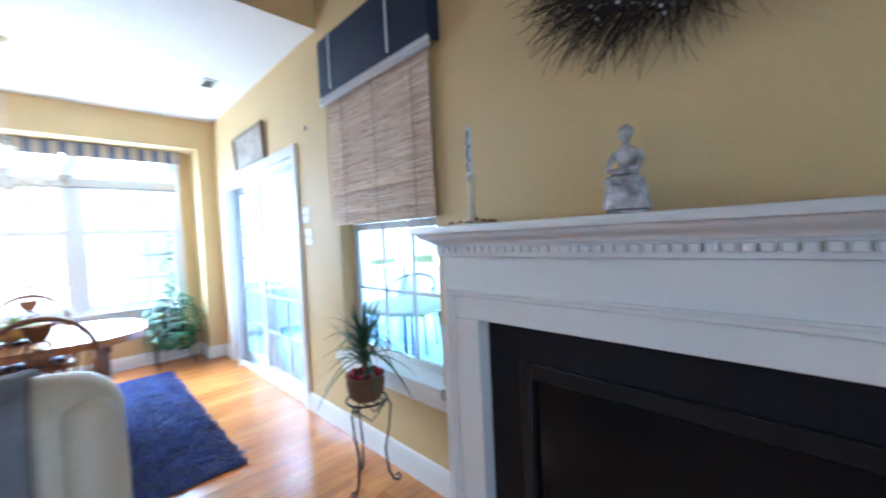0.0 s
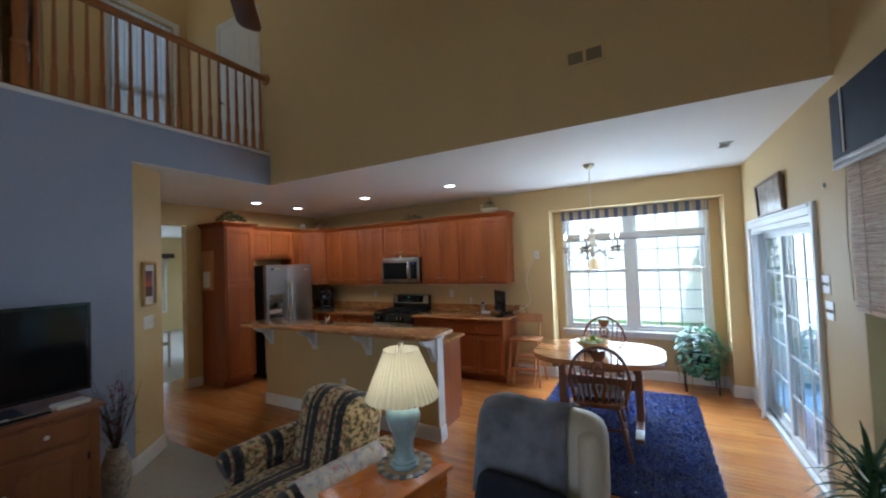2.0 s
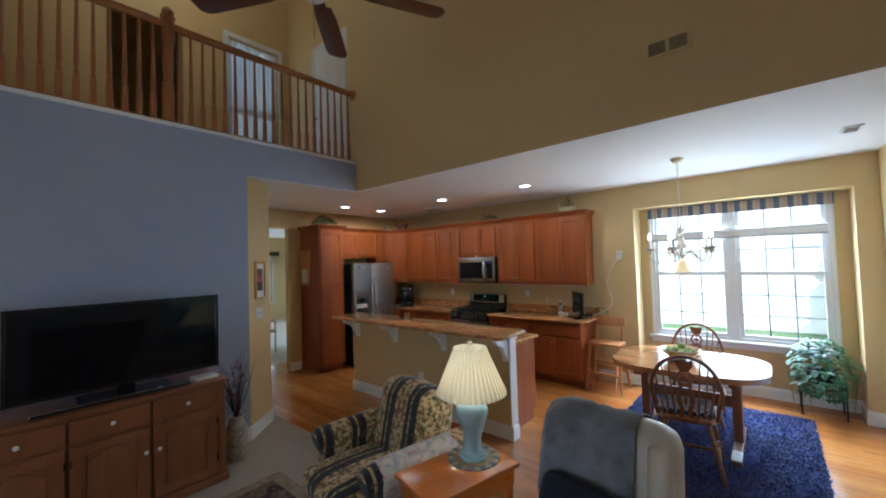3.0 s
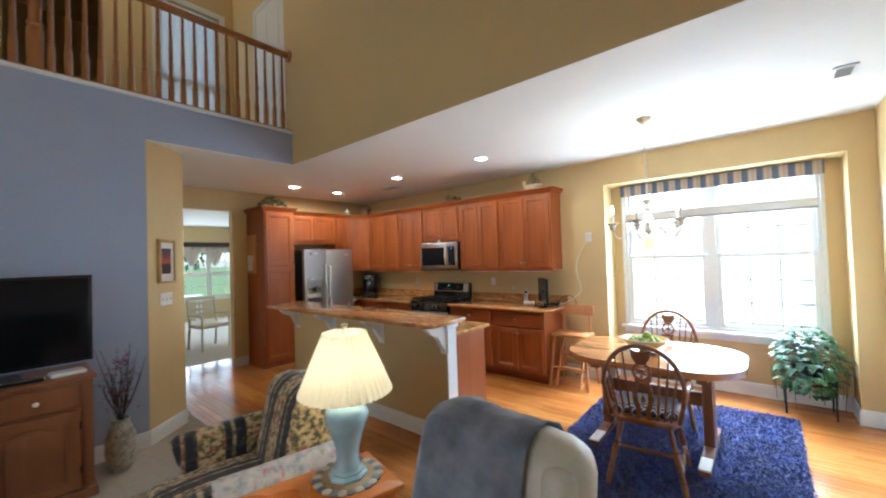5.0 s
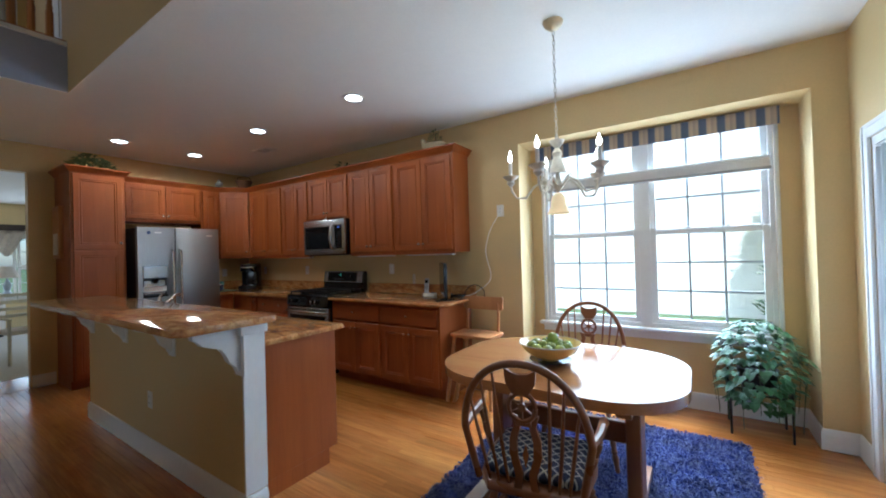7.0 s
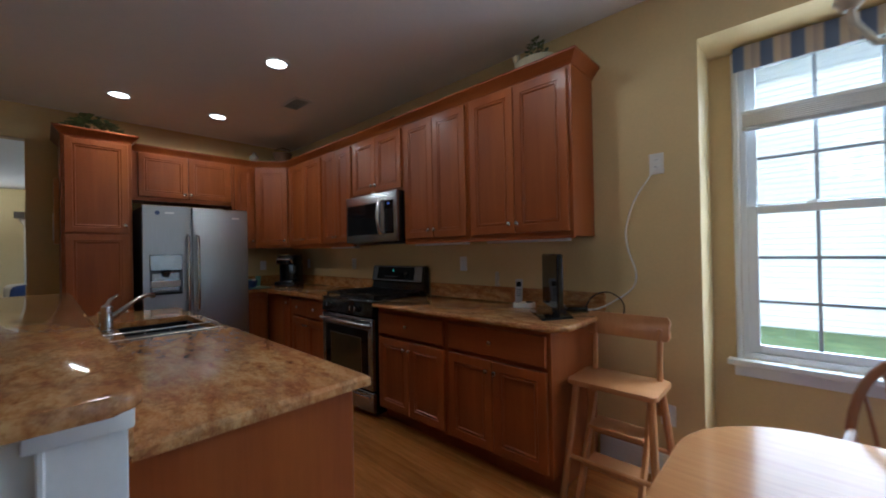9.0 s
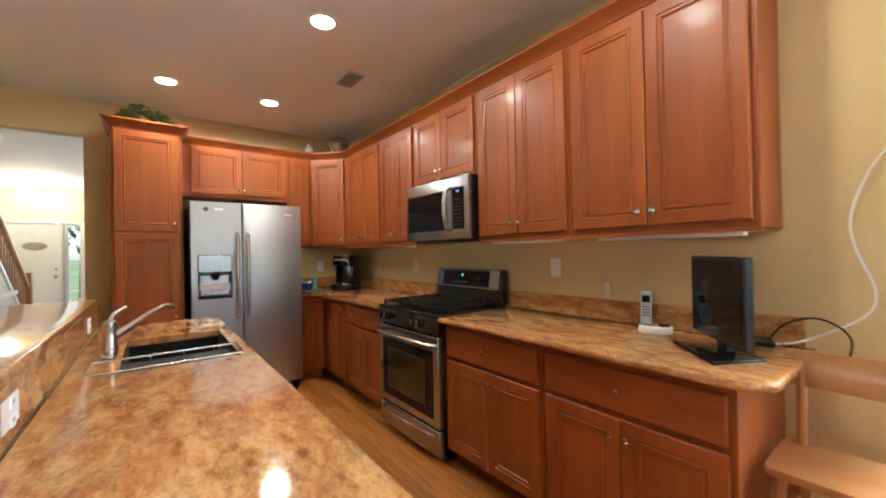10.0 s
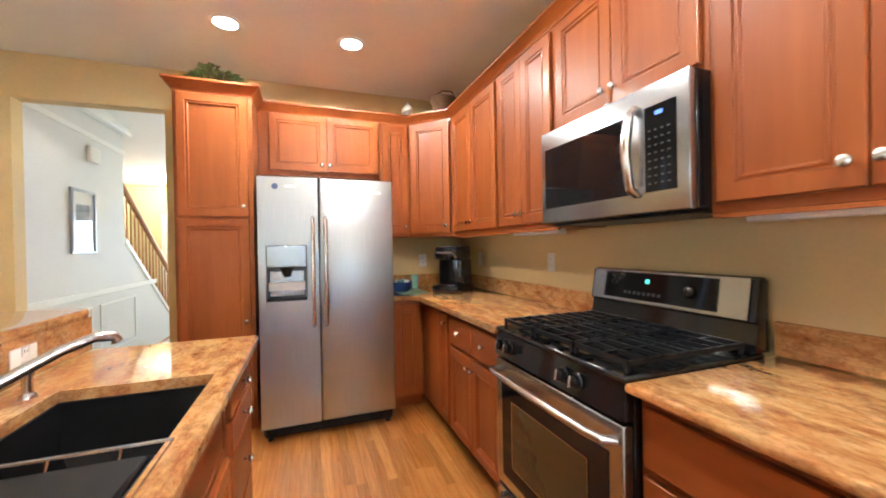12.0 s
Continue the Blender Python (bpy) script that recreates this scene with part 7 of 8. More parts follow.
# picture and switch on the angled wall
AM = pose(-3.9475, 1.5175, 0, 0, 0, 0)
ang = math.degrees(math.atan2(1.70 - 1.335, -4.105 + 3.79))
t = thing("framed_print", pose(-3.9475, 1.5175, 1.43, 0, 0, ang) @ pose(-0.02, -0.002, 0), "small sunset print in a gold frame", "picture")
GOLD = plain("gold_frame", (0.5, 0.33, 0.12), 0.35, 0.7)
part("picture_frame", casing(bmesh.new(), -0.10, 0.10, 0.02, 0.40, 0.016, 0.018, True), GOLD, t)
part("mat", boxm(-0.10, 0.10, -0.006, 0, 0.02, 0.40), PLASTIC, t)


def sunset_material():
    m, nt, b = material("sunset_print")
    co, sep = nt.nodes.new("ShaderNodeTexCoord"), nt.nodes.new("ShaderNodeSeparateXYZ")
    nt.links.new(co.outputs["Generated"], sep.inputs[0])
    c = ramp(nt, sep.outputs["Z"], [(0, (0.02, 0.012, 0.01)), (0.35, (0.04, 0.015, 0.01)), (0.45, (0.5, 0.1, 0.02)), (0.6, (0.3, 0.07, 0.05)), (1, (0.03, 0.04, 0.12))])
    nt.links.new(mixed(nt, c, ramp(nt, noise_tex(nt, 40, 3), [(0.4, (0.5,) * 3), (0.6, (1,) * 3)]), 0.7, "MULTIPLY"), b.inputs["Base Color"])
    b.inputs["Roughness"].default_value = 0.4
    return m


part("print", boxm(-0.06, 0.06, -0.0085, -0.0065, 0.09, 0.33), sunset_material(), t)


def wall_plate(m, w=0.075, h=0.118, kind="outlet"):
    t = thing("wall_switch" if kind == "switch" else "wall_outlet", m, "white plastic light switch plate" if kind == "switch" else "white plastic electrical outlet plate", kind, "wall plates")
    part("plate", boxm(-w / 2, w / 2, -0.006, -0.0005, -h / 2, h / 2, 0.003), PLASTIC, t)
    n = max(1, round(w / 0.05) - 0) if kind == "switch" else 1
    n = max(1, int(w / 0.046)) if kind == "switch" else 1
    for i in range(n):
        cx = -w / 2 + w * (i + 0.5) / n
        if kind == "switch":
            part("rocker", boxm(cx - 0.005, cx + 0.005, -0.014, -0.0065, -0.012, 0.012, 0.002), PLASTIC, t)
        else:
            for z in (-0.02, 0.02):
                part("socket", boxm(cx - 0.016, cx + 0.016, -0.0085, -0.0065, z - 0.014, z + 0.014, 0.003), WHITE, t)
                for s in (-0.006, 0.006):
                    part("slot", boxm(cx + s - 0.0012, cx + s + 0.0012, -0.0095, -0.0088, z - 0.004, z + 0.006), BLACKMATT, t)
    return t


wall_plate(pose(-3.9475, 1.5175, 1.28, 0, 0, ang) @ pose(-0.02, -0.001, 0), 0.16, 0.118, "switch")

# ---- dining area ----
# shag rug: a thick base with a dense pile of tufts
t = thing("shag_rug", pose(-0.18, 3.93, 0), "thick royal blue shag rug under the dining table", "rug")
part("backing", boxm(-0.785, 0.785, -1.19, 1.19, 0.0005, 0.012, 0.004), SHAG, t)
rng = np.random.default_rng(4)
n = 26000
px, py = rng.uniform(-0.785, 0.785, n), rng.uniform(-1.19, 1.19, n)
an, ln, hz = rng.uniform(0, 2 * math.pi, n), rng.uniform(0.014, 0.030, n), rng.uniform(0.02, 0.036, n)
wd = 0.006
dx, dy = np.cos(an) * ln, np.sin(an) * ln
sx, sy = -np.sin(an) * wd, np.cos(an) * wd
v = np.stack([np.stack([px - sx, py - sy, np.full(n, 0.010)], 1), np.stack([px + sx, py + sy, np.full(n, 0.010)], 1),
              np.stack([px + dx * 0.5 + sx, py + dy * 0.5 + sy, hz], 1), np.stack([px + dx * 0.5 - sx, py + dy * 0.5 - sy, hz], 1),
              np.stack([px + dx * 1.3, py + dy * 1.3, hz * 0.75], 1)], 1).reshape(-1, 3)
k = np.arange(n) * 5
me = bpy.data.meshes.new("pile")
me.from_pydata(v.tolist(), [], [q for a in k.tolist() for q in ((a, a + 1, a + 2, a + 3), (a + 3, a + 2, a + 4))])
me.materials.append(SHAG)
part("tufted_face", me, None, t, "long soft tufts")["kind"] = "stuff"
RUGZ = 0.026

t = thing("dining_table", pose(-0.325, 4.03, RUGZ), "oval-ended wooden trestle dining table", "table")


def oval(hx, hy, r, n=10):
    return rounded(-hx, hx, -hy, hy, r, n)


part("tabletop", prism(bmesh.new(), oval(0.63, 0.49, 0.35), 0.665, 0.714, None, 0.010, 3), TABLEWOOD, t)
for sx in (-0.36, 0.38):
    part("post", boxm(sx - 0.035, sx + 0.035, -0.09, 0.09, 0.061, 0.60, 0.006), CHAIRWOOD, t)
    part("foot", prism(bmesh.new(), [(-0.44, 0), (0.40, 0), (0.40, 0.035), (0.12, 0.06), (-0.12, 0.06), (-0.44, 0.035)], -0.035, 0.035, pose(sx, 0, 0) @ Matrix(((0, 0, 1, 0), (1, 0, 0, 0), (0, 1, 0, 0), (0, 0, 0, 1))), 0.003), CHAIRWOOD, t)
    part("toe_cap", boxm(sx - 0.036, sx + 0.036, -0.445, -0.25, 0.036, 0.050, 0.002), PLASTIC, t, "pale worn toe cap")
    part("cleat", boxm(sx - 0.035, sx + 0.035, -0.36, 0.36, 0.601, 0.664, 0.006), CHAIRWOOD, t)
part("stretcher", boxm(-0.324, 0.344, -0.018, 0.018, 0.33, 0.44, 0.006), CHAIRWOOD, t)

def lattice_material():
    """Navy cloth with a pale diamond lattice."""
    m, nt, b = material("navy_lattice_cloth")
    lines = []
    for turn in (45, -45):
        co, mp, w = nt.nodes.new("ShaderNodeTexCoord"), nt.nodes.new("ShaderNodeMapping"), nt.nodes.new("ShaderNodeTexWave")
        mp.inputs["Rotation"].default_value = (0, 0, radians(turn))
        w.inputs["Scale"].default_value, w.inputs["Distortion"].default_value = 8.5, 0.0
        nt.links.new(co.outputs["Object"], mp.inputs[0])
        nt.links.new(mp.outputs[0], w.inputs["Vector"])
        lines.append(ramp(nt, w.outputs["Fac"], [(0.90, (0, 0, 0)), (0.97, (1, 1, 1))]))
    c = mixed(nt, ramp(nt, noise_tex(nt, 60, 3), [(0.3, (0.012, 0.02, 0.05)), (0.7, (0.03, 0.045, 0.10))]), (0.5, 0.5, 0.46), mixed(nt, lines[0], lines[1], 1.0, "LIGHTEN"))
    nt.links.new(c, b.inputs["Base Color"])
    b.inputs["Roughness"].default_value = 0.9
    bumped(nt, b, noise_tex(nt, 250, 2), 0.2, 0.001)
    return m


CUSH = lattice_material()
TURN = [(0.0, 0.013), (0.12, 0.016), (0.2, 0.019), (0.24, 0.014), (0.27, 0.02), (0.3, 0.014), (0.45, 0.02), (0.58, 0.021), (0.62, 0.014), (0.66, 0.021), (0.70, 0.014), (0.85, 0.018), (1.0, 0.014)]


def turned(bm, a, c, k=1.0):
    a, c = Vector(a), Vector(c)
    return tube(bm, [a.lerp(c, u) for u, _ in TURN], [r * k for _, r in TURN], 10)


def windsor_chair(m, label):
    """A hoop-back chair with a pierced wheel splat; it faces +y."""
    t = thing("windsor_chair", m, label, "chair", "chairs round the dining table")
    seat = [(-0.16, -0.20), (0.16, -0.20), (0.21, -0.12), (0.235, 0.05), (0.225, 0.19), (0.15, 0.225), (0.0, 0.23), (-0.15, 0.225), (-0.225, 0.19), (-0.235, 0.05), (-0.21, -0.12)]
    part("seat", prism(bmesh.new(), seat, 0.405, 0.445, None, 0.012, 3), CHAIRWOOD, t)
    for sx in (-1, 1):
        part("leg", turned(bmesh.new(), (0.24 * sx, 0.24, 0), (0.17 * sx, 0.15, 0.405)), CHAIRWOOD, t)
        part("leg", turned(bmesh.new(), (0.23 * sx, -0.26, 0), (0.14 * sx, -0.14, 0.405)), CHAIRWOOD, t)
        part("side_stretcher", turned(bmesh.new(), (0.215 * sx, 0.21, 0.15), (0.20 * sx, -0.215, 0.15), 0.8), CHAIRWOOD, t)
    part("stretcher", turned(bmesh.new(), (-0.205, 0.0, 0.15), (0.205, 0.0, 0.15), 0.8), CHAIRWOOD, t)
    lean = lambda z: -0.175 - 0.20 * (z - 0.445)
    hoop = []
    for i in range(25):
        a = math.pi * i / 24
        x, z = 0.245 * math.cos(a) * (1 + 0.05 * math.sin(a)), 0.445 + 0.50 * (math.sin(a) ** 0.62 if 0 < i < 24 else 0)
        hoop.append((x * (0.82 if i in (0, 24) else 0.93 if i in (1, 23) else 1), lean(z), z))
    part("hoop", tube(bmesh.new(), hoop, 0.0145, 10), CHAIRWOOD, t, "bent wooden hoop")
    for x in (-0.185, -0.14, -0.095, 0.095, 0.14, 0.185):
        top = 0.445 + 0.50 * math.sqrt(max(0.0, 1 - (abs(x) * 1.12 / 0.262) ** 2)) ** 0.62
        part("spindle", tube(bmesh.new(), [(x * 0.82, lean(0.45), 0.44), (x * 0.95, lean(0.6), 0.6), (x * 1.12, lean(top), top - 0.004)], [0.006, 0.0075, 0.005], 8), CHAIRWOOD, t)
    # pierced splat: two outlines with a wheel between
    splat = part("splat", tube(bmesh.new(), [(0.05 * math.cos(a), lean(0.775) , 0.775 + 0.052 * math.sin(a)) for a in [radians(15 * i) for i in range(25)]], 0.0095, 6), CHAIRWOOD, t, "pierced wheel splat")
    for i in range(6):
        a = radians(60 * i + 30)
        part("spoke", tube(bmesh.new(), [(0.012 * math.cos(a), lean(0.775), 0.775 + 0.012 * math.sin(a)), (0.05 * math.cos(a), lean(0.775), 0.775 + 0.05 * math.sin(a))], 0.005, 5), CHAIRWOOD, splat)
    part("hub", lathe(bmesh.new(), [(0.016, -0.007), (0.016, 0.007)], 10, pose(0, lean(0.775), 0.775, 90, 0, 0)), CHAIRWOOD, splat)
    yy = Matrix(((1, 0, 0, 0), (0, 0, -1, 0), (0, 1, 0, 0), (0, 0, 0, 1)))
    part("splat_head", prism(bmesh.new(), [(-0.03, 0.83), (0.03, 0.83), (0.055, 0.87), (0.06, 0.925), (0.03, 0.905), (0, 0.90), (-0.03, 0.905), (-0.06, 0.925), (-0.055, 0.87)], -0.007, 0.007, pose(0, lean(0.87), 0) @ yy, 0.002), CHAIRWOOD, splat)
    for sx in (-1, 1):
        part("splat_side", prism(bmesh.new(), [(0.018, 0.45), (0.05, 0.45), (0.038, 0.5), (0.062, 0.58), (0.06, 0.64), (0.04, 0.69), (0.055, 0.735), (0.028, 0.725), (0.016, 0.69), (0.034, 0.63), (0.032, 0.57), (0.01, 0.51)], -0.007, 0.007, pose(0, lean(0.59), 0) @ Matrix.Diagonal((sx, 1, 1, 1)) @ yy, 0.002), CHAIRWOOD, splat)
    part("splat_bridge", boxm(-0.03, 0.03, lean(0.71) - 0.006, lean(0.71) + 0.006, 0.70, 0.724, 0.003), CHAIRWOOD, splat)
    part("splat_heart", prism(bmesh.new(), [(0, 0.53), (0.012, 0.58), (0, 0.62), (-0.012, 0.58)], -0.005, 0.005, pose(0, lean(0.58), 0) @ yy), CHAIRWOOD, splat)
    for sx in (-1, 1):
        part("armrest", tube(bmesh.new(), [(0.235 * sx, lean(0.66), 0.66), (0.255 * sx, -0.10, 0.655), (0.265 * sx, 0.05, 0.645)], [0.012, 0.016, 0.02], 8), CHAIRWOOD, t)
        part("arm_post", turned(bmesh.new(), (0.215 * sx, 0.04, 0.445), (0.262 * sx, 0.03, 0.632), 0.8), CHAIRWOOD, t)
    return t


windsor_chair(pose(-0.25, 3.42, RUGZ, 0, 0, 8), "brown hoop-back windsor chair with pierced wheel splat")
windsor_chair(pose(-0.33, 4.56, RUGZ, 0, 0, 181), "brown hoop-back windsor chair by the window")
for m in (pose(-0.25, 3.42, RUGZ + 0.446, 0, 0, 8), pose(-0.33, 4.56, RUGZ + 0.446, 0, 0, 181)):
    solo("seat_cushion", cushion(bmesh.new(), -0.19, 0.19, -0.15, 0.2, 0, 0.045, 0.02, None, 0.012), CUSH, m, "navy patterned seat pad tied on a chair", "cushion", "seat pads")

# bowl of green apples
TZ = RUGZ + 0.7145
t = thing("saucer", pose(-0.37, 4.0, TZ), "dark blue glass plate under the fruit bowl", "plate")
part("plate", lathe(bmesh.new(), [(0.06, 0), (0.07, 0.004), (0.115, 0.014), (0.118, 0.017), (0.06, 0.009), (0.01, 0.008)], 32), plain("dark_blue_glaze", (0.02, 0.04, 0.09), 0.1, 0, 0.1, 20, 0), t)
t = thing("fruit_bowl", pose(-0.37, 4.0, TZ + 0.0095), "yellow painted ceramic fruit bowl", "bowl")
part("bowl", lathe(bmesh.new(), [(0.045, 0), (0.05, 0.008), (0.10, 0.026), (0.145, 0.058), (0.172, 0.098), (0.172, 0.102), (0.162, 0.098), (0.10, 0.040), (0.03, 0.014)], 40), plain("yellow_glazed_ceramic", (0.68, 0.46, 0.13), 0.15, 0, 0.15, 12, 0), t)
part("rim_band", lathe(bmesh.new(), [(0.1725, 0.0975), (0.1745, 0.100), (0.1725, 0.1035), (0.171, 0.1035)], 40, None, None, True), plain("white_glaze", (0.7, 0.7, 0.68), 0.15), t, "white rim")
APPLE = plain("green_apple_skin", (0.31, 0.38, 0.06), 0.22, 0, 0.25, 12, 0)
prof = [(0.004, -0.030), (0.015, -0.031), (0.026, -0.021), (0.0315, -0.002), (0.03, 0.013), (0.021, 0.026), (0.01, 0.03), (0.003, 0.026)]
k = 0
for r, z, n in ((0.099, 0.074, 9), (0.043, 0.080, 4), (0.02, 0.124, 1)):
    for i in range(n):
        a = 2 * math.pi * i / n + k
        t = thing("green_apple", pose(-0.37 + r * math.cos(a), 4.0 + r * math.sin(a), TZ + 0.0095 + z, 20 * math.sin(i * 3), 25 * math.cos(i * 5), 40 * i), "shiny green apple in the fruit bowl", "apple", "apples in the bowl")
        part("fruit", lathe(bmesh.new(), prof, 16), APPLE, t)
        part("stem", tube(bmesh.new(), [(0, 0, 0.022), (0.001, 0, 0.033)], 0.0015, 5), BARK, t)
    k += 0.4

# chandelier
PEWTER = plain("cream_antiqued_metal", (0.70, 0.66, 0.58), 0.4, 0.0, 0.15, 30, 0.05)
FROST = glow("lit_frosted_bell", (0.9, 0.64, 0.33), 0.5)
CHX, CHY = -0.33, 4.12
t = thing("chandelier", pose(CHX, CHY, 0), "cream candle chandelier with bell glass and lit bulbs", "chandelier")
part("canopy", lathe(bmesh.new(), [(0.012, 2.69), (0.03, 2.70), (0.055, 2.725), (0.06, 2.742)], 20), plain("pale_brass", (0.75, 0.66, 0.46), 0.3, 0.4), t, "pale brass canopy")
for i in range(22):
    z = 2.69 - 0.0285 * i
    pts = [(0.008 * math.cos(a), 0.0, z - 0.016 + 0.018 * math.sin(a)) for a in [radians(45 * j) for j in range(9)]]
    part("chain_link", tube(bmesh.new(), pts, 0.0022, 5), PEWTER, t, "", pose(0, 0, 0, 0, 0, 90 * (i % 2)))
part("column", lathe(bmesh.new(), [(0.01, 1.72), (0.016, 1.74), (0.03, 1.76), (0.018, 1.79), (0.012, 1.83), (0.022, 1.93), (0.03, 1.955), (0.012, 1.985), (0.035, 2.01), (0.045, 2.03), (0.01, 2.04), (0.008, 2.07)], 18), PEWTER, t)
part("upper_bell", lathe(bmesh.new(), [(0.05, 1.835), (0.045, 1.86), (0.03, 1.9), (0.024, 1.93)], 18), PEWTER, t)
part("bell_glass", lathe(bmesh.new(), [(0.066, 1.595), (0.06, 1.605), (0.045, 1.64), (0.038, 1.69), (0.022, 1.715), (0.018, 1.715), (0.034, 1.688), (0.041, 1.64), (0.056, 1.606)], 22, None, None, True), FROST, t, "frosted amber bell glass")
BULB = glow("lit_candle_bulb", (1.0, 0.9, 0.72), 14)
for i in range(5):
    a = radians(72 * i + 265)
    m = pose(0, 0, 0, 0, 0, 72 * i + 265)
    arm = part("arm", tube(bmesh.new(), [(0.02, 0, 1.75), (0.08, 0, 1.80), (0.14, 0, 1.765), (0.19, 0, 1.70), (0.245, 0, 1.705), (0.275, 0, 1.75), (0.28, 0, 1.79)], [0.006, 0.006, 0.007, 0.007, 0.007, 0.007, 0.006], 8), PEWTER, t, "", m)
    part("curl", tube(bmesh.new(), [(0.05, 0, 1.79), (0.085, 0, 1.82), (0.115, 0, 1.80), (0.105, 0, 1.775), (0.09, 0, 1.785)], 0.004, 6), PEWTER, arm)
    part("drip_pan", lathe(bmesh.new(), [(0.012, 1.78), (0.026, 1.80), (0.02, 1.815), (0.045, 1.835), (0.05, 1.841), (0.014, 1.843)], 18, pose(0.28, 0, 0)), PEWTER, arm)
    part("candle_sleeve", lathe(bmesh.new(), [(0.011, 1.843), (0.011, 1.93)], 12, pose(0.28, 0, 0)), PLASTIC, arm)
    bl = part("bulb", lathe(bmesh.new(), [(0.006, 1.931), (0.013, 1.945), (0.014, 1.96), (0.006, 1.985), (0.002, 2.0)], 12, pose(0.28, 0, 0)), BULB, arm, "lit flame bulb")
    bl.visible_shadow = False
lamp("chandelier_light", "POINT", 4, pose(CHX, CHY, 2.0), (1, 0.85, 0.6), radius=0.2)

# step stool chair beside the base cabinet
t = thing("step_stool_chair", pose(-1.385, 4.985, 0), "pale wooden folding step-stool chair", "chair")
part("seat", prism(bmesh.new(), rounded(-0.215, 0.215, -0.15, 0.15, 0.03), 0.595, 0.62, None, 0.006), PALEWOOD, t)
part("back_board", prism(bmesh.new(), [(-0.20, 0), (0.20, 0), (0.215, 0.025), (0.205, 0.06), (0.215, 0.10), (0.20, 0.125), (-0.20, 0.125), (-0.215, 0.10), (-0.205, 0.06), (-0.215, 0.025)], -0.009, 0.009, pose(0, 0.135, 0.82, -8, 0, 0) @ Matrix(((1, 0, 0, 0), (0, 0, -1, 0), (0, 1, 0, 0), (0, 0, 0, 1))), 0.003), PALEWOOD, t)
for sx in (-1, 1):
    part("back_post", tube(bmesh.new(), [(0.165 * sx, 0.10, 0.45), (0.165 * sx, 0.12, 0.62), (0.165 * sx, 0.142, 0.88)], 0.014, 8), PALEWOOD, t)
    part("front_leg", tube(bmesh.new(), [(0.225 * sx, -0.19, 0), (0.18 * sx, -0.10, 0.594)], 0.019, 8), PALEWOOD, t)
    part("back_leg", tube(bmesh.new(), [(0.225 * sx, 0.2, 0), (0.18 * sx, 0.08, 0.594)], 0.019, 8), PALEWOOD, t)
    part("step_side", prism(bmesh.new(), [(-0.30, 0.02), (-0.24, 0.02), (-0.02, 0.50), (-0.06, 0.52)], -0.01, 0.01, pose(0.14 * sx, 0.08, 0) @ Matrix(((0, 0, 1, 0), (1, 0, 0, 0), (0, 1, 0, 0), (0, 0, 0, 1))), 0.002), PALEWOOD, t)
for z, y in ((0.18, -0.06), (0.36, 0.0)):
    part("step", boxm(-0.135, 0.135, y - 0.08, y + 0.07, z, z + 0.02, 0.004), PALEWOOD, t)
part("cross_bar", tube(bmesh.new(), [(-0.21, -0.155, 0.22), (0.21, -0.155, 0.22)], 0.012, 8), PALEWOOD, t)
part("cross_bar", tube(bmesh.new(), [(-0.21, 0.15, 0.25), (0.21, 0.15, 0.25)], 0.012, 8), PALEWOOD, t)

# trailing pothos on an iron stand
t = thing("iron_plant_stand", pose(0.70, 5.45, 0), "low black iron plant stand", "plant stand")
for sx in (-0.17, 0.17):
    for sy in (-0.13, 0.13):
        part("leg", tube(bmesh.new(), [(sx, sy, 0), (sx, sy, 0.36)], 0.008, 6), IRON, t)
    part("rail", tube(bmesh.new(), [(sx, -0.13, 0.3), (sx, 0.13, 0.3)], 0.006, 6), IRON, t)
for sy in (-0.13, 0.0, 0.13):
    part("rail", tube(bmesh.new(), [(-0.17, sy, 0.3), (0.17, sy, 0.3)], 0.006, 6), IRON, t)
t = thing("pothos_plant", pose(0.70, 5.45, 0.307), "bushy green pothos trailing over its stand", "plant")
part("pot", lathe(bmesh.new(), [(0.09, 0), (0.12, 0.12), (0.125, 0.16), (0.11, 0.16), (0.10, 0.13)], 20), BLACKMATT, t)
rng = random.Random(17)
POTHOS = plain("pothos_leaf", (0.05, 0.14, 0.04), 0.4, 0, 0.4, 14, 0)


def pothos_spot():
    a, u = rng.uniform(0, 6.283), rng.random()
    z = 0.50 - 0.62 * u
    r = 0.30 * math.sqrt(max(0.05, 1 - ((z - 0.16) / 0.36) ** 2)) * rng.uniform(0.65, 1.0) * (0.88 + 0.12 * math.sin(3 * a + 9 * z))
    return (r * math.cos(a), min(0.22, r * math.sin(a)), z), (math.cos(a), math.sin(a), 0.2)


bm = bmesh.new()
for _ in range(520):
    p, out = pothos_spot()
    d = Vector((out[0], out[1], -0.5 + rng.uniform(-0.3, 0.5))).normalized()
    s = d.cross(Vector((0, 0, 1))).normalized()
    u = s.cross(d)
    k = rng.uniform(0.022, 0.040)
    o = Vector(p)
    ring = [o + d * k * y + s * k * x + u * k * z for x, y, z in ((0, 0, 0), (0.55, -0.25, 0.12), (0.85, 0.25, 0.16), (0.6, 0.95, 0.05), (0, 1.75, -0.25), (-0.6, 0.95, 0.05), (-0.85, 0.25, 0.16), (-0.55, -0.25, 0.12))]
    c = bm.verts.new(o + d * k * 0.6)
    vs = [bm.verts.new(q) for q in ring]
    for i in range(8):
        bm.faces.new((c, vs[i], vs[(i + 1) % 8]))
part("foliage", bm, POTHOS, t, "heart-shaped green leaves", None, False)["kind"] = "stuff"
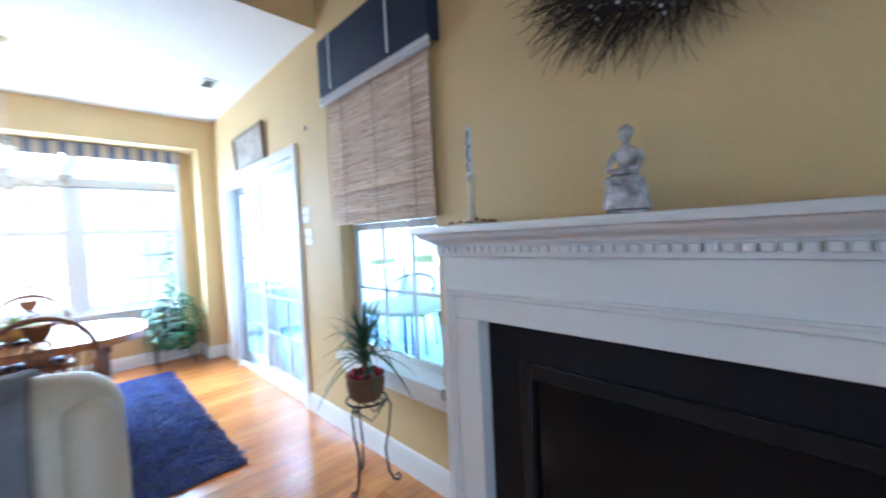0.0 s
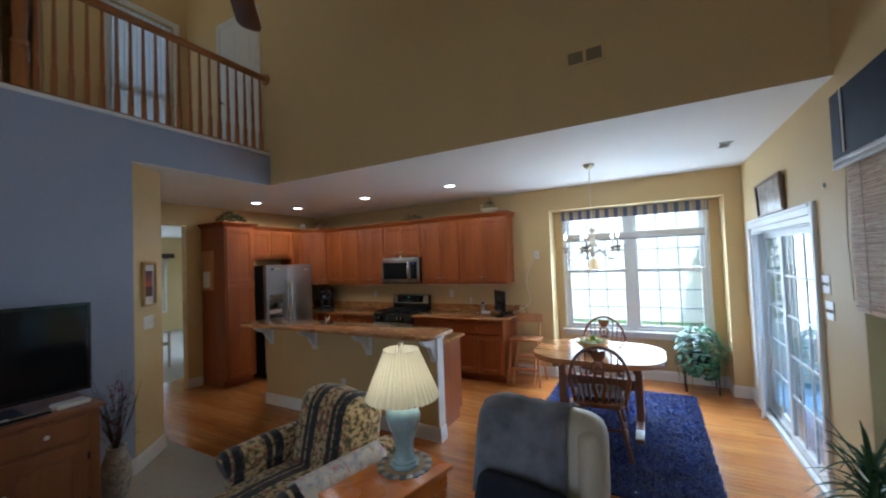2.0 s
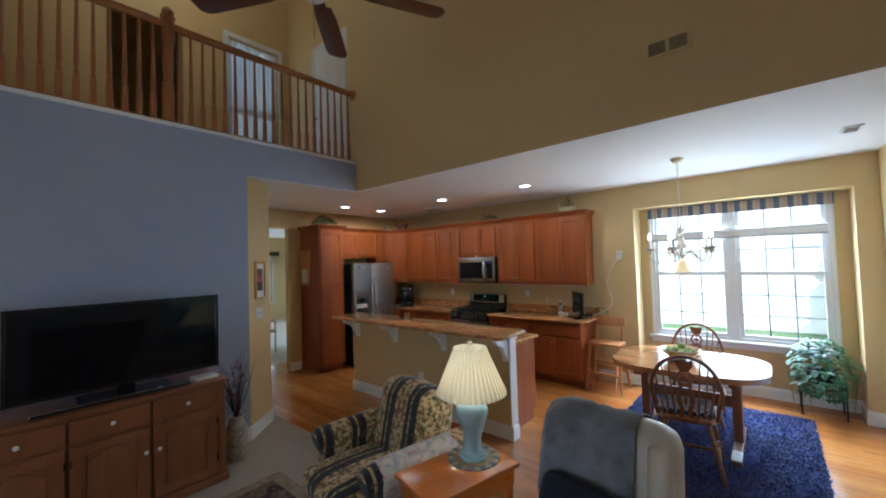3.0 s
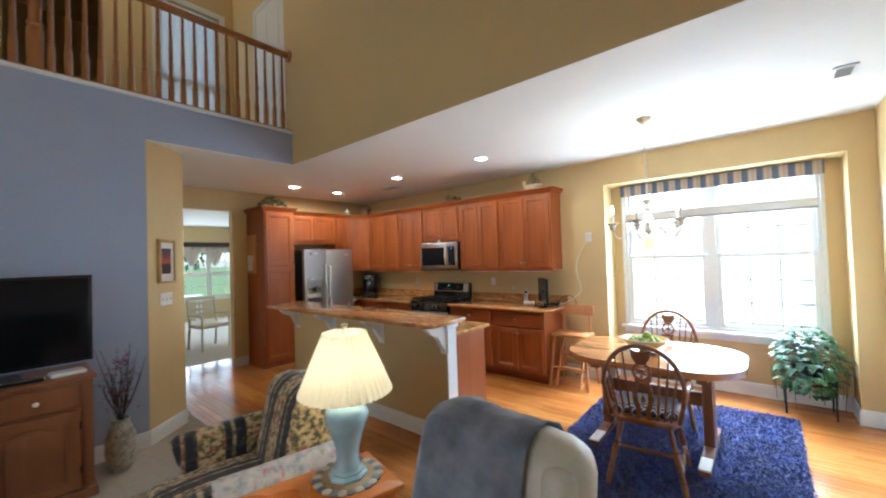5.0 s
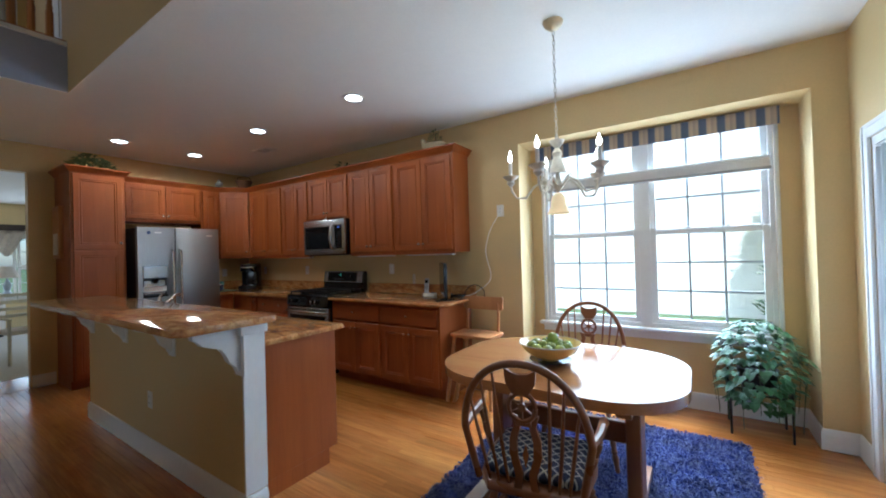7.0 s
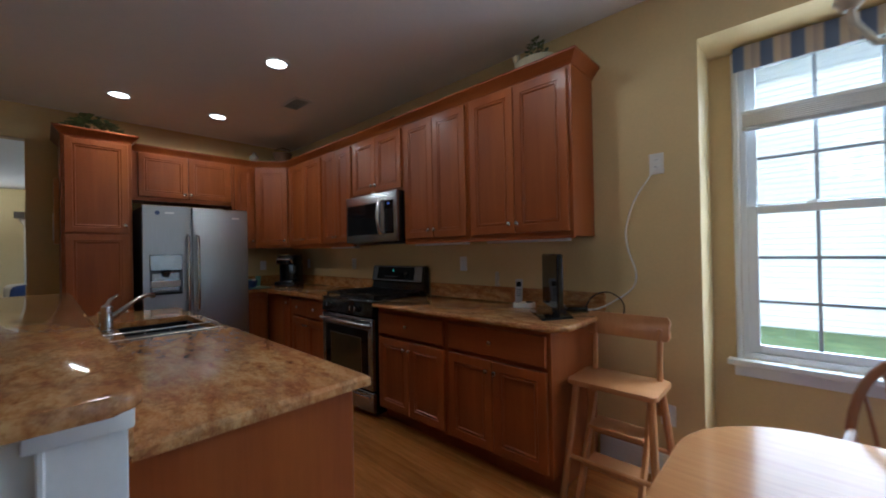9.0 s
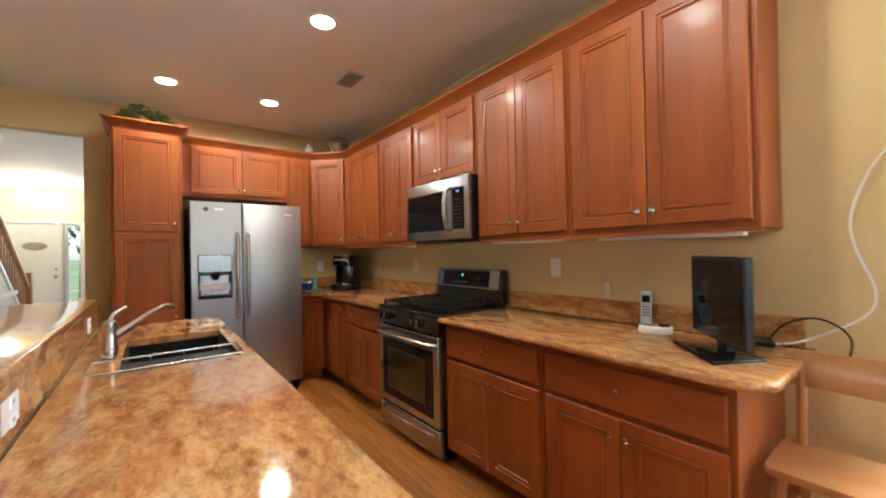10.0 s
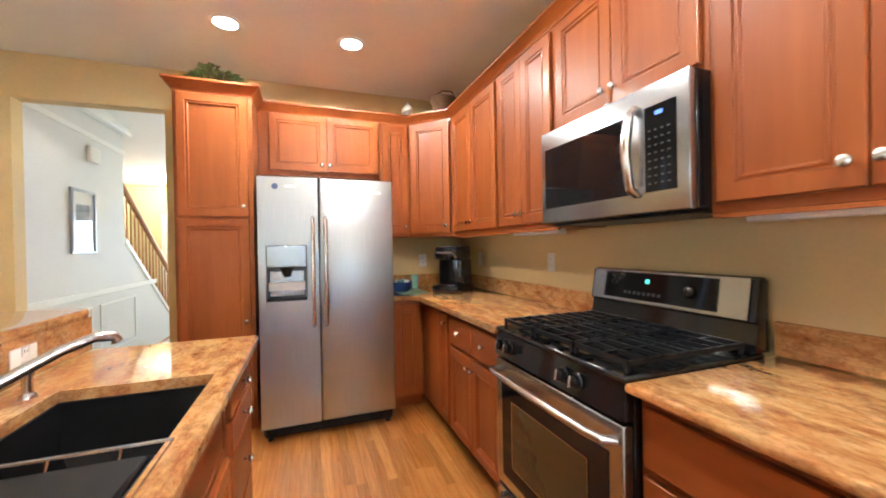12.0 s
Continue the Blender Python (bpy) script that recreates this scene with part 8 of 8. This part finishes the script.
for i in range(16):
    a = 0.39 * i
    part("vine", tube(bmesh.new(), [(0.08 * math.cos(a), 0.08 * math.sin(a), 0.15), (0.2 * math.cos(a), 0.18 * math.sin(a), 0.28 - 0.05 * (i % 3)), (0.27 * math.cos(a), 0.21 * math.sin(a), 0.1), (0.25 * math.cos(a), 0.2 * math.sin(a), -0.12 - 0.04 * (i % 4))], 0.0025, 5), plain("vine_stem", (0.08, 0.13, 0.05), 0.6) if i == 0 else bpy.data.materials["vine_stem"], t)

# picture above the sliding door, tipped forward
t = thing("wall_picture", pose(E - 0.004, 4.53, 2.055, 0, 0, -90) @ pose(0, 0, 0, 3, 0, 0), "framed grey landscape print above the sliding door", "picture")
part("picture_frame", casing(bmesh.new(), 0.02, 0.79, 0.02, 0.30, 0.02, 0.02, True), plain("brown_walnut_frame", (0.2, 0.14, 0.1), 0.4), t, "dark wooden frame")
part("print", boxm(0.02, 0.79, -0.008, 0.0, 0.02, 0.30), plain("faded_landscape_print", (0.55, 0.51, 0.46), 0.25, 0, 0.3, 9, 0), t)
solo("alarm_sensor", boxm(-0.012, 0.012, -0.012, 0, -0.014, 0.014, 0.003), PLASTIC, pose(E, 2.96, 2.13, 0, 0, -90), "tiny white alarm sensor on the wall", "sensor")
wall_plate(pose(E, 3.03, 1.505, 0, 0, -90), 0.115, 0.118, "switch")
wall_plate(pose(E, 3.0, 1.34, 0, 0, -90), 0.115, 0.118, "switch")
# ceiling vents
# flat backing plates coloured for the shade behind the vent slats
VENTBACK = plain("grey_vent_back_shade", (0.3, 0.3, 0.29), 0.6)
VENTDARK = plain("dark_vent_back_shade", (0.05, 0.04, 0.025), 0.8)


def ceiling_vent(m, w, d, n, label):
    t = thing("ceiling_vent", m, label, "air vent", "ceiling vents")
    bm = bmesh.new()
    for a in ((-w / 2, -w / 2 + 0.02, -d / 2, d / 2), (w / 2 - 0.02, w / 2, -d / 2, d / 2), (-w / 2 + 0.02, w / 2 - 0.02, -d / 2, -d / 2 + 0.02), (-w / 2 + 0.02, w / 2 - 0.02, d / 2 - 0.02, d / 2)):
        box(bm, *a, -0.012, -0.0005, 0.002)
    part("vent_rim", bm, WHITE, t)
    part("backing", boxm(-w / 2 + 0.02, w / 2 - 0.02, -d / 2 + 0.02, d / 2 - 0.02, -0.003, -0.0008), VENTBACK, t)
    for i in range(n):
        y = -d / 2 + 0.02 + (d - 0.04) * (i + 0.5) / n
        part("slat", boxm(-w / 2 + 0.02, w / 2 - 0.02, -0.006, 0.006, -0.001, 0.001), WHITE, t, "", pose(0, y, -0.008, 35, 0, 0))
    return t


ceiling_vent(pose(0.88, 4.12, CEIL), 0.12, 0.21, 7, "white slatted ceiling vent over the dining area")
ceiling_vent(pose(-4.15, 4.61, CEIL, 0, 0, 90), 0.17, 0.30, 9, "white slatted ceiling vent over the kitchen")
t = ceiling_vent(pose(-0.145, EDGE, 3.255, -90, 0, 0), 0.28, 0.13, 7, "tan painted return vent high on the wall")
part("centre_bar", boxm(-0.012, 0.012, -0.045, 0.045, -0.014, -0.0125), WALL, t)
VENTTAN = plain("tan_vent_paint", (0.27, 0.2, 0.1), 0.6)
for o in t.children:
    if o.name.split(".")[0] != "backing":
        o.data.materials[0] = VENTTAN if o.name.startswith("slat") else WALL
    else:
        o.data.materials[0] = VENTDARK

# ---- ceiling lights of the kitchen ----
CAN = glow("lit_can_lens", (1.0, 0.93, 0.82), 9)
for x, y in ((-2.08, 4.17), (-3.522, 4.155), (-5.036, 4.193), (-5.026, 3.411)):
    t = thing("recessed_light", pose(x, y, CEIL), "round recessed ceiling light, switched on", "ceiling light", "kitchen recessed lights")
    part("trim_ring", lathe(bmesh.new(), [(0.07, -0.001), (0.072, -0.006), (0.098, -0.004), (0.1, -0.0005), (0.068, -0.0005)], 28, None, None, True), WHITE, t)
    part("lens", lathe(bmesh.new(), [(0.0675, -0.004), (0.0675, -0.001)], 28), CAN, t)
    lamp("recessed_bulb", "SPOT", CAN_WATTS, pose(x, y, CEIL - 0.02, 0, 0, 0), (1, 0.88, 0.7), radius=0.09, spot=172)

# ---- sink and tap ----
COMPOSITE = plain("black_composite_sink", (0.009, 0.009, 0.010), 0.4, 0, 0.15, 60, 0.1)
COMPOSITE.node_tree.nodes["Principled BSDF"].inputs["Specular IOR Level"].default_value = 0.25
t = thing("kitchen_sink", pose(0, 0, CB - 0.19), "black composite undermount sink", "sink")
bm = bmesh.new()
outer = [(SX0 - 0.012, SY0 - 0.012), (SX1 + 0.012, SY0 - 0.012), (SX1 + 0.012, SY1 + 0.012), (SX0 - 0.012, SY1 + 0.012)]
inner = [(SX0 + 0.004, SY0 + 0.004), (SX1 - 0.004, SY0 + 0.004), (SX1 - 0.004, SY1 - 0.004), (SX0 + 0.004, SY1 - 0.004)]
deep = [(SX0 + 0.03, SY0 + 0.03), (SX1 - 0.03, SY0 + 0.03), (SX1 - 0.03, SY1 - 0.03), (SX0 + 0.03, SY1 - 0.03)]
rows = [[bm.verts.new((x, y, z)) for x, y in pts] for pts, z in ((outer, 0.0), (outer, 0.189), (inner, 0.189), (inner, 0.05), (deep, 0.015))]
for a, c in zip(rows, rows[1:]):
    for i in range(4):
        bm.faces.new((a[i], a[(i + 1) % 4], c[(i + 1) % 4], c[i]))
bm.faces.new(rows[-1])
bm.faces.new(rows[0][::-1])
part("basin", bm, COMPOSITE, t)
part("drain", lathe(bmesh.new(), [(0.045, 0.0155), (0.045, 0.02), (0.02, 0.017)], 20, pose((SX0 + SX1) / 2, 3.40, 0)), STEEL, t)
# wire rack with a tray over the sink
t = thing("sink_rack", pose(-3.18, 3.36, CZ), "chrome wire dish rack with a black tray over the sink", "dish rack")
part("wire_rim", tube(bmesh.new(), [(-0.02, -0.235, 0.006), (0.18, -0.235, 0.006), (0.18, 0.245, 0.006), (-0.02, 0.245, 0.006), (-0.02, -0.235, 0.006)], 0.004, 6), NICKEL, t)
for i in range(4):
    y = -0.17 + 0.11 * i
    part("wire", tube(bmesh.new(), [(-0.02, y, 0.004), (0.0, y, -0.03), (0.16, y, -0.03), (0.18, y, 0.004)], 0.0022, 5), NICKEL, t)
part("tray", boxm(-0.005, 0.165, -0.21, 0.21, -0.026, -0.008, 0.006), BLACKMATT, t)
t = thing("kitchen_tap", pose(-3.36, 3.165, CZ), "brushed nickel single-lever kitchen tap", "tap")
part("escutcheon", prism(bmesh.new(), rounded(-0.11, 0.11, -0.026, 0.026, 0.025), 0.0005, 0.012, None, 0.004), NICKEL, t)
part("tap_body", lathe(bmesh.new(), [(0.026, 0.0125), (0.025, 0.08), (0.022, 0.10), (0.026, 0.112), (0.024, 0.135), (0.012, 0.145)], 18), NICKEL, t)
part("spout", tube(bmesh.new(), [(0.0, 0.01, 0.07), (-0.03, 0.05, 0.095), (-0.10, 0.14, 0.15), (-0.14, 0.19, 0.17), (-0.165, 0.22, 0.165), (-0.17, 0.225, 0.15)], [0.015, 0.014, 0.013, 0.013, 0.014, 0.014], 12), NICKEL, t)
part("lever", tube(bmesh.new(), [(0, 0, 0.135), (-0.02, 0.015, 0.165), (-0.07, 0.05, 0.185)], [0.014, 0.011, 0.007], 10), NICKEL, t)
t = thing("soap_pump", pose(-3.62, 3.16, CZ), "brushed nickel soap pump beside the tap", "soap pump")
part("pump_body", lathe(bmesh.new(), [(0.02, 0.0005), (0.018, 0.01), (0.012, 0.015), (0.012, 0.06), (0.015, 0.065), (0.015, 0.08), (0.005, 0.085)], 14), NICKEL, t)
wall_plate(pose(-3.80, 3.0545, 0.985, 0, 0, 180), 0.118, 0.07)
wall_plate(pose(-2.50, 3.0545, 0.985, 0, 0, 180), 0.118, 0.07)
wall_plate(pose(-2.88, 2.9325, 0.41))

# ---- worktop things ----
wall_plate(pose(-2.73, N, 1.20))
wall_plate(pose(-4.345, N, 1.185))
wall_plate(pose(-5.40, N, 1.178))
wall_plate(pose(W, 4.945, 1.165, 0, 0, 90))
wall_plate(pose(-1.272, N, 1.785))
wall_plate(pose(-1.24, N, 0.36))
t = thing("coffee_machine", pose(-5.30, 5.05, CZ + 0.001, 0, 0, 42), "glossy black single-cup coffee machine", "coffee machine")
t.scale = (1.12, 1.12, 1.14)
part("base", prism(bmesh.new(), rounded(-0.12, 0.12, -0.17, 0.12, 0.05), 0, 0.055, None, 0.01), BLACK, t)
part("column", prism(bmesh.new(), rounded(-0.108, 0.108, -0.075, 0.12, 0.05), 0.0555, 0.235, None, 0.004), BLACK, t)
part("head", prism(bmesh.new(), rounded(-0.11, 0.11, -0.15, 0.12, 0.07), 0.2355, 0.335, None, 0.03, 4), BLACK, t)
part("handle", tube(bmesh.new(), [(-0.085, -0.14, 0.25), (-0.07, -0.165, 0.29), (0.07, -0.165, 0.29), (0.085, -0.14, 0.25)], 0.01, 8), NICKEL, t)
part("drip_grate", boxm(-0.07, 0.07, -0.15, -0.04, 0.0555, 0.062, 0.003), STEEL, t)
part("band", lathe(bmesh.new(), [(0.036, 0.336), (0.036, 0.34)], 20, pose(0, -0.07, 0)), NICKEL, t)
t = thing("drip_mat", pose(-5.42, 4.70, CZ), "green striped cloth under the basket", "cloth")
part("cloth", boxm(-0.17, 0.17, -0.12, 0.12, 0.0005, 0.006, 0.002), plain("green_striped_cloth", (0.14, 0.2, 0.13), 0.9, 0, 0.4, 40, 0.1), t)
t = thing("blue_basket", pose(-5.46, 4.63, CZ + 0.007), "small blue basket of coffee pods", "basket")
bm = bmesh.new()
lathe(bm, [(0.06, 0), (0.075, 0.02), (0.085, 0.08), (0.08, 0.08), (0.07, 0.02), (0.02, 0.008)], 18)
part("wall", bm, plain("blue_wicker", (0.03, 0.07, 0.25), 0.6, 0, 0.3, 70, 0.4), t)
for i in range(7):
    part("pod", lathe(bmesh.new(), [(0.017, 0), (0.022, 0.03), (0.023, 0.034)], 10, pose(0.04 * math.cos(i * 0.9) * (i > 0), 0.04 * math.sin(i * 0.9) * (i > 0), 0.06, 15 * math.sin(i * 4), 20 * math.cos(i * 3), 0)), PLASTIC if i % 2 else plain("teal_foil_" + "abcdefg"[i], (0.1, 0.3, 0.35), 0.3), t)
t = thing("tumbler", pose(-5.72, 4.82, CZ + 0.001), "clear pale green drinking glass", "glass")
part("glass", lathe(bmesh.new(), [(0.028, 0), (0.034, 0.12), (0.032, 0.12), (0.026, 0.006)], 18), plain("pale_green_plastic", (0.25, 0.5, 0.45), 0.2), t)
t = thing("computer_monitor", pose(-1.75, 5.0, CZ + 0.001, 0, 0, -50), "small black flat monitor on the worktop", "monitor")
part("stand", prism(bmesh.new(), [(-0.15, -0.11), (0.17, -0.10), (0.10, 0.09), (-0.12, 0.09)], 0, 0.012, None, 0.003), BLACKGLASS, t)
part("neck", boxm(-0.04, 0.04, 0.0, 0.035, 0.0125, 0.10, 0.006), BLACK, t)
part("panel", boxm(-0.20, 0.20, -0.02, 0.012, 0.05, 0.365, 0.006), BLACK, t)
part("screen", boxm(-0.187, 0.187, -0.0225, -0.0205, 0.072, 0.35), BLACKGLASS, t)
t = thing("cordless_phone", pose(-2.09, 5.20, CZ + 0.001, 0, 0, 20), "silver cordless phone in its charging base", "telephone")
part("cradle", prism(bmesh.new(), rounded(-0.05, 0.09, -0.05, 0.05, 0.02), 0, 0.03, None, 0.008), PLASTIC, t)
h = part("handset", boxm(-0.024, 0.024, -0.014, 0.014, 0, 0.16, 0.008, None, 2), plain("silver_plastic", (0.5, 0.5, 0.5), 0.35, 0.3), t, "silver handset", pose(-0.02, 0.01, 0.0305, -12, 0, 0))
part("display", boxm(-0.017, 0.017, -0.0155, -0.0145, 0.105, 0.14), BLACKGLASS, h)
for r in range(4):
    for c in range(3):
        part("key", boxm(-0.016 + 0.012 * c, -0.008 + 0.012 * c, -0.0155, -0.0145, 0.04 + 0.014 * r, 0.047 + 0.014 * r), bpy.data.materials["grey_print"], h)
part("button_pad", lathe(bmesh.new(), [(0.025, 0.0305), (0.025, 0.036), (0.015, 0.04)], 16, pose(0.055, 0, 0)), BLACKMATT, t)
t = thing("salt_shaker", pose(-2.385, N - 0.012, CZ + 0.1165), "small cream figural salt shaker on the ledge", "salt shaker")
part("jar", lathe(bmesh.new(), [(0.010, 0), (0.020, 0.008), (0.014, 0.036), (0.019, 0.066), (0.013, 0.082), (0.016, 0.097), (0.005, 0.113)], 14), plain("cream_glaze", (0.6, 0.55, 0.45), 0.3), t)
def flowing(pts):
    """A smooth line through the points."""
    fine = []
    for i in range(len(pts) - 1):
        p0, p1, p2, p3 = [Vector(pts[max(0, min(len(pts) - 1, i + k))]) for k in (-1, 0, 1, 2)]
        for u in (0, 0.2, 0.4, 0.6, 0.8):
            fine.append(0.5 * ((2 * p1) + (p2 - p0) * u + (2 * p0 - 5 * p1 + 4 * p2 - p3) * u * u + (3 * p1 - p0 - 3 * p2 + p3) * u ** 3))
    return fine


t = thing("power_brick", pose(-1.72, 5.25, CZ + 0.001, 0, 0, 20), "flat black adapter box with cables", "adapter")
part("case", boxm(-0.09, 0.07, -0.05, 0.05, 0.0, 0.028, 0.006), BLACK, t)
part("cable", tube(bmesh.new(), flowing([(0.05, 0.0, 0.014), (0.10, -0.05, 0.10), (0.19, -0.08, 0.13), (0.27, -0.08, 0.06), (0.24, -0.04, -0.08), (0.17, 0.0, -0.02), (0.08, -0.02, 0.02)]), 0.004, 6), BLACKMATT, t)
part("cable", tube(bmesh.new(), flowing([(-0.05, -0.04, 0.014), (-0.06, -0.12, 0.05), (-0.04, -0.2, 0.03)]), 0.004, 6), BLACKMATT, t)
cord = [(-1.272, N - 0.012, 1.757), (-1.31, N - 0.03, 1.70), (-1.39, N - 0.02, 1.58), (-1.44, N - 0.015, 1.42), (-1.43, N - 0.018, 1.30), (-1.385, N - 0.03, 1.16), (-1.40, N - 0.05, 1.07), (-1.50, N - 0.06, 0.99), (-1.60, N - 0.075, 0.935), (-1.70, N - 0.10, 0.925)]
solo("white_cable", tube(bmesh.new(), flowing(cord), 0.0045, 6), PLASTIC, ID, "white cable hanging from the wall outlet", "cable")
solo("cabinet_hook", tube(bmesh.new(), [(-3.50, 5.012, 1.86), (-3.50, 5.0, 1.84), (-3.505, 4.99, 1.81)], [0.006, 0.012, 0.018], 8), PLASTIC, ID, "small white bell charm on a cabinet knob", "charm")
# under-cabinet lights
for x0, x1 in ((-3.05, -2.5), (-2.3, -1.7), (-4.4, -3.95)):
    solo("undercabinet_light", boxm(x0, x1, 5.10, 5.16, UB - 0.028, UB - 0.0005, 0.004), PLASTIC, ID, "slim white light strip under the wall cabinets", "light strip", "light strips")
# note board on the pantry's side
t = thing("note_board", pose(-5.80, 3.0435, 1.44), "brown wooden note board with white pad", "note board")
part("board", boxm(0, 0.27, -0.035, 0, 0, 0.59, 0.005), PALEWOOD, t)
part("paper_pad", boxm(0.05, 0.22, -0.041, -0.0355, 0.04, 0.28), PLASTIC, t)

# ---- things on the cabinets ----
IVY = plain("dark_ivy_leaf", (0.14, 0.21, 0.09), 0.5, 0, 0.75, 26, 0)
for cx, cy, cz, wx, wy, wz, n, seed, lab in ((-5.46, 3.28, UT + 0.051, 0.14, 0.20, 0.17, 190, 41, "artificial ivy on top of the pantry"), (-3.4, 5.22, UT + 0.051, 0.22, 0.07, 0.12, 90, 42, "trailing artificial ivy on the wall cabinets"), (-1.90, 5.14, UT + 0.12, 0.08, 0.07, 0.16, 110, 43, "small green plant in a cream dish")):
    rng = random.Random(seed)
    t = thing("ivy_plant", pose(cx, cy, cz), lab, "plant")

    def ivy_spot():
        a, u = rng.uniform(0, 6.283), rng.random() ** 0.5
        z = wz * (1 - u * u) * rng.uniform(0.5, 1.0) + 0.01
        return (wx * u * math.cos(a), wy * u * math.sin(a), z), (math.cos(a), math.sin(a), 0.7)
    part("foliage", leaves(bmesh.new(), rng, n, ivy_spot, 0.055 if seed == 41 else 0.036 if seed == 42 else 0.02, 1.1, 0.15), IVY, t, "green variegated leaves", None, False)
    part("stem", tube(bmesh.new(), [(0, 0, 0.0), (0.01, 0, wz * 0.5), (0.0, 0.02, wz * 0.8)], 0.004, 5), BARK, t)
t = thing("planter_dish", pose(-1.90, 5.11, UT + 0.0515), "cream ceramic duck planter on the cabinet", "planter")
part("dish", lathe(bmesh.new(), [(0.05, 0), (0.09, 0.03), (0.11, 0.065), (0.10, 0.065), (0.05, 0.02)], 22, Matrix.Diagonal((1.25, 0.8, 1, 1))), plain("cream_glazed_dish", (0.78, 0.70, 0.48), 0.3), t)
part("duck_head", lathe(bmesh.new(), [(0.012, 0.05), (0.016, 0.09), (0.026, 0.105), (0.026, 0.125), (0.008, 0.14)], 12, pose(-0.12, -0.02, 0)), bpy.data.materials["cream_glazed_dish"], t)
t = thing("wicker_basket", pose(-5.33, 4.99, UT + 0.0515, 0, 0, 45), "small brown wicker basket on the corner cabinet", "basket")
part("weave", lathe(bmesh.new(), [(0.08, 0), (0.11, 0.08), (0.115, 0.10), (0.10, 0.10), (0.07, 0.02)], 26, None, lambda i, z: 1 + 0.025 * (i % 2)), plain("brown_wicker", (0.16, 0.08, 0.035), 0.8, 0, 0.35, 60, 0.6), t)
part("handle", tube(bmesh.new(), [(-0.105, 0, 0.09), (-0.08, 0, 0.15), (0, 0, 0.175), (0.08, 0, 0.15), (0.105, 0, 0.09)], 0.006, 6), bpy.data.materials["brown_wicker"], t)
solo("bird_ornament", lathe(bmesh.new(), [(0.02, 0), (0.05, 0.03), (0.045, 0.06), (0.015, 0.08), (0.022, 0.095), (0.006, 0.11)], 14, Matrix.Diagonal((1.3, 0.8, 1, 1))), plain("grey_bird_glaze", (0.35, 0.33, 0.28), 0.5), pose(-5.52, 4.72, UT + 0.0515, 0, 0, 20), "small grey bird ornament on the cabinet", "ornament")

# ---- oak floor strips ----
rng = random.Random(77)
PW = 0.0575
near, rest = [], []
meshes = {}
y = 1.8
k = 0
while y < NBACK - 0.001:
    hi = min(y + PW, NBACK)
    lo_x, hi_x = (W, E) if hi <= N else (NX0, NX1)
    x = lo_x - rng.uniform(0, 1.0)
    while x < hi_x:
        ln = rng.choice((0.6, 0.9, 1.2, 1.5))
        a, c = max(x, lo_x), min(x + ln, hi_x)
        if c - a > 0.02:
            (near if -5.2 < a and c < -1.0 and 3.6 < y < 4.75 or (-2.2 < a < 0.6 and c < E and 1.8 < y < 3.0) else rest).append((a, c, y, hi, rng.random()))
        x += ln
    y += PW
y = SOUTH
while y < 1.8 - 0.001:
    hi = min(y + PW, 1.8)
    x = -1.9 - rng.uniform(0, 1.0)
    while x < E:
        ln = rng.choice((0.6, 0.9, 1.2, 1.5))
        a, c = max(x, -1.9), min(x + ln, E)
        if c - a > 0.02:
            rest.append((a, c, y, hi, rng.random()))
        x += ln
    y += PW
near, rest = near[:300], near[300:] + rest
floor_ob = bpy.data.objects["floor"]


def strip(bm, a, c, y0, y1):
    g = 0.0003
    v = [bm.verts.new(p) for p in ((a, y0, -0.012), (c, y0, -0.012), (c, y1, -0.012), (a, y1, -0.012), (a + g, y0 + g, -0.001), (c - g, y0 + g, -0.001), (c - g, y1 - g, -0.001), (a + g, y1 - g, -0.001), (a + 3 * g, y0 + 3 * g, 0), (c - 3 * g, y0 + 3 * g, 0), (c - 3 * g, y1 - 3 * g, 0), (a + 3 * g, y1 - 3 * g, 0))]
    for b0 in (0, 4):
        for i in range(4):
            bm.faces.new((v[b0 + i], v[b0 + (i + 1) % 4], v[b0 + 4 + (i + 1) % 4], v[b0 + 4 + i]))
    bm.faces.new(v[8:12])


for a, c, y0, y1, _ in near:
    key = (round(c - a, 3), round(y1 - y0, 4))
    if key not in meshes:
        bm = bmesh.new()
        strip(bm, 0, c - a, 0, y1 - y0)
        meshes[key] = mesh_of("plank", bm, FLOOR)
    part("plank", meshes[key], None, floor_ob, "", pose(a, y0, 0))
bm = bmesh.new()
for a, c, y0, y1, _ in rest:
    strip(bm, a, c, y0, y1)
part("planks", bm, FLOOR, floor_ob, "", None, False)["kind"] = "stuff"
